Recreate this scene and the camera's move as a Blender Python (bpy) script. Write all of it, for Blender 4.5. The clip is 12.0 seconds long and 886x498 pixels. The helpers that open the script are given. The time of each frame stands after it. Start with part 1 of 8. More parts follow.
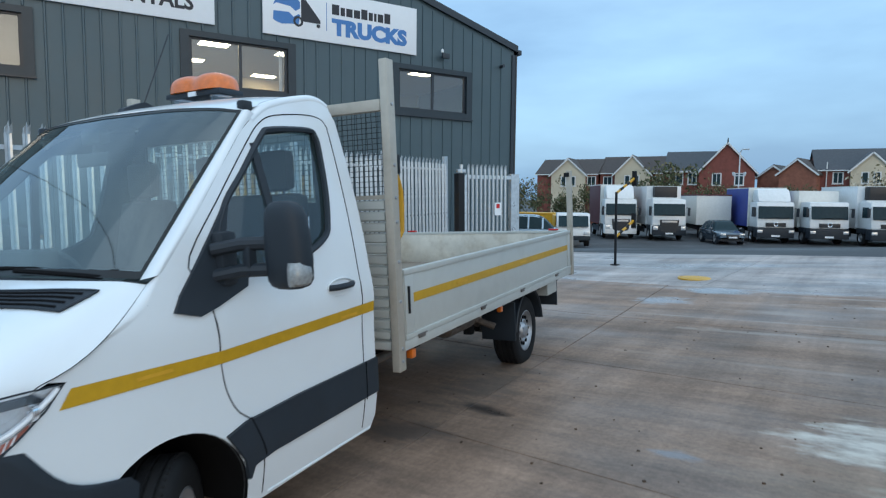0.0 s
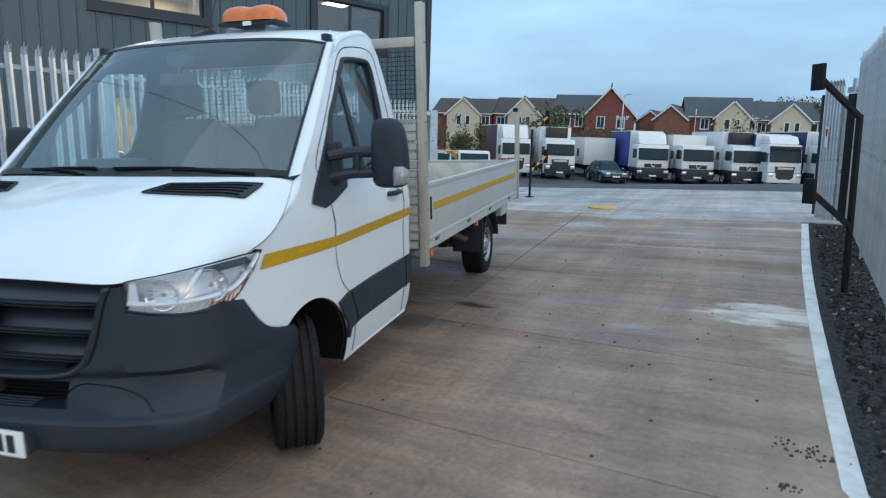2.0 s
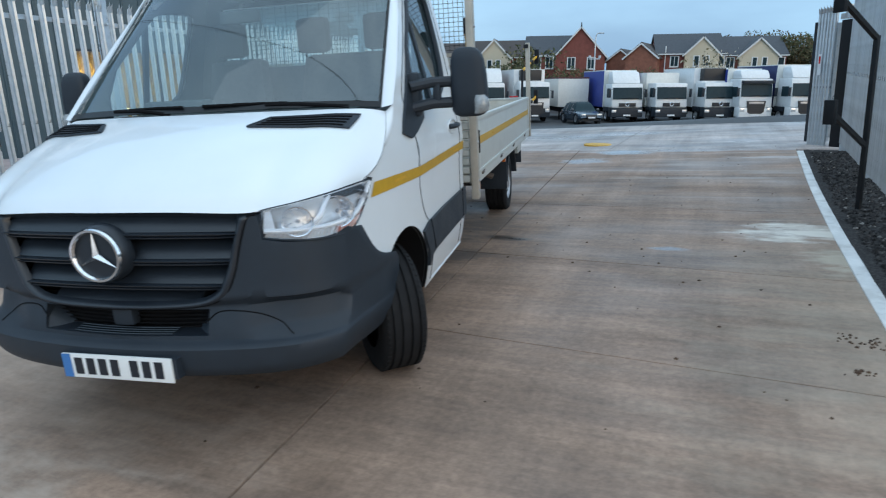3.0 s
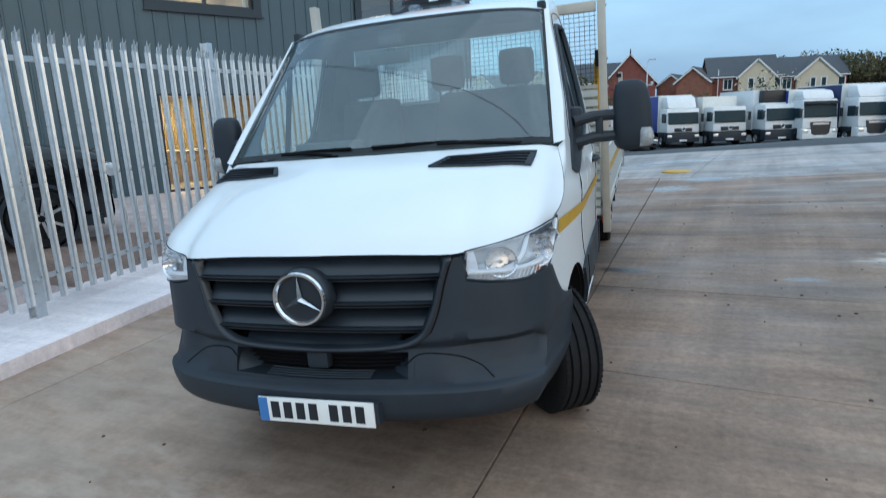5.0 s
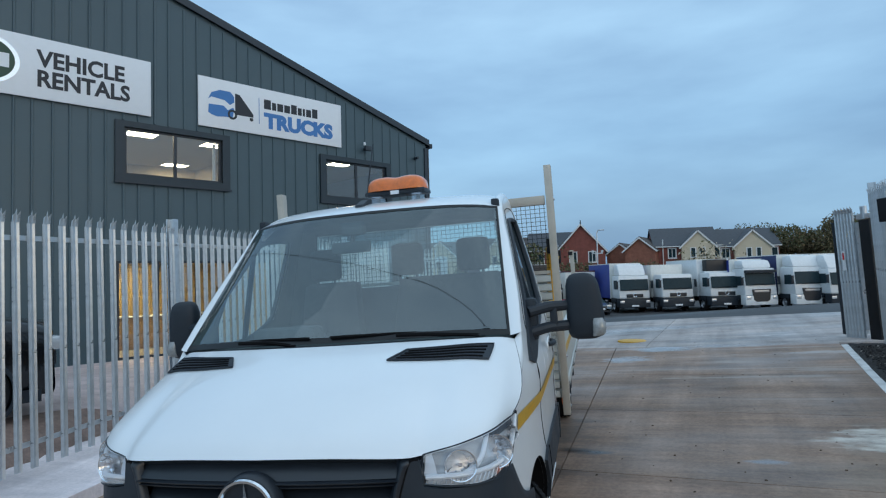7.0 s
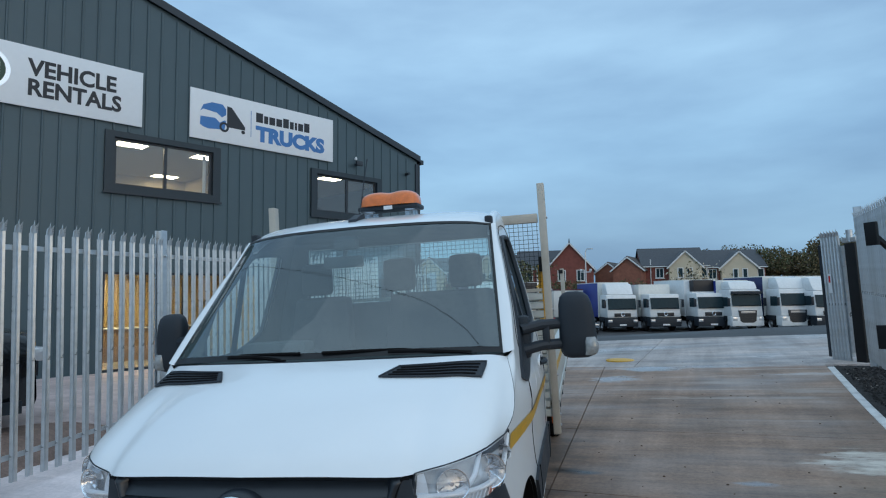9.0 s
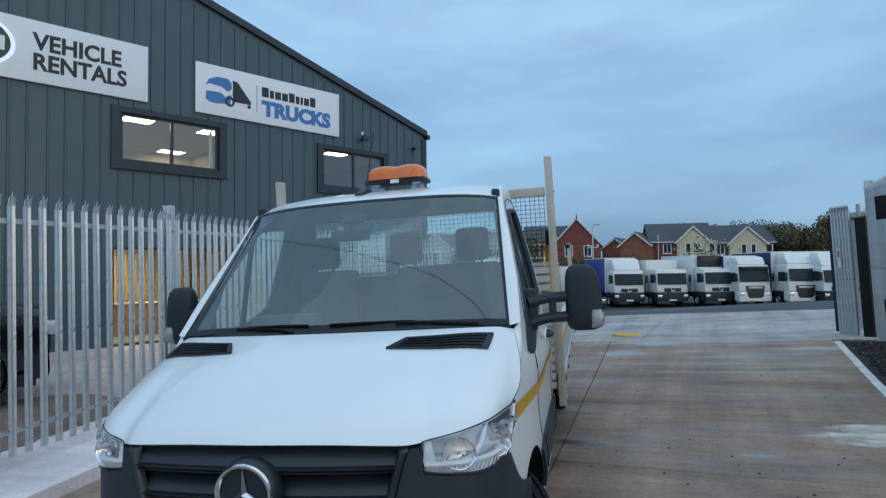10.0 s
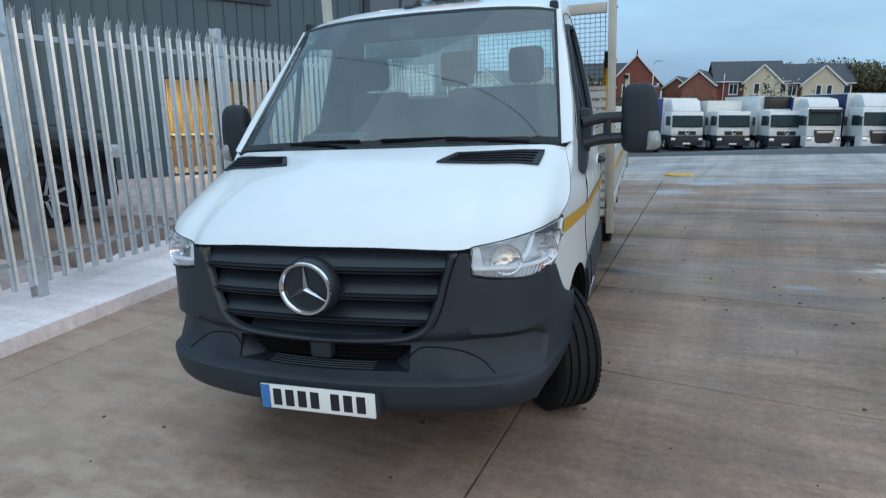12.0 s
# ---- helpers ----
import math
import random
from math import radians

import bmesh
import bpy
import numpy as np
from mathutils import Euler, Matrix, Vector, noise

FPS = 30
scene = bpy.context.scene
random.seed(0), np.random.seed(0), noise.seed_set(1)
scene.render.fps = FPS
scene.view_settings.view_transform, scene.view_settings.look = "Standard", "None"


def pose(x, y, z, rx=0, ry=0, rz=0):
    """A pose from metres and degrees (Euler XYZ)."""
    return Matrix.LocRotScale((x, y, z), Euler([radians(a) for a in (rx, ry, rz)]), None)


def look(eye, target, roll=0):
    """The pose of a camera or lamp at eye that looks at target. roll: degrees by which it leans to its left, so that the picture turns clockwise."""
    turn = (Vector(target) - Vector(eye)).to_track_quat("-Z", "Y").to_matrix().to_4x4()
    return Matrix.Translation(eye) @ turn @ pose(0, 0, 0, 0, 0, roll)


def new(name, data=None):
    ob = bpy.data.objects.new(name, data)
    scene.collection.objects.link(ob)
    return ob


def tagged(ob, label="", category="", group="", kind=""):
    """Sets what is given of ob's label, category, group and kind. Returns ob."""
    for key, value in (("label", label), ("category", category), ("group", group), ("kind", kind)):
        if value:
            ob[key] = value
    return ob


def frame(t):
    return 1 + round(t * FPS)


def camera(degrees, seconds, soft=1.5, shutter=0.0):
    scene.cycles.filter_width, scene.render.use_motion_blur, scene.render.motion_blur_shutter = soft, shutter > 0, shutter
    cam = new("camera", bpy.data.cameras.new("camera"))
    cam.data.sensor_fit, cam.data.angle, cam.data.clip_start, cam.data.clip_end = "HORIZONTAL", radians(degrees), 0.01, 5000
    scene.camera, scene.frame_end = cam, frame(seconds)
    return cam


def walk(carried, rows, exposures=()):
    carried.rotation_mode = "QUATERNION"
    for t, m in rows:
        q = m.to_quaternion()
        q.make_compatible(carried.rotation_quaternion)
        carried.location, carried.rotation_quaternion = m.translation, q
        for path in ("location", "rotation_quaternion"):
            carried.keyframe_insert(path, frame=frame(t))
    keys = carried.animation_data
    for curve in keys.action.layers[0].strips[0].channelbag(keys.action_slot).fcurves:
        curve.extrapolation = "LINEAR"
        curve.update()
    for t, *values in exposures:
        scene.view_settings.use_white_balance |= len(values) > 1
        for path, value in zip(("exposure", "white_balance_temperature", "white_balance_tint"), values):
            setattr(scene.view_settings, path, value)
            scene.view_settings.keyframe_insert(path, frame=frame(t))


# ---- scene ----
cam = camera(71.6, 12.0, soft=1.15, shutter=0.5)
PATH = [
    (0, (3.018, -0.513, 1.864), (2.110, 1.383, 1.681), 0.60),
    (0.5, (2.972, -0.805, 1.856), (2.103, 1.102, 1.617), 1.40),
    (1, (2.782, -1.067, 1.830), (2.181, 0.947, 1.648), 0.40),
    (1.5, (2.605, -1.345, 1.796), (2.111, 0.684, 1.491), 1.60),
    (2, (2.478, -1.649, 1.750), (1.940, 0.356, 1.368), 2.00),
    (2.5, (2.243, -1.853, 1.691), (1.787, 0.154, 1.225), 0.20),
    (2.7, (2.112, -1.918, 1.655), (1.669, 0.075, 1.120), -0.00),
    (4.3, (1.282, -2.011, 1.613), (0.910, -0.009, 1.057), -1.50),
    (4.5, (1.263, -2.038, 1.627), (0.876, -0.031, 1.109), -0.80),
    (5, (1.261, -2.039, 1.671), (0.674, -0.062, 1.227), -2.00),
    (5.5, (1.260, -2.050, 1.730), (0.689, -0.032, 1.498), -0.50),
    (6, (1.266, -2.060, 1.788), (0.674, -0.036, 1.722), -1.70),
    (6.5, (1.269, -2.061, 1.818), (0.690, -0.033, 1.867), -2.00),
    (7, (1.275, -2.053, 1.822), (0.824, 0.005, 1.923), -1.50),
    (9, (1.247, -2.049, 1.823), (0.835, 0.014, 1.979), -0.60),
    (9.5, (1.245, -2.051, 1.816), (0.828, 0.015, 1.933), -0.40),
    (10, (1.248, -2.053, 1.808), (0.811, 0.011, 1.881), -0.60),
    (10.5, (1.246, -2.058, 1.781), (0.770, -0.004, 1.711), 0.50),
    (11, (1.241, -2.059, 1.743), (0.682, -0.040, 1.496), 0.00),
    (11.5, (1.240, -2.073, 1.707), (0.648, -0.083, 1.327), 0.50),
    (12, (1.239, -2.072, 1.684), (0.657, -0.097, 1.219), 0.20),
]
walk(cam, [(t, look(*p)) for t, *p in PATH], exposures=((0.0, 0.05, 6550, 10), (1.0, 0.03, 6600, 10), (2.0, 0.08, 6750, 11), (2.5, 0.15, 6750, 11), (4.5, 0.16, 6650, 10), (5.5, 0.08, 6650, 10), (6.5, -0.25, 6500, 10), (9.5, -0.33, 6500, 10), (10.0, -0.34, 6450, 10), (10.5, -0.37, 6420, 10), (11.0, -0.2, 6550, 10), (11.5, -0.08, 6700, 11), (12.0, 0.04, 6800, 11)))

# ---- world: overcast evening sky, brighter overhead ----
world = bpy.data.worlds.new("sky")
scene.world = world
world.use_nodes = True
wn, wl = world.node_tree.nodes, world.node_tree.links
wn.clear()
w_out, w_bg = wn.new("ShaderNodeOutputWorld"), wn.new("ShaderNodeBackground")
w_sky = wn.new("ShaderNodeTexSky")
w_sky.sky_type, w_sky.sun_disc = "NISHITA", False
w_sky.sun_elevation, w_sky.sun_rotation, w_sky.dust_density = radians(12), radians(133), 3.0
w_co, w_map, w_noise = wn.new("ShaderNodeTexCoord"), wn.new("ShaderNodeMapping"), wn.new("ShaderNodeTexNoise")
w_map.inputs["Scale"].default_value = (1.0, 1.0, 3.6)
w_noise.inputs["Scale"].default_value, w_noise.inputs["Detail"].default_value, w_noise.inputs["Roughness"].default_value = 2.1, 7.0, 0.5
w_sep, w_grad, w_cloud = wn.new("ShaderNodeSeparateXYZ"), wn.new("ShaderNodeValToRGB"), wn.new("ShaderNodeValToRGB")
for stop, (pos, col) in zip(range(4), ((0.0, (0.26, 0.49, 0.76, 1)), (0.22, (0.33, 0.60, 0.91, 1)), (0.55, (0.50, 0.79, 1.09, 1)), (1.0, (0.70, 0.96, 1.22, 1)))):
    e = w_grad.color_ramp.elements[stop] if stop < 2 else w_grad.color_ramp.elements.new(pos)
    e.position, e.color = pos, col
w_cloud.color_ramp.elements[0].position, w_cloud.color_ramp.elements[0].color = 0.36, (0.76, 0.78, 0.83, 1)
w_cloud.color_ramp.elements[1].position, w_cloud.color_ramp.elements[1].color = 0.68, (1.26, 1.22, 1.16, 1)
w_mul, w_add = wn.new("ShaderNodeMixRGB"), wn.new("ShaderNodeMixRGB")
w_mul.blend_type, w_add.blend_type = "MULTIPLY", "ADD"
w_mul.inputs[0].default_value, w_add.inputs[0].default_value = 1.0, 0.04
wl.new(w_co.outputs["Generated"], w_map.inputs["Vector"])
wl.new(w_map.outputs["Vector"], w_noise.inputs["Vector"])
wl.new(w_co.outputs["Generated"], w_sep.inputs[0])
wl.new(w_sep.outputs["Z"], w_grad.inputs[0])
wl.new(w_noise.outputs["Fac"], w_cloud.inputs[0])
wl.new(w_grad.outputs[0], w_mul.inputs[1])
wl.new(w_cloud.outputs[0], w_mul.inputs[2])
wl.new(w_mul.outputs[0], w_add.inputs[1])
wl.new(w_sky.outputs[0], w_add.inputs[2])
wl.new(w_add.outputs[0], w_bg.inputs["Color"])
w_bg.inputs["Strength"].default_value = 0.95
wl.new(w_bg.outputs[0], w_out.inputs[0])

sun_data = bpy.data.lights.new("sun", "SUN")
sun_data.energy, sun_data.angle, sun_data.color = 1.12, radians(168), (0.78, 0.92, 1.0)
sun = new("sun", sun_data)
sun.matrix_world = look((13, -13, 8), (0, 0, 0))


# ---- materials ----
def material(name, color, rough=0.6, metal=0.0, vary=0.12, scale=6.0, bump=0.0, bump_scale=60.0, stain=0.0, stain_scale=1.2,
             stain_color=(0.05, 0.045, 0.04), coat=0.0, rough_vary=0.0, per_object=0.0, stretch=(1, 1, 1), spec=0.5, island=0.0):
    """A principled material with grain, stains and fine relief in object space."""
    m = bpy.data.materials.new(name)
    m.use_nodes = True
    n, l = m.node_tree.nodes, m.node_tree.links
    b = n["Principled BSDF"]
    b.inputs["Roughness"].default_value, b.inputs["Metallic"].default_value = rough, metal
    b.inputs["Coat Weight"].default_value, b.inputs["Coat Roughness"].default_value = coat, 0.04
    b.inputs["Specular IOR Level"].default_value = spec
    co, mp = n.new("ShaderNodeTexCoord"), n.new("ShaderNodeMapping")
    mp.inputs["Scale"].default_value = stretch
    l.new(co.outputs["Object"], mp.inputs["Vector"])

    def noise_node(s, detail=6.0, r=0.6):
        t = n.new("ShaderNodeTexNoise")
        t.inputs["Scale"].default_value, t.inputs["Detail"].default_value, t.inputs["Roughness"].default_value = s, detail, r
        l.new(mp.outputs["Vector"], t.inputs["Vector"])
        return t

    def mapped(socket, lo, hi, f0=0.3, f1=0.7):
        r = n.new("ShaderNodeMapRange")
        for key, value in (("From Min", f0), ("From Max", f1), ("To Min", lo), ("To Max", hi)):
            r.inputs[key].default_value = value
        l.new(socket, r.inputs["Value"])
        return r.outputs["Result"]

    base = n.new("ShaderNodeRGB")
    base.outputs[0].default_value = (*color, 1)
    col = base.outputs[0]

    def multiply(col, factor):
        x = n.new("ShaderNodeVectorMath")
        x.operation = "SCALE"
        l.new(col, x.inputs[0])
        l.new(factor, x.inputs["Scale"])
        return x.outputs[0]

    grain = noise_node(scale)
    if vary:
        col = multiply(col, mapped(grain.outputs["Fac"], 1 - vary, 1 + vary))
    if per_object or island:
        if island:
            src = n.new("ShaderNodeNewGeometry").outputs["Random Per Island"]
        else:
            src = n.new("ShaderNodeObjectInfo").outputs["Random"]
        k = max(per_object, island)
        col = multiply(col, mapped(src, 1 - k, 1 + k, 0, 1))
    if stain:
        st = noise_node(stain_scale, 8.0, 0.65)
        mix = n.new("ShaderNodeMixRGB")
        l.new(mapped(st.outputs["Fac"], 0.0, stain, 0.48, 0.75), mix.inputs[0])
        l.new(col, mix.inputs[1])
        mix.inputs[2].default_value = (*stain_color, 1)
        col = mix.outputs[0]
    l.new(col, b.inputs["Base Color"])
    if rough_vary:
        rv = noise_node(scale * 0.5)
        l.new(mapped(rv.outputs["Fac"], max(0.02, rough - rough_vary), min(1, rough + rough_vary)), b.inputs["Roughness"])
    if bump:
        bn, bp = noise_node(bump_scale, 4.0), n.new("ShaderNodeBump")
        bp.inputs["Strength"].default_value, bp.inputs["Distance"].default_value = bump, 0.01
        l.new(bn.outputs["Fac"], bp.inputs["Height"])
        l.new(bp.outputs["Normal"], b.inputs["Normal"])
    return m


def glass_material(name, tint=(0.75, 0.82, 0.82), clear=0.85, rough=0.0, film=0.0, ior=1.5):
    """Thin pane: see-through with a mirror-like surface, and a painted film of sky glare."""
    m = bpy.data.materials.new(name)
    m.use_nodes = True
    n, l = m.node_tree.nodes, m.node_tree.links
    n.clear()
    out, mix, tr, gl, fr = (n.new("ShaderNode" + k) for k in ("OutputMaterial", "MixShader", "BsdfTransparent", "BsdfGlossy", "LayerWeight"))
    tr.inputs["Color"].default_value = (*[c * clear for c in tint], 1)
    gl.inputs["Color"].default_value, gl.inputs["Roughness"].default_value = (0.95, 0.97, 1, 1), rough
    head_on = ((ior - 1) / (ior + 1)) ** 2 * 1.8
    fr.inputs["Blend"].default_value = 0.5
    p5, sc = n.new("ShaderNodeMath"), n.new("ShaderNodeMath")
    p5.operation, sc.operation = "POWER", "MULTIPLY_ADD"
    p5.inputs[1].default_value, sc.inputs[1].default_value, sc.inputs[2].default_value = 5.0, 1 - head_on, head_on
    l.new(fr.outputs["Facing"], p5.inputs[0])
    l.new(p5.outputs[0], sc.inputs[0])
    l.new(sc.outputs[0], mix.inputs[0])
    # Diffuse teal mixed in: the sky's reflected haze put into the colour.
    sky_glare, fm = n.new("ShaderNodeBsdfDiffuse"), n.new("ShaderNodeMixShader")
    sky_glare.inputs["Color"].default_value, fm.inputs[0].default_value = (0.29, 0.57, 0.63, 1), film
    l.new(tr.outputs[0], fm.inputs[1])
    l.new(sky_glare.outputs[0], fm.inputs[2])
    l.new(fm.outputs[0], mix.inputs[1])
    l.new(gl.outputs[0], mix.inputs[2])
    l.new(mix.outputs[0], out.inputs[0])
    return m


def glow_material(name, color, strength):
    m = bpy.data.materials.new(name)
    m.use_nodes = True
    b = m.node_tree.nodes["Principled BSDF"]
    b.inputs["Base Color"].default_value, b.inputs["Emission Color"].default_value = (*color, 1), (*color, 1)
    b.inputs["Emission Strength"].default_value = strength
    return m


def concrete_material(name, color, wet=0.5, stretch=(1, 1, 1), marks=(), contrast=1.0):
    """Damp brushed concrete: broad stains, fine aggregate, wet sheen in patches. World coordinates, so that slabs differ."""
    m = bpy.data.materials.new(name)
    m.use_nodes = True
    n, l = m.node_tree.nodes, m.node_tree.links
    b = n["Principled BSDF"]
    geo, mp = n.new("ShaderNodeNewGeometry"), n.new("ShaderNodeMapping")
    mp.inputs["Rotation"].default_value, mp.inputs["Scale"].default_value = (0, 0, radians(10.5)), stretch
    l.new(geo.outputs["Position"], mp.inputs["Vector"])

    def tex(s, d, r=0.6, sx=(1, 1, 1)):
        q, t = n.new("ShaderNodeMapping"), n.new("ShaderNodeTexNoise")
        q.inputs["Scale"].default_value = sx
        l.new(mp.outputs["Vector"], q.inputs["Vector"])
        l.new(q.outputs["Vector"], t.inputs["Vector"])
        t.inputs["Scale"].default_value, t.inputs["Detail"].default_value, t.inputs["Roughness"].default_value = s, d, r
        return t.outputs["Fac"]

    def ramp(fac, *stops):
        r = n.new("ShaderNodeValToRGB")
        for i, (p, c) in enumerate(stops):
            e = r.color_ramp.elements[i] if i < 2 else r.color_ramp.elements.new(p)
            e.position, e.color = p, (*c, 1)
        l.new(fac, r.inputs[0])
        return r.outputs[0]

    def mixed(kind, f, a, c):
        f *= contrast
        x = n.new("ShaderNodeMixRGB")
        x.blend_type, x.inputs[0].default_value = kind, f
        l.new(a, x.inputs[1])
        l.new(c, x.inputs[2])
        return x.outputs[0]

    broad = tex(0.55, 5)
    streak = tex(1.5, 7, 0.66, (0.30, 1.7, 1))
    brush = tex(5.0, 6, 0.7, (0.18, 2.6, 1))
    tracks = tex(1.2, 5, 0.6, (2.2, 0.16, 1))
    fine = tex(26, 5, 0.7)
    col = ramp(broad, (0.32, tuple(c * 0.78 for c in color)), (0.68, tuple(c * 1.16 for c in color)))
    col = mixed("MULTIPLY", 1.0, col, ramp(streak, (0.3, (0.62, 0.63, 0.65)), (0.72, (1.36, 1.32, 1.28))))
    col = mixed("MULTIPLY", 0.7, col, ramp(brush, (0.3, (0.78, 0.78, 0.79)), (0.72, (1.2, 1.19, 1.17))))
    col = mixed("MULTIPLY", 0.8, col, ramp(tracks, (0.36, (0.72, 0.71, 0.70)), (0.60, (1.1, 1.1, 1.1))))
    col = mixed("MULTIPLY", 0.8, col, ramp(fine, (0.25, (0.60, 0.60, 0.60)), (0.75, (1.3, 1.3, 1.3))))
    rough_marks = []
    wobble = tex(3.5, 6, 0.65, (0.6, 1.6, 1))
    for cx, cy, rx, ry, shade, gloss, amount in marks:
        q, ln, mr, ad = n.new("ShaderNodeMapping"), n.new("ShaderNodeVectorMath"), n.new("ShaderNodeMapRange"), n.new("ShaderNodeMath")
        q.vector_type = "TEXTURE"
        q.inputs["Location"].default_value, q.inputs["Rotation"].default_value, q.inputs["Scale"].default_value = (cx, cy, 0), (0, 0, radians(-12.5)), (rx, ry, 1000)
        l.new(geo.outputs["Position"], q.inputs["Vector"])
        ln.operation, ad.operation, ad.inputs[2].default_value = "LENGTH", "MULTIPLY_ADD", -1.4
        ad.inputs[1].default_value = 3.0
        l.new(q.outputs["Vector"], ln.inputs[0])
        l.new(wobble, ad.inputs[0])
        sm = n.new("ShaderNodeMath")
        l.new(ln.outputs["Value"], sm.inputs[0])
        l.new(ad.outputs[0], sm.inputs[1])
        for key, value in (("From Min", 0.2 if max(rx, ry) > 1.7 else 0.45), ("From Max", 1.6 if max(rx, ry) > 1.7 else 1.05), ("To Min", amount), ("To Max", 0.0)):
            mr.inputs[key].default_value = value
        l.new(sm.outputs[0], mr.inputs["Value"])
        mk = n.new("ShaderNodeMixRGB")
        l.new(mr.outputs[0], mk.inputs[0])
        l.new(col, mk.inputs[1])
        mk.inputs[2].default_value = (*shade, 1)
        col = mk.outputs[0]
        rough_marks.append((mr.outputs[0], gloss))
    rnd = n.new("ShaderNodeObjectInfo").outputs["Random"]
    col = mixed("MULTIPLY", 1.0, col, ramp(rnd, (0.0, (0.9, 0.9, 0.9)), (1.0, (1.08, 1.06, 1.05))))
    l.new(col, b.inputs["Base Color"])
    b.inputs["Specular IOR Level"].default_value = 0.32
    r = n.new("ShaderNodeMapRange")
    for key, value in (("From Min", 0.36), ("From Max", 0.62), ("To Min", 0.70 - 0.55 * wet), ("To Max", 0.72)):
        r.inputs[key].default_value = value
    l.new(tex(0.8, 5, 0.6, (0.5, 1.3, 1)), r.inputs["Value"])
    rough = r.outputs["Result"]
    for fac, gloss in rough_marks:
        mk = n.new("ShaderNodeMixRGB")
        l.new(fac, mk.inputs[0])
        l.new(rough, mk.inputs[1])
        mk.inputs[2].default_value = (gloss, gloss, gloss, 1)
        rough = mk.outputs[0]
    l.new(rough, b.inputs["Roughness"])
    bp = n.new("ShaderNodeBump")
    bp.inputs["Strength"].default_value, bp.inputs["Distance"].default_value = 0.16, 0.006
    l.new(fine, bp.inputs["Height"])
    l.new(bp.outputs["Normal"], b.inputs["Normal"])
    return m


WHITE_PAINT = material("white_paint", (0.71, 0.75, 0.775), 0.26, vary=0.02, scale=1.5, coat=0.6, stain=0.05, stain_scale=2.2, stain_color=(0.45, 0.44, 0.42))
BLACK_PLASTIC = material("dark_plastic", (0.018, 0.025, 0.034), 0.55, vary=0.12, scale=9, bump=0.12, bump_scale=380, rough_vary=0.08, stain=0.10, stain_color=(0.06, 0.06, 0.06), spec=0.36)
GRILLE_BLACK = material("grille_plastic", (0.014, 0.019, 0.026), 0.40, vary=0.1, rough_vary=0.06)
# Near-black: also puts the shade of hollows, gaps and slots into the colour.
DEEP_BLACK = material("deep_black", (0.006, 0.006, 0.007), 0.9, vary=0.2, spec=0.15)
RUBBER = material("tyre_rubber", (0.013, 0.013, 0.014), 0.8, vary=0.2, scale=14, stain=0.12, stain_scale=5, stain_color=(0.04, 0.037, 0.034), spec=0.2)
CHROME = material("chrome", (0.75, 0.77, 0.79), 0.12, 1.0, vary=0.03)
STEEL = material("rim_steel", (0.42, 0.43, 0.45), 0.38, 0.7, vary=0.1, stain=0.2, stain_color=(0.1, 0.09, 0.08))
ALLOY = material("bed_alloy", (0.55, 0.56, 0.53), 0.46, 0.3, vary=0.07, scale=3, stain=0.3, stain_scale=3, stain_color=(0.24, 0.23, 0.21), bump=0.05, bump_scale=90)
ALLOY_WARM = material("post_alloy", (0.46, 0.42, 0.36), 0.52, 0.35, vary=0.1, scale=5, stain=0.35, stain_scale=4, stain_color=(0.24, 0.20, 0.15))
SCUFFED = material("scuffed_board", (0.66, 0.62, 0.54), 0.5, 0.1, vary=0.15, scale=4, stain=0.5, stain_scale=5, stain_color=(0.34, 0.26, 0.17), bump=0.05, bump_scale=60)
RUSTED = material("rusty_steel", (0.16, 0.14, 0.125), 0.6, 0.5, vary=0.3, scale=9, stain=0.5, stain_scale=7, stain_color=(0.10, 0.055, 0.03))
YELLOW_TAPE = material("yellow_tape", (0.52, 0.29, 0.008), 0.42, vary=0.08, scale=20)
GLASS = glass_material("vehicle_glass", (0.88, 0.96, 0.96), 0.97, film=0.03)
SCREEN_GLASS = glass_material("windscreen_glass", (0.82, 0.95, 0.94), 0.97, film=0.065, ior=1.65)
CLEAR = glass_material("clear_lens", (0.95, 0.97, 1.0), 0.96)
WINDOW_GLASS = glass_material("window_glass", (0.9, 0.93, 0.93), 0.9)
AMBER = material("amber_lens", (0.66, 0.14, 0.006), 0.28, vary=0.15, scale=30, coat=0.6)
RED_LENS = material("red_lens", (0.5, 0.02, 0.02), 0.25)
INTERIOR = material("cab_trim", (0.055, 0.062, 0.066), 0.8, vary=0.2, bump=0.2, bump_scale=200)
FABRIC = material("seat_fabric", (0.034, 0.036, 0.040), 0.95, vary=0.25, scale=40, bump=0.3, bump_scale=300)
PLY = material("plywood_floor", (0.23, 0.19, 0.15), 0.7, vary=0.2, scale=5, stain=0.5, stain_color=(0.1, 0.09, 0.08), stretch=(4, 0.4, 1))
GALV = material("galvanised_steel", (0.50, 0.54, 0.57), 0.34, 0.6, vary=0.16, scale=12, rough_vary=0.1, stain=0.18, stain_scale=6, stain_color=(0.28, 0.29, 0.3), per_object=0.08)
BLACK_STEEL = material("black_painted_steel", (0.010, 0.011, 0.013), 0.55, vary=0.15, stain=0.1, stain_color=(0.04, 0.036, 0.03), spec=0.25)
YELLOW_STEEL = material("yellow_painted_steel", (0.62, 0.33, 0.02), 0.5, vary=0.12, stain=0.2)
CLADDING = material("grey_cladding", (0.054, 0.088, 0.104), 0.42, 0.1, vary=0.06, scale=1.2, rough_vary=0.08, stain=0.12, stain_scale=0.8, stain_color=(0.09, 0.10, 0.10), per_object=0.05)
TRIM_DARK = material("anthracite_trim", (0.014, 0.021, 0.030), 0.38, vary=0.1)
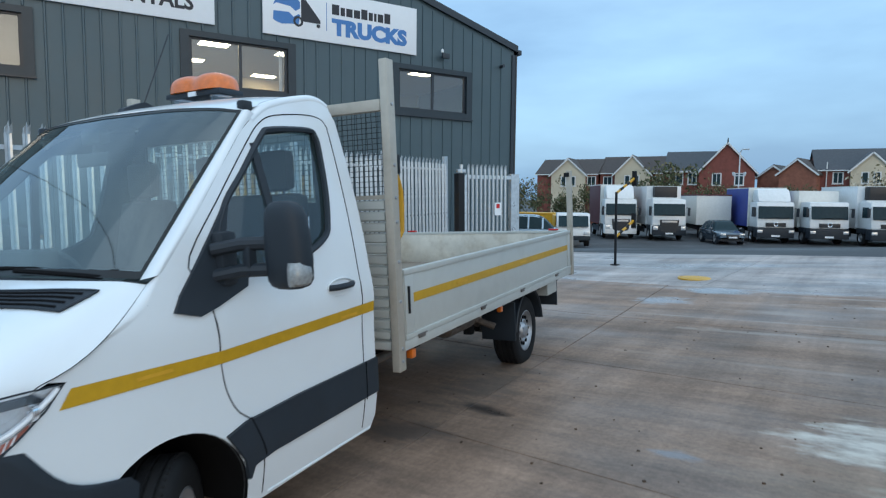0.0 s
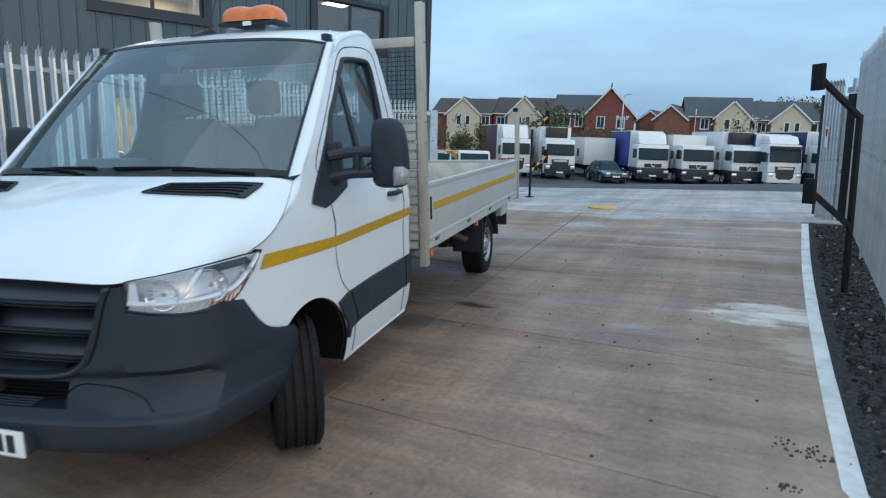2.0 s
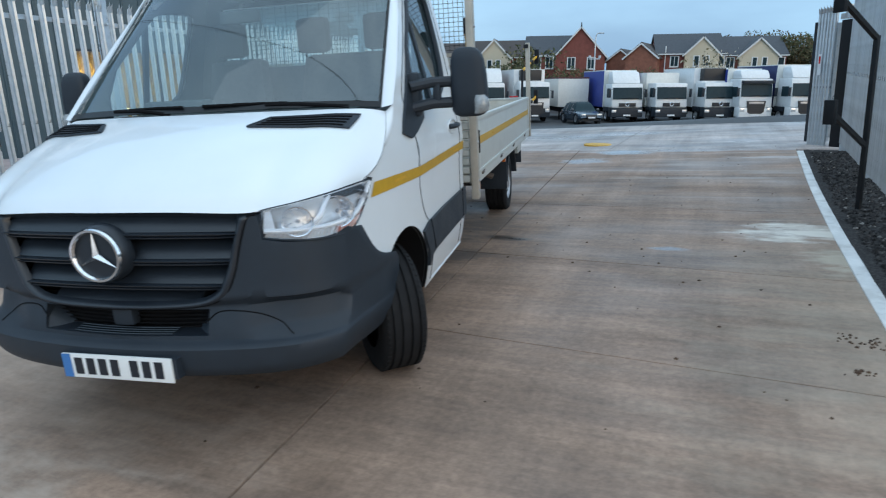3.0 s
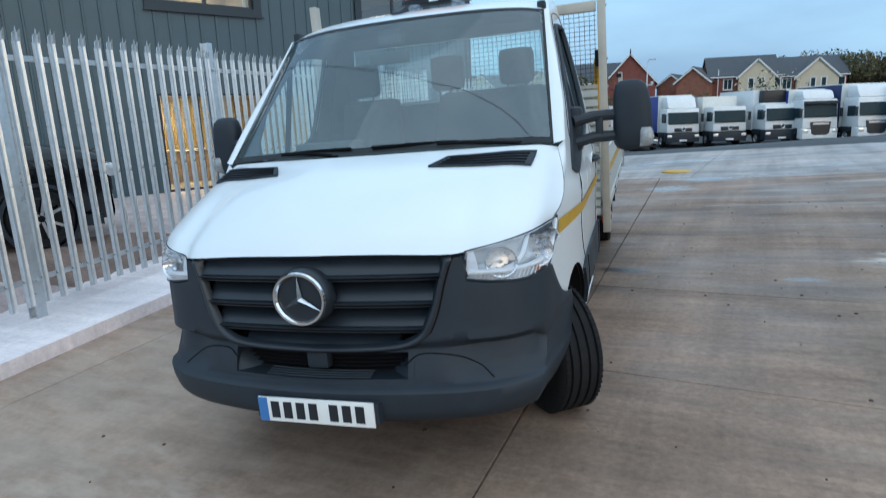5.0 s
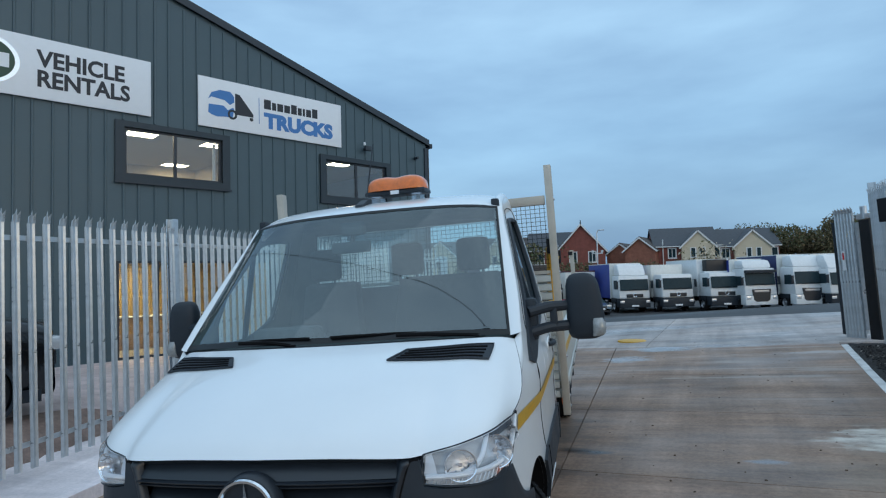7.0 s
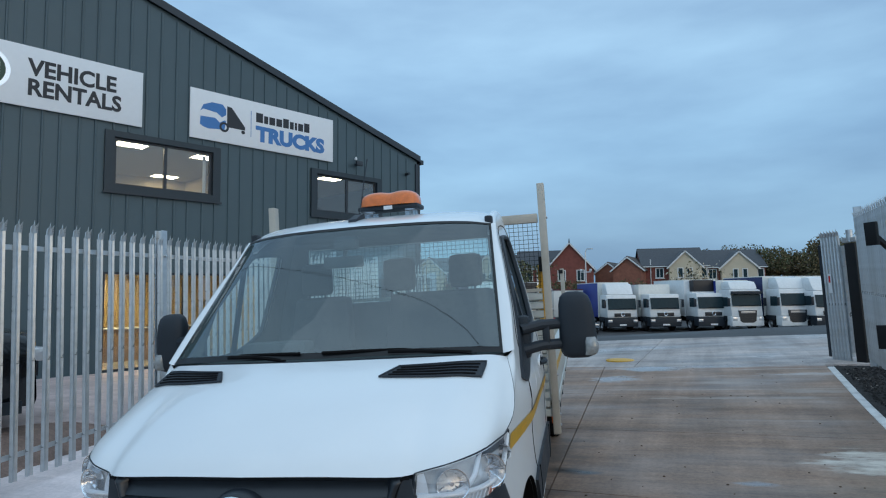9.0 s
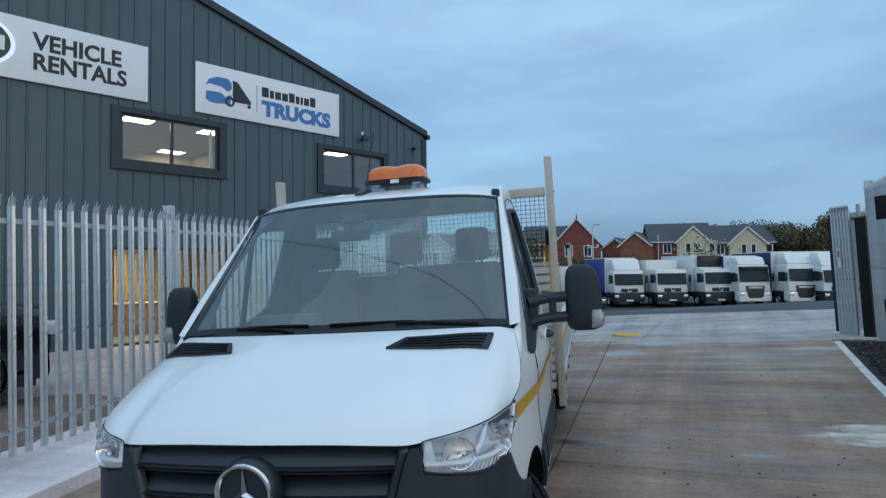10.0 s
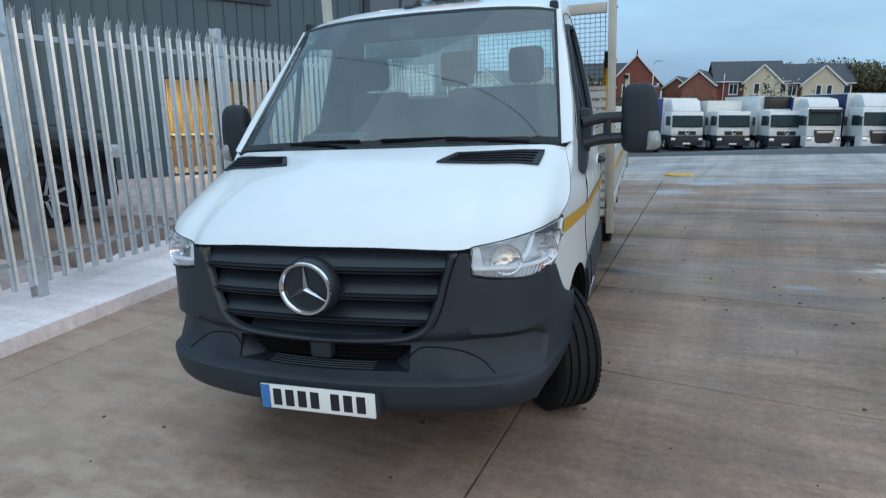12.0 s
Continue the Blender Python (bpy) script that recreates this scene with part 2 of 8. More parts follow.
SURROUND = material("window_surround", (0.014, 0.025, 0.034), 0.42, 0.1, vary=0.08)
SIGN_WHITE = material("sign_panel", (0.74, 0.76, 0.78), 0.4, vary=0.02, stain=0.05, stain_color=(0.5, 0.5, 0.5))
SIGN_BLUE = material("sign_blue", (0.042, 0.17, 0.43), 0.45, vary=0.04)
SIGN_DARK = material("sign_dark", (0.012, 0.014, 0.02), 0.5, vary=0.05)
SIGN_GREEN = material("sign_green", (0.012, 0.05, 0.03), 0.4, vary=0.06)
PLASTER = material("office_wall", (0.42, 0.34, 0.22), 0.85, vary=0.05)
CARPET = material("office_floor", (0.32, 0.29, 0.25), 0.9, vary=0.2)
CEILING_TILE = material("ceiling_tile", (0.42, 0.39, 0.33), 0.9, vary=0.05)
LED = glow_material("led_panel", (1.0, 0.84, 0.58), 24.0)
WARM_WALL = material("reception_wall", (0.60, 0.45, 0.20), 0.8, vary=0.05)
WARM_LED = glow_material("reception_lamp", (1.0, 0.78, 0.42), 46.0)
WOOD = material("counter_wood", (0.30, 0.19, 0.09), 0.5, vary=0.2, stretch=(1, 8, 1))
YARD_MARKS = (
    (3.92, 4.00, 0.56, 0.42, (0.74, 0.69, 0.61), 0.5, 0.9), (3.95, 3.08, 0.32, 0.42, (0.52, 0.46, 0.36), 0.6, 0.6), (2.72, 3.50, 0.29, 0.0756, (0.24, 0.22, 0.22), 0.13, 0.8),
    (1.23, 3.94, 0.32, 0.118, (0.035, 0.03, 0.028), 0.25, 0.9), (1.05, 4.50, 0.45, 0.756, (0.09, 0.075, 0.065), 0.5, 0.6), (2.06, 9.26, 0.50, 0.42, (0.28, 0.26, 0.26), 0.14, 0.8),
    (3.40, 8.48, 0.63, 0.185, (0.42, 0.37, 0.33), 0.6, 0.5), (4.55, 7.38, 0.72, 0.168, (0.4, 0.35, 0.31), 0.6, 0.5), (2.79, 10.21, 0.54, 0.336, (0.26, 0.25, 0.25), 0.14, 0.8),
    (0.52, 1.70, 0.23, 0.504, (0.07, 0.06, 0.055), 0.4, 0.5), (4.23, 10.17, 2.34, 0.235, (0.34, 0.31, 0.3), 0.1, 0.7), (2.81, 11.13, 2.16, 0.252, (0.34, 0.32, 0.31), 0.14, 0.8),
    (3.30, 7.86, 2.34, 0.042, (0.52, 0.47, 0.42), 0.6, 0.36), (3.63, 5.70, 1.71, 0.042, (0.46, 0.4, 0.35), 0.6, 0.27), (4.76, 9.54, 1.35, 0.0588, (0.55, 0.51, 0.47), 0.5, 0.36),
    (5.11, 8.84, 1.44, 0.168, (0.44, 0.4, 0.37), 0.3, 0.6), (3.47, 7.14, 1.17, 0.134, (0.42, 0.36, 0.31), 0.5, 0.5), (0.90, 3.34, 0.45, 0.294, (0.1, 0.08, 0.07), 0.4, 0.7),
    (3.94, 1.74, 0.99, 2.18, (0.47, 0.41, 0.32), 0.6, 0.35), (-1.92, 0.40, 1.71, 2.02, (0.54, 0.43, 0.35), 0.7, 0.48), (-0.9, -0.75, 1.7, 1.0, (0.52, 0.42, 0.34), 0.6, 0.4), (-1.97, 3.58, 1.08, 2.35, (0.48, 0.38, 0.32), 0.7, 0.35))
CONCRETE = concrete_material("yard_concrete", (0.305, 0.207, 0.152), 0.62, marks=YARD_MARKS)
CONCRETE_PALE = concrete_material("pale_concrete", (0.84, 0.76, 0.77), 0.25, contrast=0.5)
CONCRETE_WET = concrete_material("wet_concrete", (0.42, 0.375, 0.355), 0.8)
ASPHALT = material("asphalt", (0.042, 0.043, 0.046), 0.72, vary=0.3, scale=0.8, rough_vary=0.2, bump=0.3, bump_scale=60)
EDGE_PAINT = material("white_edging", (0.70, 0.69, 0.67), 0.6, vary=0.16, scale=4, stain=0.6, stain_scale=5, stain_color=(0.3, 0.28, 0.25))
GRAVEL = material("dark_gravel", (0.046, 0.043, 0.042), 0.9, vary=0.6, scale=40, bump=0.8, bump_scale=50, island=0.6, spec=0.08)
JOINT = material("joint_filler", (0.04, 0.036, 0.033), 0.85, vary=0.3)
LEAF_LITTER = material("fallen_leaf", (0.07, 0.035, 0.018), 0.8, vary=0.3, island=0.4)


# ---- mesh helpers ----
def box(bm, x0, x1, y0, y1, z0, z1, bev=0.0):
    vs = [bm.verts.new((x, y, z)) for z in (z0, z1) for y in (y0, y1) for x in (x0, x1)]
    fs = [bm.faces.new([vs[i] for i in f]) for f in ((0, 2, 3, 1), (4, 5, 7, 6), (0, 1, 5, 4), (2, 6, 7, 3), (0, 4, 6, 2), (1, 3, 7, 5))]
    if bev:
        bmesh.ops.bevel(bm, geom=list({e for f in fs for e in f.edges}), offset=bev, segments=2, affect="EDGES", profile=0.6)
    return vs


def beam(bm, a, b, w, h, up=(0, 0, 1)):
    """A rectangular bar from a to b, w across and h along up."""
    a, b, up = Vector(a), Vector(b), Vector(up)
    d = (b - a).normalized()
    s = d.cross(up).normalized() * w / 2
    u = s.cross(d).normalized() * h / 2
    ring = [[bm.verts.new(p + q) for q in (-s - u, s - u, s + u, -s + u)] for p in (a, b)]
    for i in range(4):
        j = (i + 1) % 4
        bm.faces.new((ring[0][i], ring[0][j], ring[1][j], ring[1][i]))
    bm.faces.new(ring[0][::-1])
    bm.faces.new(ring[1])


def tube(bm, pts, r, seg=8, closed=False):
    """A round bar along a line of points."""
    pts = [Vector(p) for p in pts]
    rings, n, side = [], len(pts), None
    for i, p in enumerate(pts):
        a = pts[(i - 1) % n] if closed or i else p
        b = pts[(i + 1) % n] if closed or i < n - 1 else p
        d = (b - a).normalized()
        if side is None:
            side = d.cross(Vector((0, 0, 1)) if abs(d.z) < 0.9 else Vector((1, 0, 0)))
        s = (side - d * side.dot(d)).normalized()
        u = s.cross(d)
        side = s
        rings.append([bm.verts.new(p + (s * math.cos(k) + u * math.sin(k)) * r) for k in (2 * math.pi * j / seg for j in range(seg))])
    for i in range(n if closed else n - 1):
        p, q = rings[i], rings[(i + 1) % n]
        for j in range(seg):
            k = (j + 1) % seg
            bm.faces.new((p[j], p[k], q[k], q[j]))
    if not closed:
        bm.faces.new(rings[0][::-1])
        bm.faces.new(rings[-1])


def lathe(bm, profile, seg=32, axis="X", origin=(0, 0, 0), close=False):
    """Turns (radius, offset) pairs round an axis through origin."""
    o = Vector(origin)
    rings = []
    for r, h in profile:
        ring = []
        for j in range(seg):
            c, s = r * math.cos(2 * math.pi * j / seg), r * math.sin(2 * math.pi * j / seg)
            ring.append(bm.verts.new(o + Vector({"X": (h, c, s), "Y": (s, h, c), "Z": (c, s, h)}[axis])))
        rings.append(ring)
    pairs = list(zip(rings, rings[1:])) + ([(rings[-1], rings[0])] if close else [])
    for p, q in pairs:
        for j in range(seg):
            k = (j + 1) % seg
            bm.faces.new((p[j], p[k], q[k], q[j]))
    return rings


def prism(bm, poly, a, b, to3d):
    """Extrudes a 2D outline from a to b; to3d(u, v, w) places it."""
    lo, hi = [[bm.verts.new(to3d(u, v, w)) for u, v in poly] for w in (a, b)]
    n = len(poly)
    bm.faces.new(lo[::-1])
    bm.faces.new(hi)
    for i in range(n):
        j = (i + 1) % n
        bm.faces.new((lo[i], lo[j], hi[j], hi[i]))


def patch(bm, f, nu, nv, keep=None):
    """A sheet of quads over f(u, v), u and v from 0 to 1."""
    g = [[bm.verts.new(f(i / nu, j / nv)) for i in range(nu + 1)] for j in range(nv + 1)]
    for j in range(nv):
        for i in range(nu):
            if keep is None or keep((i + 0.5) / nu, (j + 0.5) / nv):
                bm.faces.new((g[j][i], g[j][i + 1], g[j + 1][i + 1], g[j + 1][i]))
    loose = [v for v in bm.verts if not v.link_faces]
    if loose:
        bmesh.ops.delete(bm, geom=loose, context="VERTS")
    return g


def loft(bm, rings, close_ends=True):
    """Skins a row of point rings of equal length."""
    vs = [[bm.verts.new(p) for p in ring] for ring in rings]
    n = len(vs[0])
    for a, b in zip(vs, vs[1:]):
        for j in range(n):
            bm.faces.new((a[j], a[(j + 1) % n], b[(j + 1) % n], b[j]))
    if close_ends:
        bm.faces.new(vs[0][::-1])
        bm.faces.new(vs[-1])


def oval(cx, cy, rx, ry, n=24, power=3.0):
    """A rounded rectangle, as (x, y) pairs."""
    out = []
    for i in range(n):
        a = 2 * math.pi * i / n
        c, q = math.cos(a), math.sin(a)
        out.append((cx + rx * math.copysign(abs(c) ** (2 / power), c), cy + ry * math.copysign(abs(q) ** (2 / power), q)))
    return out


def curve_at(pts, u):
    """A point on a smooth line through pts, u from 0 to 1."""
    pts = [Vector(p) for p in pts]
    k = u * (len(pts) - 1)
    i = min(int(k), len(pts) - 2)
    t = k - i
    p1, p2 = pts[i], pts[i + 1]
    p0 = pts[i - 1] if i else p1 * 2 - p2
    p3 = pts[i + 2] if i + 2 < len(pts) else p2 * 2 - p1
    return 0.5 * (2 * p1 + (p2 - p0) * t + (2 * p0 - 5 * p1 + 4 * p2 - p3) * t * t + (3 * p1 - p0 - 3 * p2 + p3) * t ** 3)


def to_mesh(name, bm, mat, angle=35):
    bmesh.ops.recalc_face_normals(bm, faces=bm.faces)
    for f in bm.faces:
        f.smooth = True
    for e in bm.edges:
        e.smooth = len(e.link_faces) == 2 and e.calc_face_angle(0) < radians(angle)
    me = bpy.data.meshes.new(name)
    bm.to_mesh(me)
    bm.free()
    for m in mat if isinstance(mat, (list, tuple)) else [mat]:
        me.materials.append(m)
    return me


def part(name, bm, mat, parent=None, label="", angle=35):
    ob = new(name, to_mesh(name, bm, mat, angle))
    ob.parent = parent
    return tagged(ob, label=label) if label else ob


def shared(name, me, parent, m):
    """One more piece on a mesh that others use too."""
    ob = new(name, me)
    ob.parent = parent
    ob.matrix_basis = m
    return ob


def thing(name, m, label, category, group="", kind=""):
    ob = new(name)
    ob.empty_display_size = 0.3
    ob.matrix_basis = m
    return tagged(ob, label, category, group, kind)


def made(*calls):
    """A bmesh filled by (function, arguments) pairs."""
    bm = bmesh.new()
    for f, *a in calls:
        f(bm, *a)
    return bm


# ---- lie of the land ----
def smooth_step(a, b, t):
    t = min(1, max(0, (t - a) / (b - a)))
    return t * t * (3 - 2 * t)


def land(x, y):
    """Height of the ground: the yard climbs away from the gate, then eases down to the lorry park."""
    xc = x
    if abs(x) > 5:
        xc = math.copysign(5 + 8 * math.tanh((abs(x) - 5) / 8), x)
    near = 0.0295 + 0.047 * xc + 0.016 * max(0, min(xc - 1, 8)) + 0.0185 * max(-12, min(y, 16))
    far = 0.012 * max(-30, min(x, 30)) - 1.12
    k = smooth_step(16, 40, y)
    return near * (1 - k) + far * k


# directions of the slab joints, and of the office front
U, V, SLAB0 = Vector((0.2058, 0.7992, 0)), Vector((0.8736, -0.2555, 0)), Vector((1.924, 8.373, 0))


def slab_point(u, v, dz=0.0):
    p = SLAB0 + U * u + V * v
    return Vector((p.x, p.y, land(p.x, p.y) + dz))


def leaning(x, y, z, turn, degrees):
    """A place for a thing whose top leans by so many degrees towards -x."""
    return Matrix.Translation((x, y, z)) @ Matrix.Rotation(radians(-degrees), 4, "Y") @ Matrix.Rotation(radians(turn), 4, "Z")


def edge_v(u):
    """The yard's kerb line: a slow bow, then it swings out at the entrance."""
    return 3.53 + 0.0031 * min(0.0, u) ** 2 + 0.4 * max(0.0, -7.75 - u)


def fence_x(y):
    return -3.80 + 0.016 * (y - 2)


# ---- ground ----
def make_ground():
    xs = sorted({*np.linspace(-40, 40, 81), *np.linspace(-400, -48, 12), *np.linspace(48, 400, 12)})
    ys = sorted({*np.linspace(-30, 60, 91), *np.linspace(-300, -40, 8), *np.linspace(70, 600, 14)})
    bm = bmesh.new()
    g = [[bm.verts.new((x, y, land(x, y) - 0.03)) for x in xs] for y in ys]
    for j in range(len(ys) - 1):
        for i in range(len(xs) - 1):
            bm.faces.new((g[j][i], g[j][i + 1], g[j + 1][i + 1], g[j + 1][i]))
    return tagged(part("ground", bm, ASPHALT), "dark damp asphalt ground of the lorry park", "ground", kind="structure")


ground = make_ground()


def draped(name, corners, n, dz, mat, parent, thick=0.12, bev=0.004, lie=land):
    """A slab laid on the land, from four corners in plan, with its edges rounded."""
    bm = bmesh.new()
    a, b, c, d = [Vector((*p, 0)) for p in corners]
    nu, nv = n
    rows = []
    for j in range(nv + 1):
        row = []
        for i in range(nu + 1):
            s, t = i / nu, j / nv
            p = a.lerp(b, s).lerp(d.lerp(c, s), t)
            row.append(bm.verts.new((p.x, p.y, lie(p.x, p.y) + dz)))
        rows.append(row)
    for j in range(nv):
        for i in range(nu):
            bm.faces.new((rows[j][i], rows[j][i + 1], rows[j + 1][i + 1], rows[j + 1][i]))
    rim = [e for e in bm.edges if len(e.link_faces) == 1]
    for depth, inset in ((bev, -bev), (thick, 0.0)):
        got = bmesh.ops.extrude_edge_only(bm, edges=rim)
        vs = [v for v in got["geom"] if isinstance(v, bmesh.types.BMVert)]
        mid = (a + b + c + d) / 4
        for v in vs:
            v.co.z -= depth
            out = Vector((v.co.x - mid.x, v.co.y - mid.y, 0)).normalized()
            v.co -= out * inset * 0.6
        rim = [e for e in got["geom"] if isinstance(e, bmesh.types.BMEdge)]
    return part(name, bm, mat, parent, angle=50)


# ---- office and workshop building: a gable front clad in grey sheet ----
B0, BD, BN, BK = Vector((-9.597, 10.712, 0.037)), Vector((0.540, 0.8417, 0)), Vector((0.8417, -0.540, 0)), 0.8686
BUILDING = Matrix.Translation(B0) @ Matrix(((BD.x, -BN.x, 0, 0), (BD.y, -BN.y, 0, 0), (0, 0, 1, 0), (0, 0, 0, 1))) @ Matrix.Scale(BK, 4)
S_L, S_R, EAVE, RIDGE_S, RIDGE_Z, DEPTH = -10.9, 11.95, 7.66, 0.55, 10.95, 26.0


def roof_z(s):
    return RIDGE_Z - (RIDGE_Z - EAVE) / (S_R - RIDGE_S) * abs(s - RIDGE_S)


building = thing("office_building", BUILDING, "grey metal clad office and workshop building with gable front", "building", kind="thing")
OPENINGS = [(-6.9, -3.75, 5.22, 6.58), (0.20, 3.08, 5.22, 6.58), (6.95, 9.75, 5.10, 6.45), (0.0, 4.75, 0.03, 2.78)]


def make_front_wall():
    """The gable wall, with its window and shopfront holes going through."""
    bm = bmesh.new()
    ss = sorted({S_L, S_R, RIDGE_S, *[o[0] for o in OPENINGS], *[o[1] for o in OPENINGS]})
    for a, b in zip(ss, ss[1:]):
        holes = sorted((o[2], o[3]) for o in OPENINGS if o[0] <= a + 1e-6 and o[1] >= b - 1e-6)
        z = -0.4
        for z0, z1 in holes:
            box(bm, a, b, 0.0, 0.22, z, z0)
            z = z1
        prism(bm, [(a, z), (b, z), (b, roof_z(b)), (a, roof_z(a))], 0.0, 0.22, lambda u, v, w: (u, w, v))
    bmesh.ops.remove_doubles(bm, verts=bm.verts, dist=0.0005)
    return part("front_wall", bm, CLADDING, building)


front_wall = make_front_wall()
part("side_wall", made((box, S_R - 0.22, S_R, 0.22, DEPTH, -0.4, EAVE)), CLADDING, building)
part("side_wall", made((box, S_L, S_L + 0.22, 0.22, DEPTH, -0.4, roof_z(S_L))), CLADDING, building)
bm = bmesh.new()
prism(bm, [(S_L, -0.4), (S_R, -0.4), (S_R, EAVE), (RIDGE_S, RIDGE_Z), (S_L, roof_z(S_L))], DEPTH, DEPTH + 0.2, lambda u, v, w: (u, w, v))
part("back_wall", bm, CLADDING, building)
for s0, s1 in ((RIDGE_S, S_R + 0.12), (RIDGE_S, S_L - 0.12)):
    bm = bmesh.new()
    z0, z1 = roof_z(s0) + 0.03, roof_z(s1) + 0.03
    prism(bm, [(s0, z0), (s1, z1), (s1, z1 + 0.16), (s0, z0 + 0.16)], -0.06, DEPTH + 0.25, lambda u, v, w: (u, w, v))
    part("roof", bm, TRIM_DARK, building)
    bm = bmesh.new()
    prism(bm, [(s0, z0 - 0.04), (s1, z1 - 0.04), (s1, z1 + 0.20), (s0, z0 + 0.20)], -0.12, -0.062, lambda u, v, w: (u, w, v))
    part("verge_trim", bm, TRIM_DARK, building)
part("gutter", made((box, S_R + 0.13, S_R + 0.30, -0.12, DEPTH, EAVE - 0.14, EAVE + 0.05, 0.03)), TRIM_DARK, building)
part("corner_trim", made((box, S_R - 0.10, S_R + 0.05, -0.05, -0.003, -0.3, EAVE - 0.15)), TRIM_DARK, building)
part("downpipe", made((tube, [(S_R + 0.10, -0.02, EAVE - 0.15), (S_R + 0.10, -0.02, 0.1)], 0.045, 10)), TRIM_DARK, building)

# cladding ribs, cut round the openings
k = 0
s = S_L + 0.3
while s < S_R - 0.2:
    spans, z = [], 0.0
    for o in sorted(OPENINGS, key=lambda o: o[2]):
        if o[0] - 0.26 < s < o[1] + 0.26:
            spans.append((z, o[2] - 0.2))
            z = o[3] + 0.2
    spans.append((z, roof_z(s) - 0.12))
    for z0, z1 in spans:
        if z1 - z0 > 0.15:
            bm = bmesh.new()
            prism(bm, [(s - 0.034, -0.002), (s - 0.018, -0.034), (s + 0.018, -0.034), (s + 0.034, -0.002)], z0, z1, lambda u, v, w: (u, v, w))
            part("cladding_rib", bm, CLADDING, front_wall)
    k += 1
    s += 0.46 if k % 2 else 0.40


def make_window(o, bars, name="window", trim=True):
    s0, s1, z0, z1 = o
    win = new(name)
    win.parent = building
    if trim:
        bm = bmesh.new()
        box(bm, s0 - 0.24, s0, -0.075, 0.02, z0 - 0.22, z1 + 0.17)
        box(bm, s1, s1 + 0.24, -0.075, 0.02, z0 - 0.22, z1 + 0.17)
        box(bm, s0, s1, -0.075, 0.02, z1, z1 + 0.17)
        box(bm, s0, s1, -0.075, 0.02, z0 - 0.22, z0)
        part("surround", bm, SURROUND, win)
        part("sill", made((box, s0 - 0.27, s1 + 0.27, -0.12, -0.077, z0 - 0.25, z0 - 0.20)), TRIM_DARK, win)
    edges = [s0, *bars, s1]
    bm = bmesh.new()
    for e, w0, w1 in [(s0, 0, 0.085), (s1, -0.085, 0)] + [(b, -0.045, 0.045) for b in bars]:
        box(bm, e + w0, e + w1, 0.025, 0.10, z0 + 0.06, z1 - 0.06)
    box(bm, s0, s1, 0.025, 0.10, z0, z0 + 0.06)
    box(bm, s0, s1, 0.025, 0.10, z1 - 0.06, z1)
    part("window_frame", bm, TRIM_DARK, win)
    for a, b in zip(edges, edges[1:]):
        p = part("pane", made((box, a + 0.04, b - 0.04, 0.055, 0.063, z0 + 0.05, z1 - 0.05)), WINDOW_GLASS, win)
        p.visible_shadow = False
    return win


make_window(OPENINGS[0], [-5.3], "office_window")
make_window(OPENINGS[1], [1.65], "office_window")
make_window(OPENINGS[2], [8.35], "office_window")
make_window(OPENINGS[3], [1.12, 2.28, 3.45], "shopfront", trim=False)

# rooms behind the glass
part("upper_floor", made((box, S_L + 0.25, S_R - 0.25, 0.24, 7.0, 3.55, 3.75)), CARPET, building)
part("upper_ceiling", made((box, S_L + 0.25, S_R - 0.25, 0.24, 7.0, 6.85, 6.95)), CEILING_TILE, building)
part("office_back_wall", made((box, S_L + 0.25, S_R - 0.25, 7.0, 7.15, 0.05, 6.95)), PLASTER, building)
for s in (-3.0, 5.2):
    part("office_partition", made((box, s, s + 0.12, 0.24, 6.99, 3.76, 6.84)), PLASTER, building)
# Invented dark panel, added close behind the left window to make it look unlit.
part("store_room_wall", made((box, S_L + 0.25, -3.05, 0.5, 0.6, 3.76, 6.84)), TRIM_DARK, building)
part("reception_ceiling", made((box, -1.0, 6.0, 0.24, 5.0, 2.95, 3.05)), CEILING_TILE, building)
part("reception_floor", made((box, -1.0, 6.0, 0.24, 5.0, -0.05, 0.03)), CARPET, building)
part("reception_back_wall", made((box, -1.0, 6.0, 4.9, 5.0, 0.04, 2.94)), WARM_WALL, building)
for s in (-1.1, 6.0):
    part("reception_partition", made((box, s, s + 0.1, 0.24, 5.0, 0.04, 2.94)), WARM_WALL, building)


def ceiling_light(s, d, z, mat, sx=0.58, sd=0.58):
    ob = thing("ceiling_light", BUILDING @ pose(s, d, z), "square white light panel set in the office ceiling", "light", "office ceiling lights")
    bm = bmesh.new()
    for a, b, c, e in ((-sx - 0.03, sx + 0.03, -sd - 0.03, -sd), (-sx - 0.03, sx + 0.03, sd, sd + 0.03), (-sx - 0.03, -sx, -sd, sd), (sx, sx + 0.03, -sd, sd)):
        box(bm, a, b, c, e, -0.02, 0.0)
    part("frame", bm, SIGN_WHITE, ob)
    part("diffuser", made((box, -sx, sx, -sd, sd, -0.012, -0.002)), mat, ob)


for s, d in ((1.25, 1.75), (4.05, 6.2), (3.75, 1.9), (9.1, 2.2), (1.0, 4.6)):
    ceiling_light(s, d, 6.845, LED, 0.45, 0.30)
for s, d in ((0.5, 1.6), (2.2, 1.6), (4.0, 1.6), (1.4, 3.6)):
    ceiling_light(s, d, 2.945, WARM_LED, 0.32, 0.32)

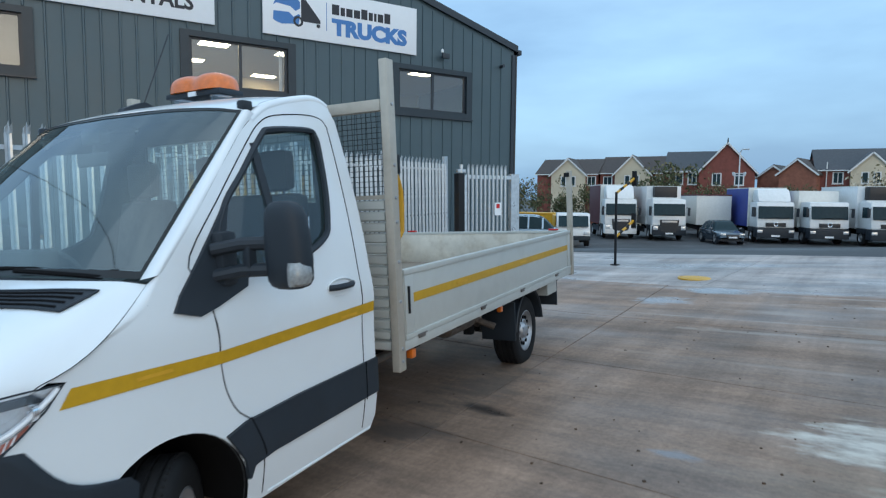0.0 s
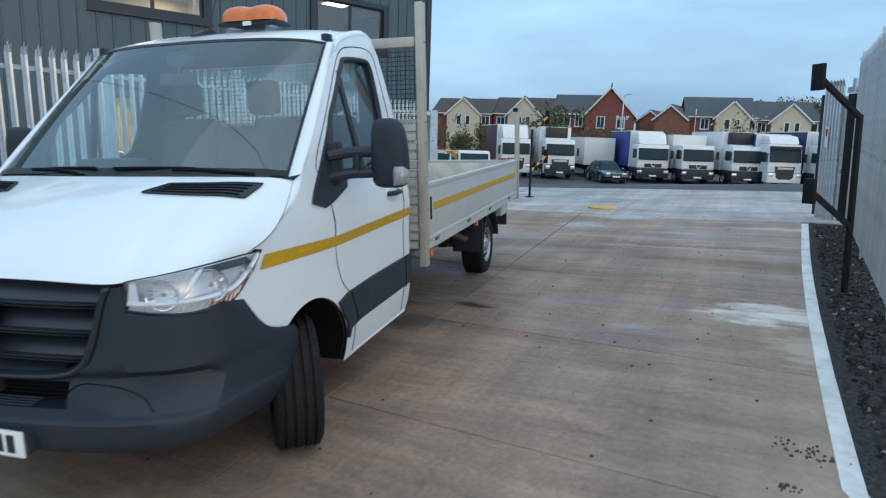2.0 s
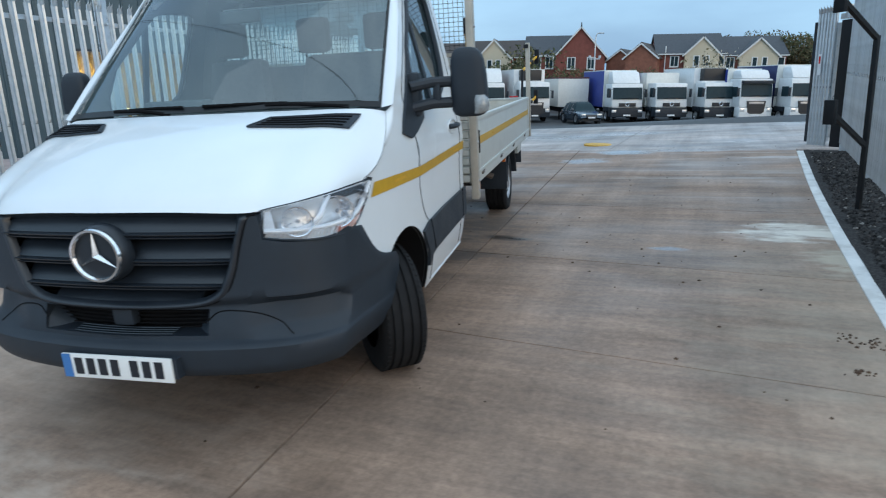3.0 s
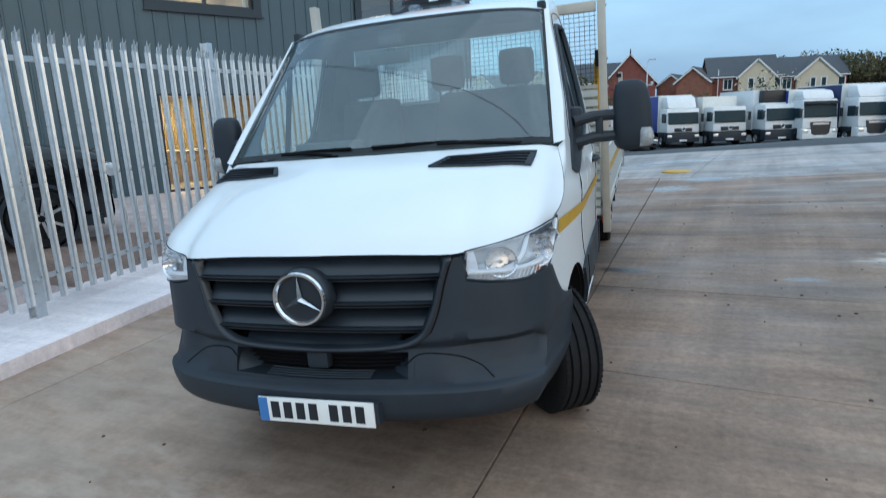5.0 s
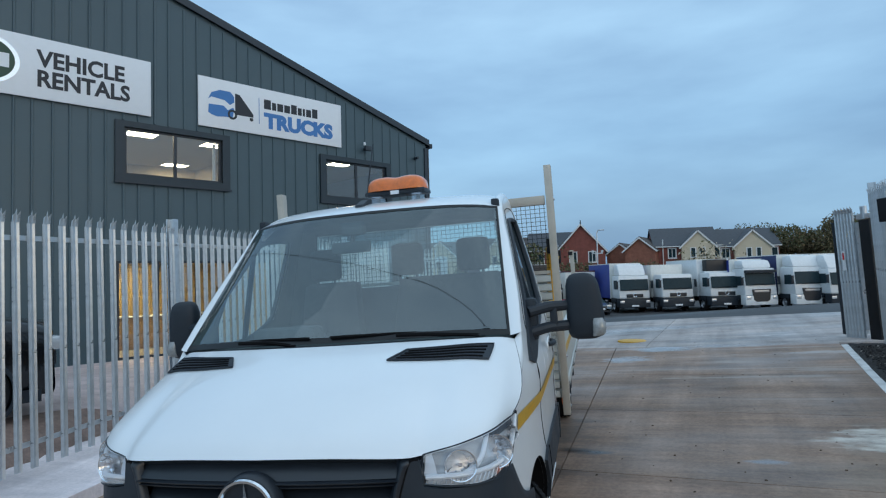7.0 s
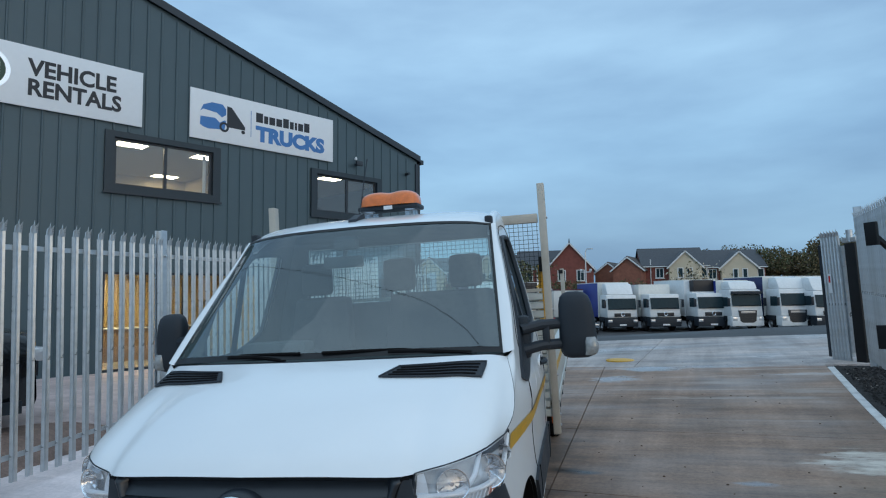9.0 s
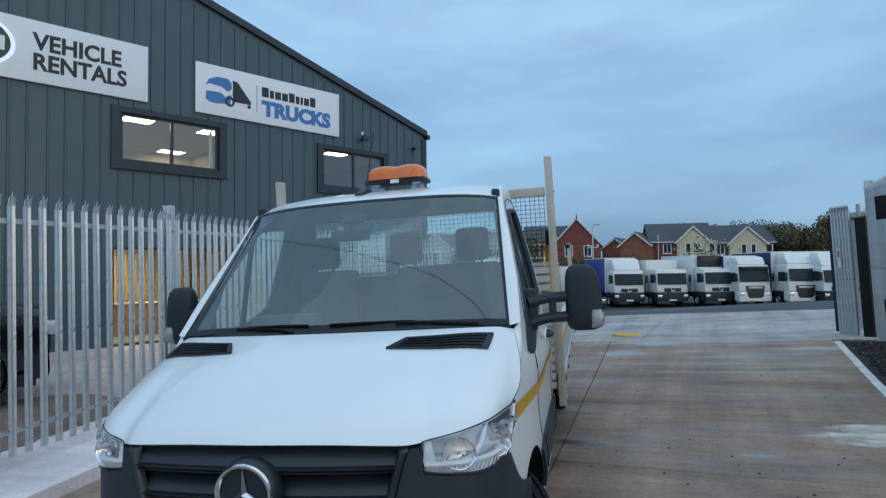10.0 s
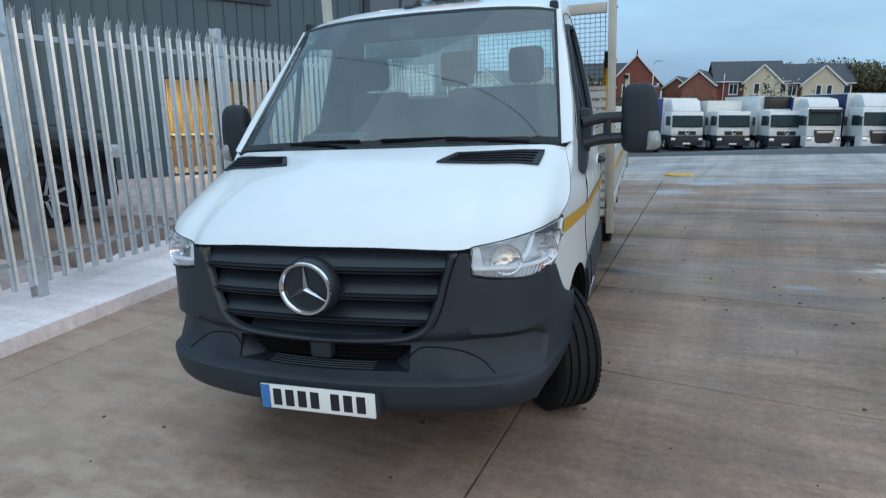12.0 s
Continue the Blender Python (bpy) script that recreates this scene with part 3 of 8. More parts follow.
counter = thing("reception_counter", BUILDING @ pose(2.4, 3.0, 0.03), "wooden reception counter under warm light", "counter")
part("counter_body", made((box, -1.6, 1.6, -0.25, 0.35, 0.0, 1.02, 0.01)), WOOD, counter)
part("worktop", made((box, -1.68, 1.68, -0.32, 0.40, 1.022, 1.06, 0.008)), SIGN_WHITE, counter)
blind = thing("window_blind", BUILDING @ pose(2.95, 0.2, 5.28), "white vertical blind drawn to the window's side", "blind")
for i in range(2):
    part("blind_slat", made((box, -0.012 - i * 0.05, 0.012 - i * 0.05, 0.0, 0.07, 0.0, 1.2)), SIGN_WHITE, blind)
rail = thing("stair_rail", BUILDING @ pose(2.2, 4.5, 3.76), "white stair handrail seen inside the office", "handrail")
part("rail_bar", made((beam, (-0.6, 0, 1.0), (1.0, 0, 1.7), 0.06, 0.08)), SIGN_WHITE, rail)
for i in range(5):
    part("baluster", made((beam, (-0.5 + i * 0.34, 0, 0.0), (-0.5 + i * 0.34, 0, 1.02 + i * 0.149), 0.03, 0.03, (0, 1, 0))), SIGN_WHITE, rail)


def lettering(name, text, size, m, mat, parent, bold=0.0, width=None):
    cu = bpy.data.curves.new(name, "FONT")
    cu.body, cu.size, cu.extrude, cu.offset = text, size, 0.004, bold
    cu.resolution_u = 3
    ob = new(name, cu)
    bpy.context.view_layer.update()
    me = bpy.data.meshes.new_from_object(ob.evaluated_get(bpy.context.evaluated_depsgraph_get()))
    bpy.data.objects.remove(ob)
    xs = [v.co.x for v in me.vertices]
    if width:
        k = width / (max(xs) - min(xs))
        for v in me.vertices:
            v.co.x = (v.co.x - min(xs)) * k
    me.materials.clear()
    me.materials.append(mat)
    out = new(name, me)
    out.parent, out.matrix_basis = parent, m
    return out


UPRIGHT = Matrix.Rotation(radians(90), 4, "X")


def flat(name, poly, mat, parent, y=-0.006, t=0.004):
    bm = bmesh.new()
    prism(bm, poly, y, y - t, lambda u, v, w: (u, w, v))
    return part(name, bm, mat, parent)


def make_truck_sign():
    s = thing("sign_board", BUILDING @ pose(2.30, -0.09, 6.95), "white sign board with blue lorry emblem and lettering", "sign", "wall signs")
    part("board", made((box, 0, 5.31, -0.005, 0.04, 0, 1.56, 0.004)), SIGN_WHITE, s)
    for i in (0.6, 2.6, 4.7):
        part("bracket", made((box, i, i + 0.06, 0.042, 0.085, 0.1, 1.46)), GALV, s)
    E = lambda pts: [(0.31 + (x - 0.38) * 0.868, z) for x, z in pts]
    flat("emblem_cab", E([(0.38, 0.88), (0.5, 1.10), (0.82, 1.22), (1.22, 1.22), (1.36, 1.08), (1.36, 0.90), (1.2, 0.80), (1.0, 0.92), (0.5, 0.96)]), SIGN_BLUE, s)
    flat("emblem_bumper", E([(0.38, 0.46), (0.40, 0.72), (0.95, 0.74), (1.12, 0.62), (1.30, 0.72), (1.36, 0.70), (1.30, 0.40), (1.05, 0.40), (0.7, 0.36), (0.5, 0.40)]), SIGN_BLUE, s)
    flat("emblem_trailer", E([(1.40, 1.20), (1.58, 1.18), (2.12, 0.62), (2.12, 0.52), (1.40, 0.52)]), SIGN_DARK, s)
    bm = bmesh.new()
    lathe(bm, [(0.16, -0.012), (0.16, -0.006), (0.09, -0.006), (0.09, -0.012)], 24, "Y", (1.10, 0, 0.50), close=True)
    part("emblem_wheel", bm, SIGN_DARK, s)
    flat("emblem_rear_wheel", E([(1.98, 0.50), (2.10, 0.50), (2.12, 0.42), (2.04, 0.38), (1.97, 0.42)]), SIGN_DARK, s)
    flat("divider", [(2.02, 0.35), (2.04, 0.35), (2.04, 1.22), (2.02, 1.22)], SIGN_BLUE, s)
    # the firm's name, as plain bars
    x = 2.21
    for w, h1 in ((0.25, 0.32), (0.15, 0.26), (0.22, 0.26), (0.22, 0.26), (0.22, 0.32), (0.15, 0.26), (0.09, 0.26), (0.20, 0.26), (0.22, 0.32)):
        flat("name_bar", [(x, 0.89), (x + w, 0.89), (x + w, 0.89 + h1), (x, 0.89 + h1)], SIGN_DARK, s)
        x += w + 0.045
    lettering("trucks_lettering", "TRUCKS", 0.66, pose(2.20, -0.008, 0.28) @ UPRIGHT, SIGN_BLUE, s, 0.040, 2.73)


def make_rental_sign():
    s = thing("sign_board", BUILDING @ pose(-5.05, -0.09, 6.97), "long white sign board with green oval emblem and lettering", "sign", "wall signs")
    part("board", made((box, 0, 5.96, -0.005, 0.04, 0, 1.60, 0.004)), SIGN_WHITE, s)
    for i in (0.6, 2.9, 5.3):
        part("bracket", made((box, i, i + 0.06, 0.042, 0.085, 0.1, 1.5)), GALV, s)
    for r0, r1, mat, y, nm in ((1.0, 0.86, CHROME, -0.011, "oval_rim"), (0.86, 0.0, SIGN_GREEN, -0.016, "oval_field")):
        bm = bmesh.new()
        ring = [(2.03 + 0.74 * r0 * math.cos(a), 0.83 + 0.62 * r0 * math.sin(a)) for a in (i * math.pi / 20 for i in range(40))]
        prism(bm, ring, -0.006, y, lambda u, v, w: (u, w, v))
        part(nm, bm, mat, s)
    x = 1.53
    for w in (0.34, 0.24, 0.09, 0.22):
        flat("emblem_bar", [(x, 0.66), (x + w, 0.66), (x + w, 1.02), (x, 1.02)], SIGN_WHITE, s, -0.018)
        x += w + 0.04
    lettering("vehicle_lettering", "VEHICLE", 0.60, pose(3.12, -0.008, 0.86) @ UPRIGHT, SIGN_DARK, s, 0.019, 2.13)
    lettering("rentals_lettering", "RENTALS", 0.60, pose(3.15, -0.008, 0.33) @ UPRIGHT, SIGN_DARK, s, 0.019, 2.24)


make_truck_sign()
make_rental_sign()

flood = thing("floodlight", BUILDING @ pose(8.7, -0.09, 7.05), "small dark floodlight with sensor on the gable wall", "light")
part("lamp_head", made((box, -0.12, 0.16, -0.20, -0.10, -0.10, 0.08, 0.012)), TRIM_DARK, flood)
part("bracket", made((box, -0.02, 0.05, -0.10, 0.085, -0.05, 0.02)), TRIM_DARK, flood)
part("sensor", made((lathe, [(0.0, 0.10), (0.045, 0.12), (0.05, 0.18), (0.03, 0.24), (0.0, 0.245)], 12, "Z", (-0.06, -0.05, 0))), SIGN_WHITE, flood)
cctv = thing("security_camera", BUILDING @ pose(11.3, -0.06, 7.0), "small dark security camera near the eaves", "camera")
part("camera_head", made((lathe, [(0.0, -0.18), (0.06, -0.18), (0.06, 0.0), (0.03, 0.05), (0.0, 0.05)], 12, "Y", (0, 0, 0))), TRIM_DARK, cctv)
part("mount", made((box, -0.025, 0.025, 0.0, 0.055, -0.06, 0.06)), TRIM_DARK, cctv)


# ---- palisade fences ----
def pale_mesh(h, w=0.076):
    """One W-section pale with a split, pointed and splayed head."""
    bm = bmesh.new()
    t = 0.004
    outer = [(-w / 2, 0.010), (-w / 2 + 0.012, -0.016), (-0.008, -0.002), (0.008, -0.002), (w / 2 - 0.012, -0.016), (w / 2, 0.010)]
    inner = [(x * 0.88, y + t) for x, y in reversed(outer)]
    loop = outer + inner
    rows = [[bm.verts.new((x, y, z)) for x, y in loop] for z in (0.0, h - 0.13)]
    n = len(loop)
    for i in range(n):
        j = (i + 1) % n
        bm.faces.new((rows[0][i], rows[0][j], rows[1][j], rows[1][i]))
    bm.faces.new(rows[0][::-1])
    # three prongs: the middle one straight, the outer two splayed
    for x0, x1, dx, dy, top in ((-w / 2, -0.010, 0.004, -0.035, 0.09), (-0.010, 0.010, 0.0, -0.012, 0.13), (0.010, w / 2, -0.002, -0.035, 0.105)):
        a = [bm.verts.new(p) for p in ((x0, 0.0, h - 0.13), (x1, 0.0, h - 0.13), (x1, -0.010, h - 0.13), (x0, -0.010, h - 0.13))]
        m = [bm.verts.new(v.co + Vector((dx * 0.3, dy * 0.2, 0.06))) for v in a]
        tip = bm.verts.new(((x0 + x1) / 2 + dx, dy - 0.005, h - 0.13 + top))
        for i in range(4):
            j = (i + 1) % 4
            bm.faces.new((a[i], a[j], m[j], m[i]))
            bm.faces.new((m[i], m[j], tip))
    return to_mesh("pale", bm, GALV)


def post_mesh(h):
    bm = bmesh.new()
    box(bm, -0.05, 0.05, -0.006, 0.006, -0.3, h)
    box(bm, -0.05, 0.05, 0.088, 0.10, -0.3, h)
    box(bm, -0.006, 0.006, 0.006, 0.088, -0.3, h)
    return to_mesh("post", bm, GALV)


PALE, POST = pale_mesh(2.43), post_mesh(2.62)
BOLT = to_mesh("bolt", made((lathe, [(0.0, -0.03), (0.018, -0.026), (0.018, 0.0), (0.0, 0.0)], 8, "Y", (0, 0, 0))), GALV)


def palisade(name, a, b, base, bay, pale_gap, label, first_post=0.0, front=1, lean=1.3):
    """A fence from a to b in plan, pales on the side that front gives; base(x, y) is the ground."""
    a, b = Vector((*a, 0)), Vector((*b, 0))
    d = (b - a).normalized()
    length = (b - a).length
    turn = math.degrees(math.atan2(d.y, d.x)) + (0 if front > 0 else 180)
    f = thing(name, Matrix.Identity(4), label, "fence", "palisade fences", "thing")

    def at(s, off=0.0, dz=0.0):
        p = a + d * s + Vector((d.y, -d.x, 0)) * off * front
        return leaning(p.x, p.y, base(p.x, p.y), turn, lean) @ Matrix.Translation((0, 0, dz))

    s = first_post
    posts = []
    while s < length + 0.01:
        posts.append(s)
        shared("post", POST, f, at(s, 0.012))
        s += bay
    if first_post > 0:
        posts.insert(0, 0.0)
    for p, q in zip(posts, posts[1:]):
        for z in (0.36, 2.29):
            m0, m1 = at(p, 0.0, z).translation, at(q, 0.0, z).translation
            rail = part("rail", made((beam, m0, m1, 0.012, 0.048), (beam, m0 + Vector((d.y, -d.x, 0)) * -0.02 * front + Vector((0, 0, -0.02)), m1 + Vector((d.y, -d.x, 0)) * -0.02 * front + Vector((0, 0, -0.02)), 0.04, 0.006)), GALV, f)
        for z in (0.36, 2.29):
            shared("bolt", BOLT, f, at(p, 0.02, z))
        n = max(1, round((q - p) / pale_gap))
        for i in range(n):
            s0 = p + (i + 0.5) * (q - p) / n
            tilt = Matrix.Rotation(radians(random.uniform(-0.35, 0.35)), 4, "Y")
            shared("pale", PALE, f, at(s0, 0.022, 0.13 + random.uniform(-0.006, 0.006)) @ tilt)
    return f


def kerb_base(x, y):
    return land(x, y) + 0.115


palisade("palisade_fence", (fence_x(-1.1), -1.1), (fence_x(14.2), 14.2), kerb_base, 2.88, 0.168,
         "galvanised steel palisade fence with pointed pales on concrete strip", 0.29)


# ---- the white dropside truck; it stands square on the sloping yard ----
EX = Vector((1, -0.0123, 0.047)).normalized()
EY = (Vector((0.0123, 1, 0.0185)) - EX * EX.dot(Vector((0.0123, 1, 0.0185)))).normalized()
EZ = EX.cross(EY)
TILT = Matrix.Translation((0.032, 0.138, 0.020)) @ Matrix((EX, EY, EZ)).transposed().to_4x4()
truck = thing("dropside_truck", TILT, "white dropside truck with dark bumper, alloy bed and yellow side stripe", "truck")


def side_w(y, z):
    """Half width of the cab at a place on its side."""
    w = 0.985
    if y < 1.5:
        w -= 0.055 * ((1.5 - y) / 0.9) ** 1.5
    if z < 0.6:
        w -= 0.05 * ((0.6 - z) / 0.3) ** 1.5
    if z > 1.22:
        t = (z - 1.22) / 1.0
        w -= 0.035 * t + 0.150 * t ** 1.5
    w += 0.012 * math.exp(-((z - 1.18) / 0.10) ** 2) * smooth_step(0.9, 1.5, y)
    return w


def fill(outer, holes=(), off=0.0, sign=1, step=0.09, thick=0.0, w=side_w):
    """A panel over the cab's side, from an outline in y and z, with holes."""
    bm = bmesh.new()
    edges = []
    for loop in (outer, *holes):
        vs = [bm.verts.new((0, y, z)) for y, z in loop]
        edges += [bm.edges.new((vs[i], vs[(i + 1) % len(vs)])) for i in range(len(vs))]
    bmesh.ops.triangle_fill(bm, use_beauty=True, use_dissolve=False, edges=edges, normal=(1, 0, 0))
    ys, zs = [p[0] for p in outer], [p[1] for p in outer]
    for axis, lo, hi in ((1, min(ys), max(ys)), (2, min(zs), max(zs))):
        no = Vector((0, 1, 0)) if axis == 1 else Vector((0, 0, 1))
        k = math.ceil(lo / step) * step
        while k < hi:
            bmesh.ops.bisect_plane(bm, geom=bm.verts[:] + bm.edges[:] + bm.faces[:], plane_co=no * k, plane_no=no, dist=1e-5)
            k += step
    for v in bm.verts:
        v.co.x = w(v.co.y, v.co.z) + off
    if thick:
        rim = [e for e in bm.edges if len(e.link_faces) == 1]
        got = bmesh.ops.extrude_edge_only(bm, edges=rim)
        for v in got["geom"]:
            if isinstance(v, bmesh.types.BMVert):
                v.co.x -= thick
    if sign < 0:
        for v in bm.verts:
            v.co.x = -v.co.x
        bmesh.ops.reverse_faces(bm, faces=bm.faces)
    return bm


def arc(cy, cz, r, a0, a1, n):
    return [(cy + r * math.cos(radians(a0 + (a1 - a0) * i / n)), cz + r * math.sin(radians(a0 + (a1 - a0) * i / n))) for i in range(n + 1)]


WINDOW = [(1.52, 1.425), (1.90, 1.440), (2.12, 1.485), (2.28, 1.555), (2.325, 1.63), (2.37, 1.80), (2.405, 2.04), (2.40, 2.11), (2.35, 2.145), (2.02, 2.125), (1.93, 2.085), (1.72, 1.89), (1.56, 1.74), (1.46, 1.55)]
SIDE = ([(0.50, 0.957), (0.56, 1.02), (0.64, 1.075), (0.725, 1.153), (0.66, 1.166), (0.81, 1.240), (0.93, 1.280), (1.00, 1.315), (1.07, 1.362), (1.15, 1.475),
         (1.36, 1.68), (1.60, 1.92), (1.80, 2.105), (1.93, 2.195), (2.06, 2.26), (2.3, 2.32), (2.50, 2.35), (2.605, 2.325), (2.65, 2.22), (2.66, 1.6),
         (2.665, 0.42), (2.63, 0.345), (1.66, 0.33)] + arc(1.12, 0.40, 0.415, -10, 126, 16) + [(0.80, 0.752), (0.735, 0.764), (0.68, 0.781), (0.635, 0.805), (0.59, 0.843), (0.545, 0.897)])
WS_LOW = [(0, 0.93, 1.478), (0.45, 0.965, 1.478), (0.75, 1.03, 1.470), (0.895, 1.095, 1.460)]
WS_TOP = [(0, 1.735, 2.245), (0.40, 1.765, 2.242), (0.65, 1.815, 2.230), (0.785, 1.865, 2.212)]
BON_F = [(0, 0.085, 1.135), (0.30, 0.105, 1.132), (0.56, 0.150, 1.118), (0.645, 0.198, 1.118), (0.77, 0.255, 1.138), (0.875, 0.38, 1.156), (0.928, 0.600, 1.162)]
BON_B = [(0, 0.875, 1.472), (0.25, 0.885, 1.472), (0.45, 0.91, 1.471), (0.62, 0.955, 1.468), (0.75, 1.0, 1.464), (0.84, 1.05, 1.458), (0.91, 1.11, 1.440)]


def mirror_x(p, s):
    return Vector((p.x * s, p.y, p.z))


def two_sided(f):
    """Turns a right-half surface f(u, v), u from the middle outwards, into one over both halves."""
    return lambda u, v: mirror_x(f(abs(2 * u - 1), v), 1 if u >= 0.5 else -1)


def bonnet_point(u, v):
    a, b = curve_at(BON_F, u), curve_at(BON_B, u)
    p = a.lerp(b, v)
    p.z += (0.055 * (1 - u ** 3) - 0.036 * u ** 4) * math.sin(math.pi * v ** 0.8)
    p.z += 0.005 * math.exp(-((u - 0.62) / 0.10) ** 2) * math.sin(math.pi * v)   # pressed ridge
    p.x += 0.040 * u ** 6 * math.sin(math.pi * v ** 0.9)
    if v < 0.08:
        p.z -= 0.02 * (1 - v / 0.08) ** 2
    return p


part("bonnet", made((patch, two_sided(bonnet_point), 56, 22)), WHITE_PAINT, truck, angle=60)
bm = bmesh.new()
patch(bm, two_sided(lambda u, v: (curve_at(BON_F, u) + Vector((0, 0.012 + 0.05 * v, -0.022 - 0.035 * v)))), 40, 2)
part("bonnet_return", bm, GRILLE_BLACK, truck)
bm = bmesh.new()
patch(bm, two_sided(lambda u, v: curve_at(BON_B, u * 0.975).lerp(curve_at(WS_LOW, u * 0.985), v * 1.02) + Vector((0, 0, -0.012 + 0.006 * v))), 40, 3)
part("scuttle_panel", bm, BLACK_PLASTIC, truck)


def ws_point(u, v):
    p = curve_at(WS_LOW, u).lerp(curve_at(WS_TOP, u), v)
    n = Vector((0, -0.72, 0.69))
    return p + n * 0.035 * math.sin(math.pi * v) * (1 - u ** 4)


ws = part("windscreen", made((patch, two_sided(ws_point), 32, 14)), SCREEN_GLASS, truck, angle=60)
ws.visible_shadow = False
FRIT = material("black_glass_edge", (0.010, 0.012, 0.014), 0.3, vary=0.05, spec=0.3)
for nm, f in (("screen_edge", lambda u, v: ws_point(1 - 0.028 * u, v) + Vector((0, -0.003, 0.003))), ("screen_edge", lambda u, v: mirror_x(ws_point(1 - 0.028 * u, v) + Vector((0, -0.003, 0.003)), -1))):
    part(nm, made((patch, f, 2, 14)), FRIT, ws)
TINT = bpy.data.materials.new("screen_tint")
TINT.use_nodes = True
TINT.node_tree.nodes.clear()
t_out, t_bsdf = TINT.node_tree.nodes.new("ShaderNodeOutputMaterial"), TINT.node_tree.nodes.new("ShaderNodeBsdfTransparent")
t_bsdf.inputs["Color"].default_value = (0.80, 0.84, 0.87, 1)
TINT.node_tree.links.new(t_bsdf.outputs[0], t_out.inputs[0])
for k in range(6):
    part("tint_strip", made((patch, two_sided(lambda u, v, k=k: ws_point(u * 0.975, 0.865 + 0.018 * k + (0.133 - 0.018 * k) * v) + Vector((0, 0.004 + 0.0015 * k, -0.004 - 0.0015 * k))), 32, 3)), TINT, ws).visible_shadow = False
part("screen_top_band", made((patch, two_sided(lambda u, v: ws_point(u, 0.982 + 0.018 * v) + Vector((0, -0.002, 0.002))), 32, 2)), FRIT, ws)
part("screen_low_band", made((patch, two_sided(lambda u, v: ws_point(u, 0.035 * v) + Vector((0, -0.004, 0.004))), 32, 2)), FRIT, ws)


def roof_point(u, v):
    a = curve_at(WS_TOP, u)
    b = curve_at([(0, 2.65, 2.395), (0.40, 2.645, 2.392), (0.64, 2.63, 2.376), (0.762, 2.60, 2.318)], u)
    p = a.lerp(b, v)
    p.z += 0.038 * math.sin(math.pi * min(1, v * 0.95 + 0.02) ** 0.75) * (1 - u ** 3) + 0.022 * u ** 3 * math.sin(math.pi * v ** 0.7)
    p.x += 0.010 * u ** 4 * math.sin(math.pi * v)
    return p


part("roof", made((patch, two_sided(roof_point), 44, 24)), WHITE_PAINT, truck, angle=60)

# rear wall of the cab, with its window
for poly in ([(-0.95, 0.42), (0.95, 0.42), (0.945, 1.45), (0.895, 1.74), (-0.895, 1.74), (-0.945, 1.45)], [(-0.795, 2.18), (0.795, 2.18), (0.755, 2.31), (0.60, 2.36), (0, 2.38), (-0.60, 2.36), (-0.755, 2.31)],
             [(0.70, 1.74), (0.895, 1.74), (0.795, 2.18), (0.68, 2.18)], [(-0.70, 1.74), (-0.895, 1.74), (-0.795, 2.18), (-0.68, 2.18)]):
    bm = bmesh.new()
    prism(bm, poly, 2.60, 2.655, lambda u, v, w: (u, w, v))
    part("cab_rear_panel", bm, WHITE_PAINT, truck)
    bm = bmesh.new()
    prism(bm, [(x * 0.985, z) for x, z in poly], 2.575, 2.597, lambda u, v, w: (u, w, v))
    part("rear_trim", bm, INTERIOR, truck)
rw = part("rear_window", made((box, -0.71, 0.71, 2.62, 2.627, 1.74, 2.18)), GLASS, truck)
rw.visible_shadow = False


def bez(a, c, b, t):
    return a * (1 - t) ** 2 + c * 2 * t * (1 - t) + b * t * t


PILLAR_IN = [ws_point(1.0, v) for v in (0, 0.25, 0.5, 0.75, 1.0)]
PILLAR_OUT = [(1.15, 1.475), (1.36, 1.68), (1.60, 1.92), (1.80, 2.105), (1.93, 2.195)]


def pillar_point(u, v):
    a = curve_at(PILLAR_IN, v)
    q = curve_at([(side_w(y, z), y, z) for y, z in PILLAR_OUT], v)
    c = Vector((q.x + 0.018, a.y + 0.004, a.z + 0.012))
    return bez(a, c, q, u)


def fender_roll(u, v):
    """The rounded shoulder between the bonnet gap and the cab's side."""
    a = curve_at([bonnet_point(1.0, t) for t in (0, 0.25, 0.5, 0.75, 1.0)], v) + Vector((0.001, 0, -0.001))
    edge = [(0.66, 1.166), (0.81, 1.240), (0.93, 1.280), (1.00, 1.315), (1.07, 1.362), (1.15, 1.475)]
    q = curve_at([(side_w(y, z), y, z) for y, z in edge], v)
    return bez(a, Vector((q.x, (a.y + q.y) / 2, max(a.z, q.z))), q, u)


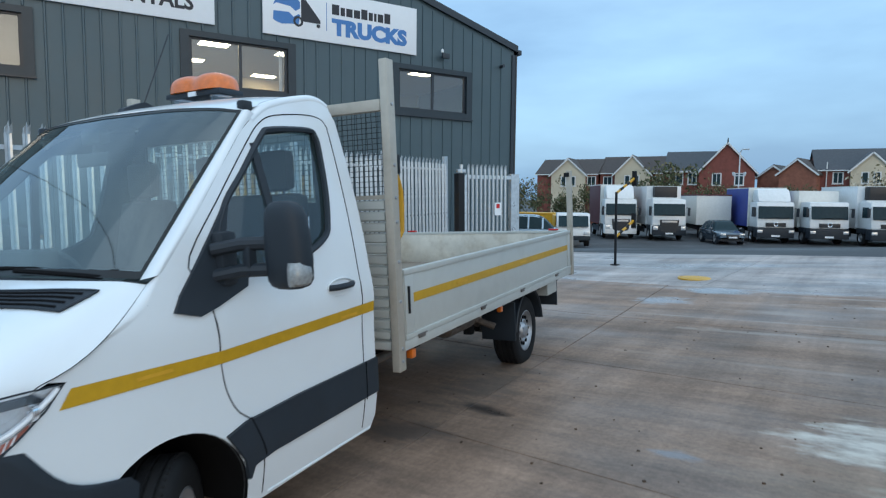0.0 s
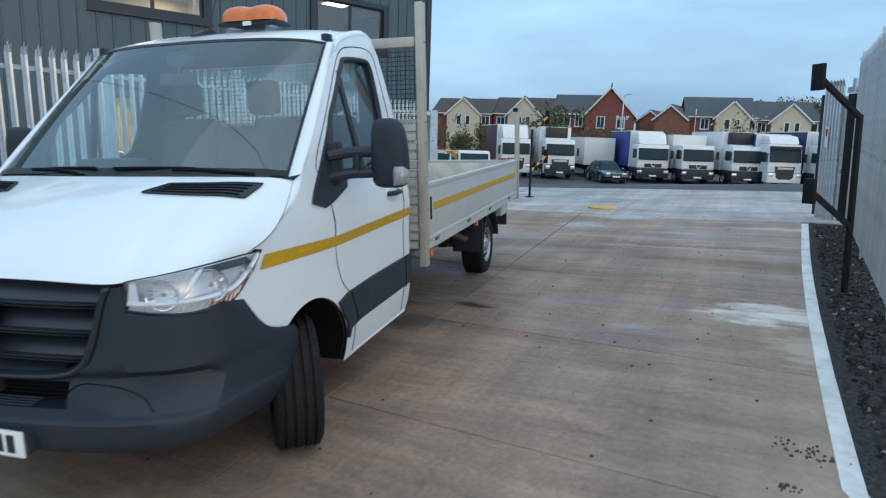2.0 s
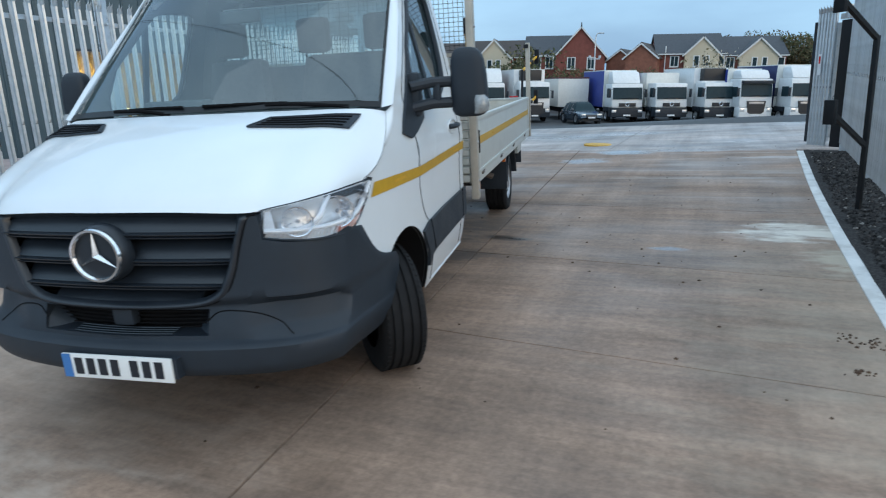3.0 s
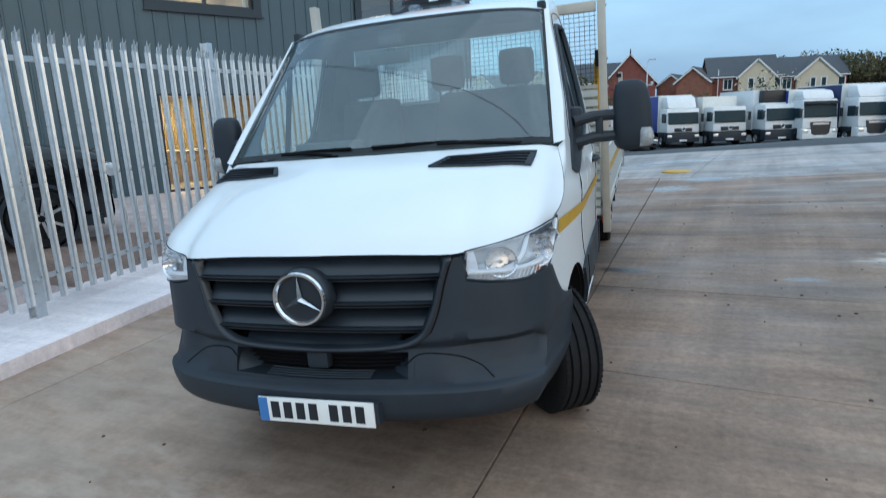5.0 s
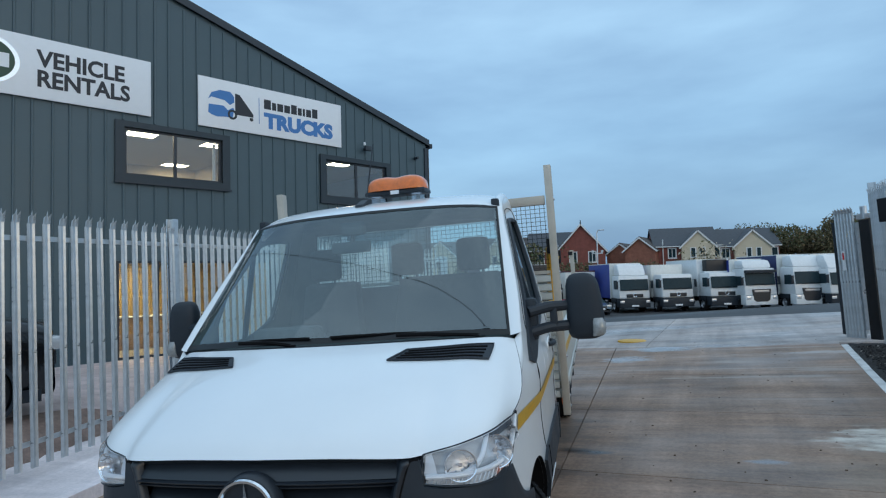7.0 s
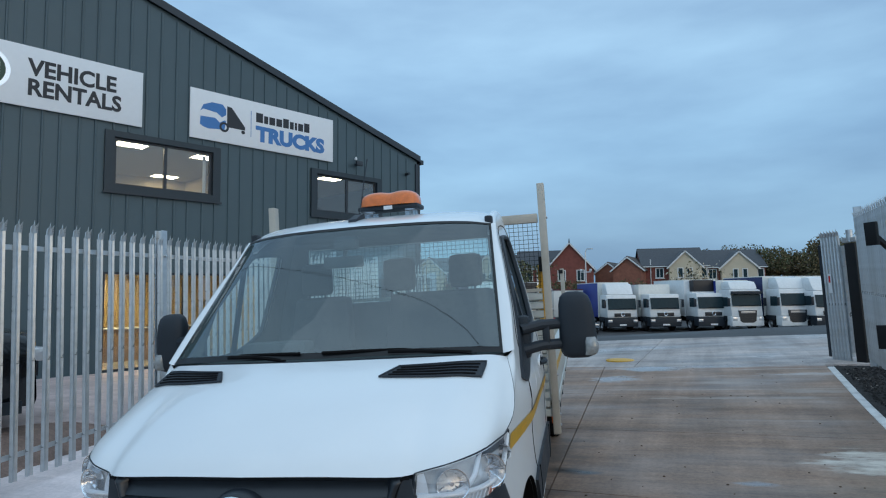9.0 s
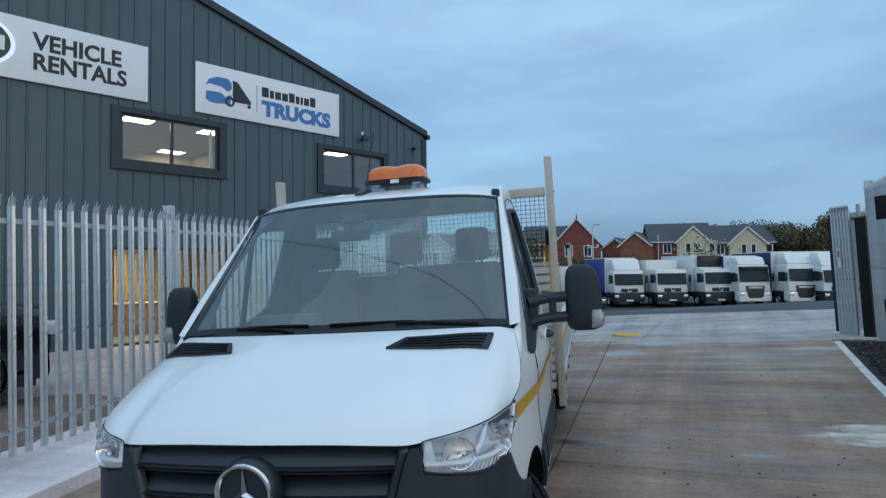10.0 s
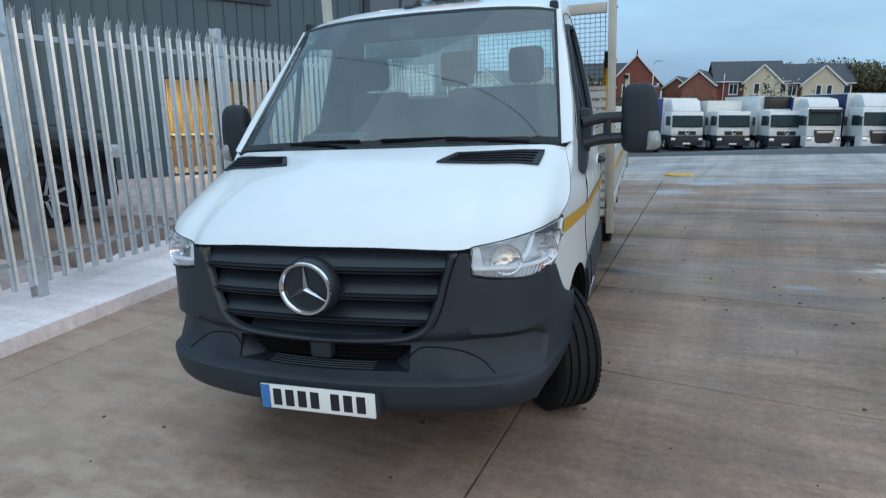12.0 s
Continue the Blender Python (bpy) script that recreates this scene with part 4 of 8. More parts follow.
HOUSING_LENS = material("clear_ribbed_lens", (0.30, 0.31, 0.31), 0.15, 0.2, vary=0.2, scale=50)
STRIPE = [(0.690, 1.062), (0.735, 1.128), (1.41, 1.112), (2.655, 1.135), (2.655, 1.075), (1.41, 1.055)]
TRIM = [(1.525, 0.48), (1.50, 0.58), (1.40, 0.725), (1.52, 0.757), (1.9, 0.775), (2.66, 0.785), (2.66, 0.575), (1.70, 0.555), (1.56, 0.535), (1.54, 0.48)]
for sg in (1, -1):
    s = part("side_panel", fill(SIDE, [WINDOW], 0, sg), WHITE_PAINT, truck, angle=50)
    part("door_lining", fill(SIDE, [WINDOW], -0.022, sg), INTERIOR, s)
    part("pillar_lining", made((patch, lambda u, v, sg=sg: mirror_x(pillar_point(u, v) + Vector((-0.014, 0.016, -0.004)), sg), 6, 16)), INTERIOR, s, angle=60)
    part("fender_shoulder", made((patch, lambda u, v, sg=sg: mirror_x(fender_roll(u, v), sg), 5, 14)), WHITE_PAINT, s, angle=60)
    part("bonnet_gap", made((tube, [mirror_x(bonnet_point(1.0, 0.03 + 0.95 * i / 24) + Vector((0.001, 0, -0.002)), sg) for i in range(25)], 0.0016, 6)), BLACK_PLASTIC, s)
    part("screen_pillar", made((patch, lambda u, v, sg=sg: mirror_x(pillar_point(u, v), sg), 6, 16)), WHITE_PAINT, s, angle=60)
    part("side_trim", fill(TRIM, (), 0.016, sg, thick=0.02), BLACK_PLASTIC, s, "black rubbing strip")
    part("reflective_stripe", fill(STRIPE, (), 0.004, sg), YELLOW_TAPE, s, "yellow reflective stripe")
    for y0 in (0.98, 2.30):
        part("stripe_mark", fill([(y0, 1.10), (y0 + 0.16, 1.10), (y0 + 0.17, 1.085), (y0 + 0.01, 1.085)], (), 0.007, sg), YELLOW_STEEL, s)
    top_edge = [(1.90, 2.172), (1.98, 2.222), (2.06, 2.258), (2.18, 2.292), (2.3, 2.318), (2.42, 2.340), (2.50, 2.348), (2.57, 2.338), (2.615, 2.315)]
    rail_line = [(sg * (side_w(y, z) - 0.026), y, z - 0.012) for y, z in top_edge]
    part("roof_rail", made((tube, [curve_at(rail_line, i / 24) for i in range(25)], 0.032, 10)), WHITE_PAINT, s, angle=70)
    # window glass, its rubber and divider
    g = part("side_glass", fill(WINDOW, (), -0.012, sg), GLASS, s)
    g.visible_shadow = False
    pts = [Vector((sg * (side_w(y, z) + 0.001), y, z)) for y, z in WINDOW]
    ring = [curve_at(pts + pts[:1], i / 60) for i in range(60)]
    part("window_rubber", made((tube, ring, 0.017, 6, True)), BLACK_PLASTIC, s)
    part("window_divider", made((beam, (sg * side_w(1.90, 1.46), 1.90, 1.45), (sg * (side_w(1.88, 2.05) - 0.006), 1.86, 2.045), 0.05, 0.016, (1, 0, 0))), BLACK_PLASTIC, s)
    # shut lines of the door
    lines = [[(1.36, 1.40), (1.385, 1.25), (1.40, 1.05), (1.425, 0.92), (1.48, 0.82), (1.56, 0.755)], [(2.545, 2.18), (2.535, 1.6), (2.53, 1.0), (2.525, 0.38)],
             [(1.36, 1.40), (1.30, 1.52), (1.56, 1.80), (1.83, 2.06), (1.95, 2.155), (2.08, 2.205), (2.35, 2.235), (2.50, 2.225), (2.545, 2.18)]]
    for ln in lines:
        fine = [curve_at([Vector((0, *p)) for p in ln], i / 30) for i in range(31)]
        part("shut_line", made((tube, [(sg * (side_w(p.y, p.z) - 0.0005), p.y, p.z) for p in fine], 0.0036, 6)), DEEP_BLACK, s)
    for ln in ([(1.545, 0.77), (1.60, 0.66), (1.635, 0.55), (1.64, 0.36)], [(2.528, 0.79), (2.526, 0.56)]):
        fine = [curve_at([Vector((0, *p)) for p in ln], i / 16) for i in range(17)]
        part("trim_gap", made((tube, [(sg * (side_w(p.y, p.z) + (0.0165 if p.z > 0.555 else 0.0)), p.y, p.z) for p in fine], 0.0034, 6)), DEEP_BLACK, s)
    part("sill_lip", made((tube, [(sg * (side_w(y, 0.352) - 0.004), y, 0.350) for y in (1.68, 1.9, 2.2, 2.5, 2.62)], 0.010, 8)), WHITE_PAINT, s)
    # handle in its bowl
    bowl = part("handle_bowl", fill([(2.20 + 0.13 + 0.13 * math.cos(a), 1.265 + 0.048 * math.sin(a)) for a in (i * math.pi / 12 for i in range(24))], (), 0.003, sg), WHITE_PAINT, s)
    part("bowl_rim", made((tube, [(sg * (side_w(2.33, 1.265) + 0.001), 2.33 + 0.125 * math.cos(a), 1.265 + 0.047 * math.sin(a)) for a in (i * math.pi / 14 for i in range(28))], 0.006, 6, True)), WHITE_PAINT, bowl)
    part("door_handle", made((tube, [(sg * (side_w(y, 1.27) + o), y, 1.27) for y, o in ((2.215, 0.004), (2.26, 0.03), (2.33, 0.036), (2.40, 0.03), (2.445, 0.004))], 0.017, 8)), BLACK_PLASTIC, bowl, "black door handle")
    # wheel-arch liner
    bm = bmesh.new()
    pts = arc(1.12, 0.40, 0.42, -9, 150, 18)
    for (y0, z0), (y1, z1) in zip(pts, pts[1:]):
        vs = [bm.verts.new(p) for p in ((sg * (side_w(y0, z0) - 0.004), y0, z0), (sg * (side_w(y1, z1) - 0.004), y1, z1), (sg * 0.45, y1, z1), (sg * 0.45, y0, z0))]
        bm.faces.new(vs)
    bmesh.ops.remove_doubles(bm, verts=bm.verts, dist=0.0005)
    part("arch_liner", bm, DEEP_BLACK, s)
    # door mirror on two arms
    levels = ((1.372, 1.262, 0.055, 0.040), (1.384, 1.263, 0.085, 0.058), (1.41, 1.264, 0.100, 0.068), (1.50, 1.264, 0.104, 0.072), (1.60, 1.262, 0.100, 0.070),
              (1.68, 1.258, 0.092, 0.066), (1.72, 1.255, 0.080, 0.058), (1.742, 1.252, 0.058, 0.045), (1.75, 1.25, 0.030, 0.025))
    bm = bmesh.new()
    loft(bm, [[(sg * x, y, z) for x, y in oval(cx, 1.562 - 0.03 * (z - 1.4), rx, ry)] for z, cx, rx, ry in levels])
    if sg < 0:   # moved inwards to fit the camera's view
        bmesh.ops.translate(bm, verts=bm.verts, vec=(0.065, 0, 0))
    mir = part("door_mirror", bm, BLACK_PLASTIC, truck, "black plastic door mirror on two arms", angle=60)
    part("mirror_glass", made((box, sg * (1.195 if sg > 0 else 1.13), sg * (1.325 if sg > 0 else 1.26), 1.626, 1.634, 1.43, 1.68, 0.003)), CHROME, mir)
    for z in (1.455, 1.57):
        part("mirror_arm", made((tube, [(sg * 0.955, 1.42, z - 0.02), (sg * 1.06, 1.49, z), (sg * 1.20, 1.56, z)], 0.031, 10)), BLACK_PLASTIC, mir)
    part("arm_web", made((box, sg * 1.07, sg * 1.11, 1.48, 1.53, 1.43, 1.58, 0.008)), BLACK_PLASTIC, mir)
    part("indicator_lens", made((loft, [[(sg * x, y, z) for x, y in oval((1.335 if sg > 0 else 1.27) - 0.012 * k, 1.535, 0.040 - 0.010 * k, 0.060 - 0.016 * k, 16)] for z, k in ((1.388, 1), (1.40, 0.3), (1.43, 0), (1.465, 0.2), (1.49, 0.8))])), HOUSING_LENS, mir, "clear indicator lens")
    part("mirror_base", fill([(1.18, 1.315), (1.30, 1.28), (1.40, 1.305), (1.60, 1.37), (1.62, 1.43), (1.53, 1.44), (1.50, 1.56), (1.575, 1.74), (1.55, 1.745), (1.39, 1.57), (1.22, 1.38)], (), 0.014, sg, thick=0.03), BLACK_PLASTIC, mir)
    part("mirror_boss", made((box, sg * 0.93, sg * 1.005, 1.43, 1.53, 1.385, 1.63, 0.03)), BLACK_PLASTIC, mir)

# ---- front end ----
def y_up(x):
    x = abs(x)
    return 0.06 + 0.24 * x ** 2 + 0.55 * x ** 14


def y_low(x):
    x = abs(x)
    return 0.0 + 0.21 * x ** 2 + 0.30 * x ** 9


COLS = [(x / 100, None, None) for x in (0, 5, 10, 15, 20, 25, 30, 34, 36, 38, 39.9, 40.1, 42, 44, 45.5, 47, 48.5, 50, 51.5, 53, 54.5, 56, 57.5, 59, 60.5, 62, 63.5, 64.5, 66, 68, 70, 72, 74, 76, 78, 80, 82, 84, 86, 87.5, 89, 90.2, 91.2)]
SIDE_COLS = [(0.928, 0.50, 0.955), (0.936, 0.545, 0.895), (0.943, 0.59, 0.841), (0.949, 0.635, 0.803), (0.954, 0.68, 0.779), (0.959, 0.735, 0.762), (0.964, 0.80, 0.750), (0.968, 0.868, 0.736)]


def col_top(x):
    for (x0, z0), (x1, z1) in zip(TOPS, TOPS[1:]):
        if x0 <= x <= x1:
            return z0 + (z1 - z0) * (x - x0) / (x1 - x0)
    return TOPS[-1][1]


TOPS = [(0, 0.690), (0.22, 0.693), (0.35, 0.700), (0.43, 0.716), (0.482, 0.748), (0.510, 0.798), (0.536, 0.87), (0.558, 0.96), (0.582, 1.04), (0.60, 1.082), (0.628, 1.085), (0.635, 1.08), (0.645, 0.978), (0.72, 0.962), (0.82, 0.955), (0.885, 0.965), (0.92, 0.985)]
LEVELS = [0.395, 0.402, 0.412, 0.43, 0.45, 0.49, 0.528, 0.537, 0.545, 0.553, 0.572, 0.59, 0.605, 0.62, 0.635, 0.65, 0.662, 0.674, 0.683, 0.692]


def bumper_offset(x, z):
    """How far the bumper's face lies back: lip, intake band, corner hollow, scoop beside the intake."""
    x = abs(x)
    o = 0.0
    if z < 0.45:
        o += 0.030 * ((0.45 - z) / 0.055) ** 2
    o += 0.050 * smooth_step(0.532, 0.552, z) * (1 - smooth_step(0.69, 0.74, z) * 0.8)
    edge = 0.715 - 0.05 * smooth_step(0.84, 0.93, x)
    o += 0.036 * smooth_step(0.50, 0.68, x) * (1 - smooth_step(0.885, 0.93, x)) * smooth_step(0.555, 0.61, z) * (1 - smooth_step(edge - 0.012, edge + 0.014, z))
    return o


def bumper_mesh():
    bm = bmesh.new()
    grid = []
    full = [(x, y_up(x), y_low(x), col_top(x)) for x, _, _ in COLS] + [(x, y, y - 0.03, zt) for x, y, zt in SIDE_COLS]
    full = [(-x, a, b, c) for x, a, b, c in reversed(full[1:])] + full
    for x, yu, yl, zt in full:
        col = []
        zs = LEVELS + [0.692 + (zt - 0.692) * k / 14 for k in range(1, 15)]
        for z in zs:
            k = smooth_step(0.52, 0.80, z)
            y = yl + (yu - yl) * k + bumper_offset(x, z) + 0.06 * max(0, z - 0.8)
            col.append(bm.verts.new((x * (1 - 0.04 * max(0, 0.5 - z) / 0.1), y, z)))
        grid.append(col)
    for i in range(len(grid) - 1):
        for j in range(len(grid[0]) - 1):
            mx = abs(full[i][0] + full[i + 1][0]) / 2
            z = (grid[i][j].co.z + grid[i][j + 1].co.z) / 2
            if mx < 0.40 and 0.572 < z < 0.683:
                continue
            bm.faces.new((grid[i][j], grid[i + 1][j], grid[i + 1][j + 1], grid[i][j + 1]))
    rim = [e for e in bm.edges if len(e.link_faces) == 1]
    got = bmesh.ops.extrude_edge_only(bm, edges=rim)
    for v in got["geom"]:
        if isinstance(v, bmesh.types.BMVert):
            v.co.y += 0.05
    return bm


bumper = part("front_bumper", bumper_mesh(), BLACK_PLASTIC, truck, "dark grey unpainted plastic bumper", angle=40)


def bumper_face(x, z):
    k = smooth_step(0.52, 0.80, z)
    return y_low(x) + (y_up(x) - y_low(x)) * k + bumper_offset(x, z)


for sg in (1, -1):
    # cheek that slopes into the intake, and the fin's outline beside it
    part("intake_cheek", made((patch, lambda u, v, sg=sg: Vector((sg * ((0.425 - 0.125 * (1 - v)) * (1 - u) + 0.425 * u), bumper_face(0.42, 0.572 + 0.112 * v) + 0.085 * (1 - u) ** 1.5, 0.572 + 0.112 * v)), 6, 6)), BLACK_PLASTIC, bumper)
    crease = [(0.33, 0.556), (0.40, 0.640), (0.445, 0.672), (0.52, 0.672), (0.60, 0.650), (0.67, 0.610), (0.73, 0.562)]
    line = [curve_at([(x, 0, z) for x, z in crease], i / 30) for i in range(4, 31)]
    # The crease's shade is put in as a thin black tube.
    part("fin_seam", made((tube, [(sg * p.x, bumper_face(p.x, p.z) - 0.0005, p.z) for p in line], 0.0032, 5)), DEEP_BLACK, bumper)
# Black box and slats: the intake's inner shade is put into the colour.
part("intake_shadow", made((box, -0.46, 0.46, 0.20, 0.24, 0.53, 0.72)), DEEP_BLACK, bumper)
for z in (0.582, 0.600, 0.618, 0.636, 0.654, 0.672):
    part("intake_slat", made((tube, [(x, 0.135 + 0.33 * x * x, z) for x in (-0.42, -0.2, 0, 0.2, 0.42)], 0.0036, 6)), DEEP_BLACK, bumper)
part("intake_divider", made((box, -0.05, 0.05, 0.092, 0.15, 0.60, 0.71, 0.018)), BLACK_PLASTIC, bumper)
part("intake_ledge", made((patch, two_sided(lambda u, v: Vector((0.42 * u, 0.05 + 0.33 * (0.42 * u) ** 2 + 0.10 * v, 0.572 + 0.006 * v))), 16, 2)), GRILLE_BLACK, bumper)

for k in range(4):
    part("ledge_rib", made((tube, [(x, 0.062 + 0.018 * k + 0.33 * x * x, 0.577 + 0.003 * k) for x in (-0.24, -0.12, 0, 0.12, 0.24)], 0.0030, 5)), GRILLE_BLACK, bumper)
# Black backing sheet stands for the shade between the grille's bars.
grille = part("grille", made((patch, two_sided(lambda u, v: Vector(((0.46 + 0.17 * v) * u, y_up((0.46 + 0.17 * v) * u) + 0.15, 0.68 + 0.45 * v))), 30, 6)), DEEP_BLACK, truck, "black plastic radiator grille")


def grille_half(z):
    """Half width of the grille's opening at a height."""
    for (x0, z0), (x1, z1) in zip(TOPS, TOPS[1:11]):
        if z0 <= z <= z1:
            return x0 + (x1 - x0) * (z - z0) / (z1 - z0)
    return 0.60 if z > 0.9 else 0.30


def sweep_bar(bm, half, z, prof, bend=0.0, thin=0.0):
    """A bar along the front's curve; prof holds (depth, height) corners."""
    n = 28
    rings = []
    for i in range(n + 1):
        x = -half + 2 * half * i / n
        end = 1 - smooth_step(0.80, 1.0, abs(x) / half) * thin
        rings.append([bm.verts.new((x, y_up(x) + d, z + h * end - bend * (x / half) ** 2)) for d, h in prof])
    m = len(prof)
    for a, b in zip(rings, rings[1:]):
        for j in range(m):
            k = (j + 1) % m
            bm.faces.new((a[j], a[k], b[k], b[j]))
    bm.faces.new(rings[0][::-1])
    bm.faces.new(rings[-1])


for top, low in ((1.112, 1.030), (0.992, 0.915), (0.877, 0.805), (0.767, 0.705)):
    bm = bmesh.new()
    d = top - low
    sweep_bar(bm, grille_half(low) - 0.020, low, [(0.145, d), (0.105, d * 0.93), (0.078, d * 0.70), (0.054, d * 0.40), (0.034, d * 0.14), (0.026, 0.0), (0.145, -0.004)], 0.010)
    part("grille_band", bm, GRILLE_BLACK, grille, angle=45)
for z in (1.021, 0.906, 0.796):
    for dz, half, fore in ((0.0, 0.016, 0.0), (-0.014, 0.022, 0.006)):
        bm = bmesh.new()
        sweep_bar(bm, grille_half(z) - half, z + dz, [(0.060, -0.008), (0.020 + fore, -0.007), (0.008 + fore, -0.003), (0.006 + fore, 0.002), (0.014 + fore, 0.006), (0.060, 0.009)], 0.010, 0.5)
        part("grille_blade", bm, GRILLE_BLACK, grille, angle=45)

RING_IN = [(0, 0.718), (0.22, 0.721), (0.35, 0.729), (0.41, 0.746), (0.452, 0.778), (0.478, 0.83), (0.504, 0.90), (0.526, 0.98), (0.542, 1.035), (0.547, 1.062), (0.541, 1.082), (0.522, 1.098), (0.48, 1.106), (0, 1.112)]
RING_OUT = [(0, 0.690), (0.22, 0.693), (0.35, 0.700), (0.43, 0.716), (0.482, 0.748), (0.510, 0.798), (0.536, 0.87), (0.558, 0.96), (0.582, 1.04), (0.598, 1.072), (0.602, 1.092), (0.58, 1.112), (0.52, 1.120), (0, 1.134)]


def ring_point(u, v):
    p = curve_at([(x, 0, z) for x, z in RING_IN], u).lerp(curve_at([(x, 0, z) for x, z in RING_OUT], u), v)
    x = max(0.0, p.x)
    return Vector((x, y_up(x) + 0.030 * (1 - v) ** 2 + 0.004 - 0.012 * math.sin(math.pi * v) + 0.06 * max(0, p.z - 0.8) + 0.026 * smooth_step(1.07, 1.10, p.z), p.z))


part("grille_surround", made((patch, ring_point, 60, 6), (patch, lambda u, v: mirror_x(ring_point(u, v), -1), 60, 6)), GRILLE_BLACK, grille, "rounded plastic grille surround", angle=60)
rim_line = []
for i in range(41):
    sx = 1 if i >= 20 else -1
    p = curve_at([(x, 0, z) for x, z in TOPS[:11]], abs(i / 20 - 1))
    px, pz = max(0, p.x), p.z
    rim_line.append((sx * px, y_up(px) + 0.012 + 0.06 * max(0, pz - 0.8), pz))
part("grille_rim", made((tube, rim_line, 0.006, 8)), DEEP_BLACK, grille)
badge = part("emblem", made((lathe, [(0.0, 0.020), (0.118, 0.024), (0.124, 0.034), (0.128, 0.085)], 40, "Y", (0, 0.0, 0.946))), GRILLE_BLACK, truck, "chrome ringed emblem on the grille")
part("emblem_ring", made((lathe, [(0.098, 0.012), (0.104, 0.002), (0.113, 0.002), (0.117, 0.014), (0.113, 0.026), (0.100, 0.026)], 48, "Y", (0, 0.0, 0.946), True)), CHROME, badge)
bm = bmesh.new()
for k in range(3):
    a = math.pi / 2 + k * 2 * math.pi / 3
    d, q = Vector((math.cos(a), 0, math.sin(a))), Vector((-math.sin(a), 0, math.cos(a)))
    c = Vector((0, 0.016, 0.946))
    tip, l0, r0, back = c + d * 0.104 + Vector((0, -0.004, 0)), c + q * 0.012 + d * 0.007, c - q * 0.012 + d * 0.007, c + Vector((0, -0.022, 0))
    vs = [bm.verts.new(p) for p in (tip, l0, back, r0)]
    bm.faces.new((vs[0], vs[1], vs[2]))
    bm.faces.new((vs[0], vs[2], vs[3]))
part("emblem_rays", bm, CHROME, badge, angle=5)

# number plate, with plain bars for its characters
plate = part("number_plate", made((box, -0.237, 0.283, -0.028, -0.018, 0.396, 0.508, 0.002)), material("plate_white", (0.78, 0.78, 0.76), 0.35, vary=0.03), truck, "white number plate with blue end")
part("plate_band", made((box, -0.236, -0.195, -0.031, -0.028, 0.397, 0.507)), SIGN_BLUE, plate)
x = -0.178
for i, w in enumerate((0.05, 0.05, 0.05, 0.05, 0.0, 0.05, 0.05, 0.05)):
    if w:
        part("character_bar", made((box, x, x + w - 0.012, -0.0305, -0.028, 0.414, 0.491)), SIGN_DARK, plate)
    x += w + 0.008 if w else 0.034
part("plate_backing", made((box, -0.25, 0.30, -0.018, 0.06, 0.41, 0.50)), BLACK_PLASTIC, plate)

# headlights
HL_T = [(0.645, 0.200, 1.100), (0.77, 0.260, 1.122), (0.870, 0.375, 1.142), (0.924, 0.57, 1.152), (0.940, 0.715, 1.150)]
HL_B = [(0.628, 0.195, 0.985), (0.74, 0.225, 0.968), (0.85, 0.300, 0.958), (0.921, 0.475, 0.964), (0.937, 0.645, 1.073)]
REFLECTOR = material("reflector", (0.86, 0.87, 0.89), 0.14, 0.9, vary=0.05, scale=18)
LENS_TINT = material("indicator_tint", (0.42, 0.13, 0.09), 0.3, vary=0.25, scale=60)
HOUSING = material("lamp_housing", (0.72, 0.74, 0.75), 0.24, 0.45, vary=0.2, scale=10)
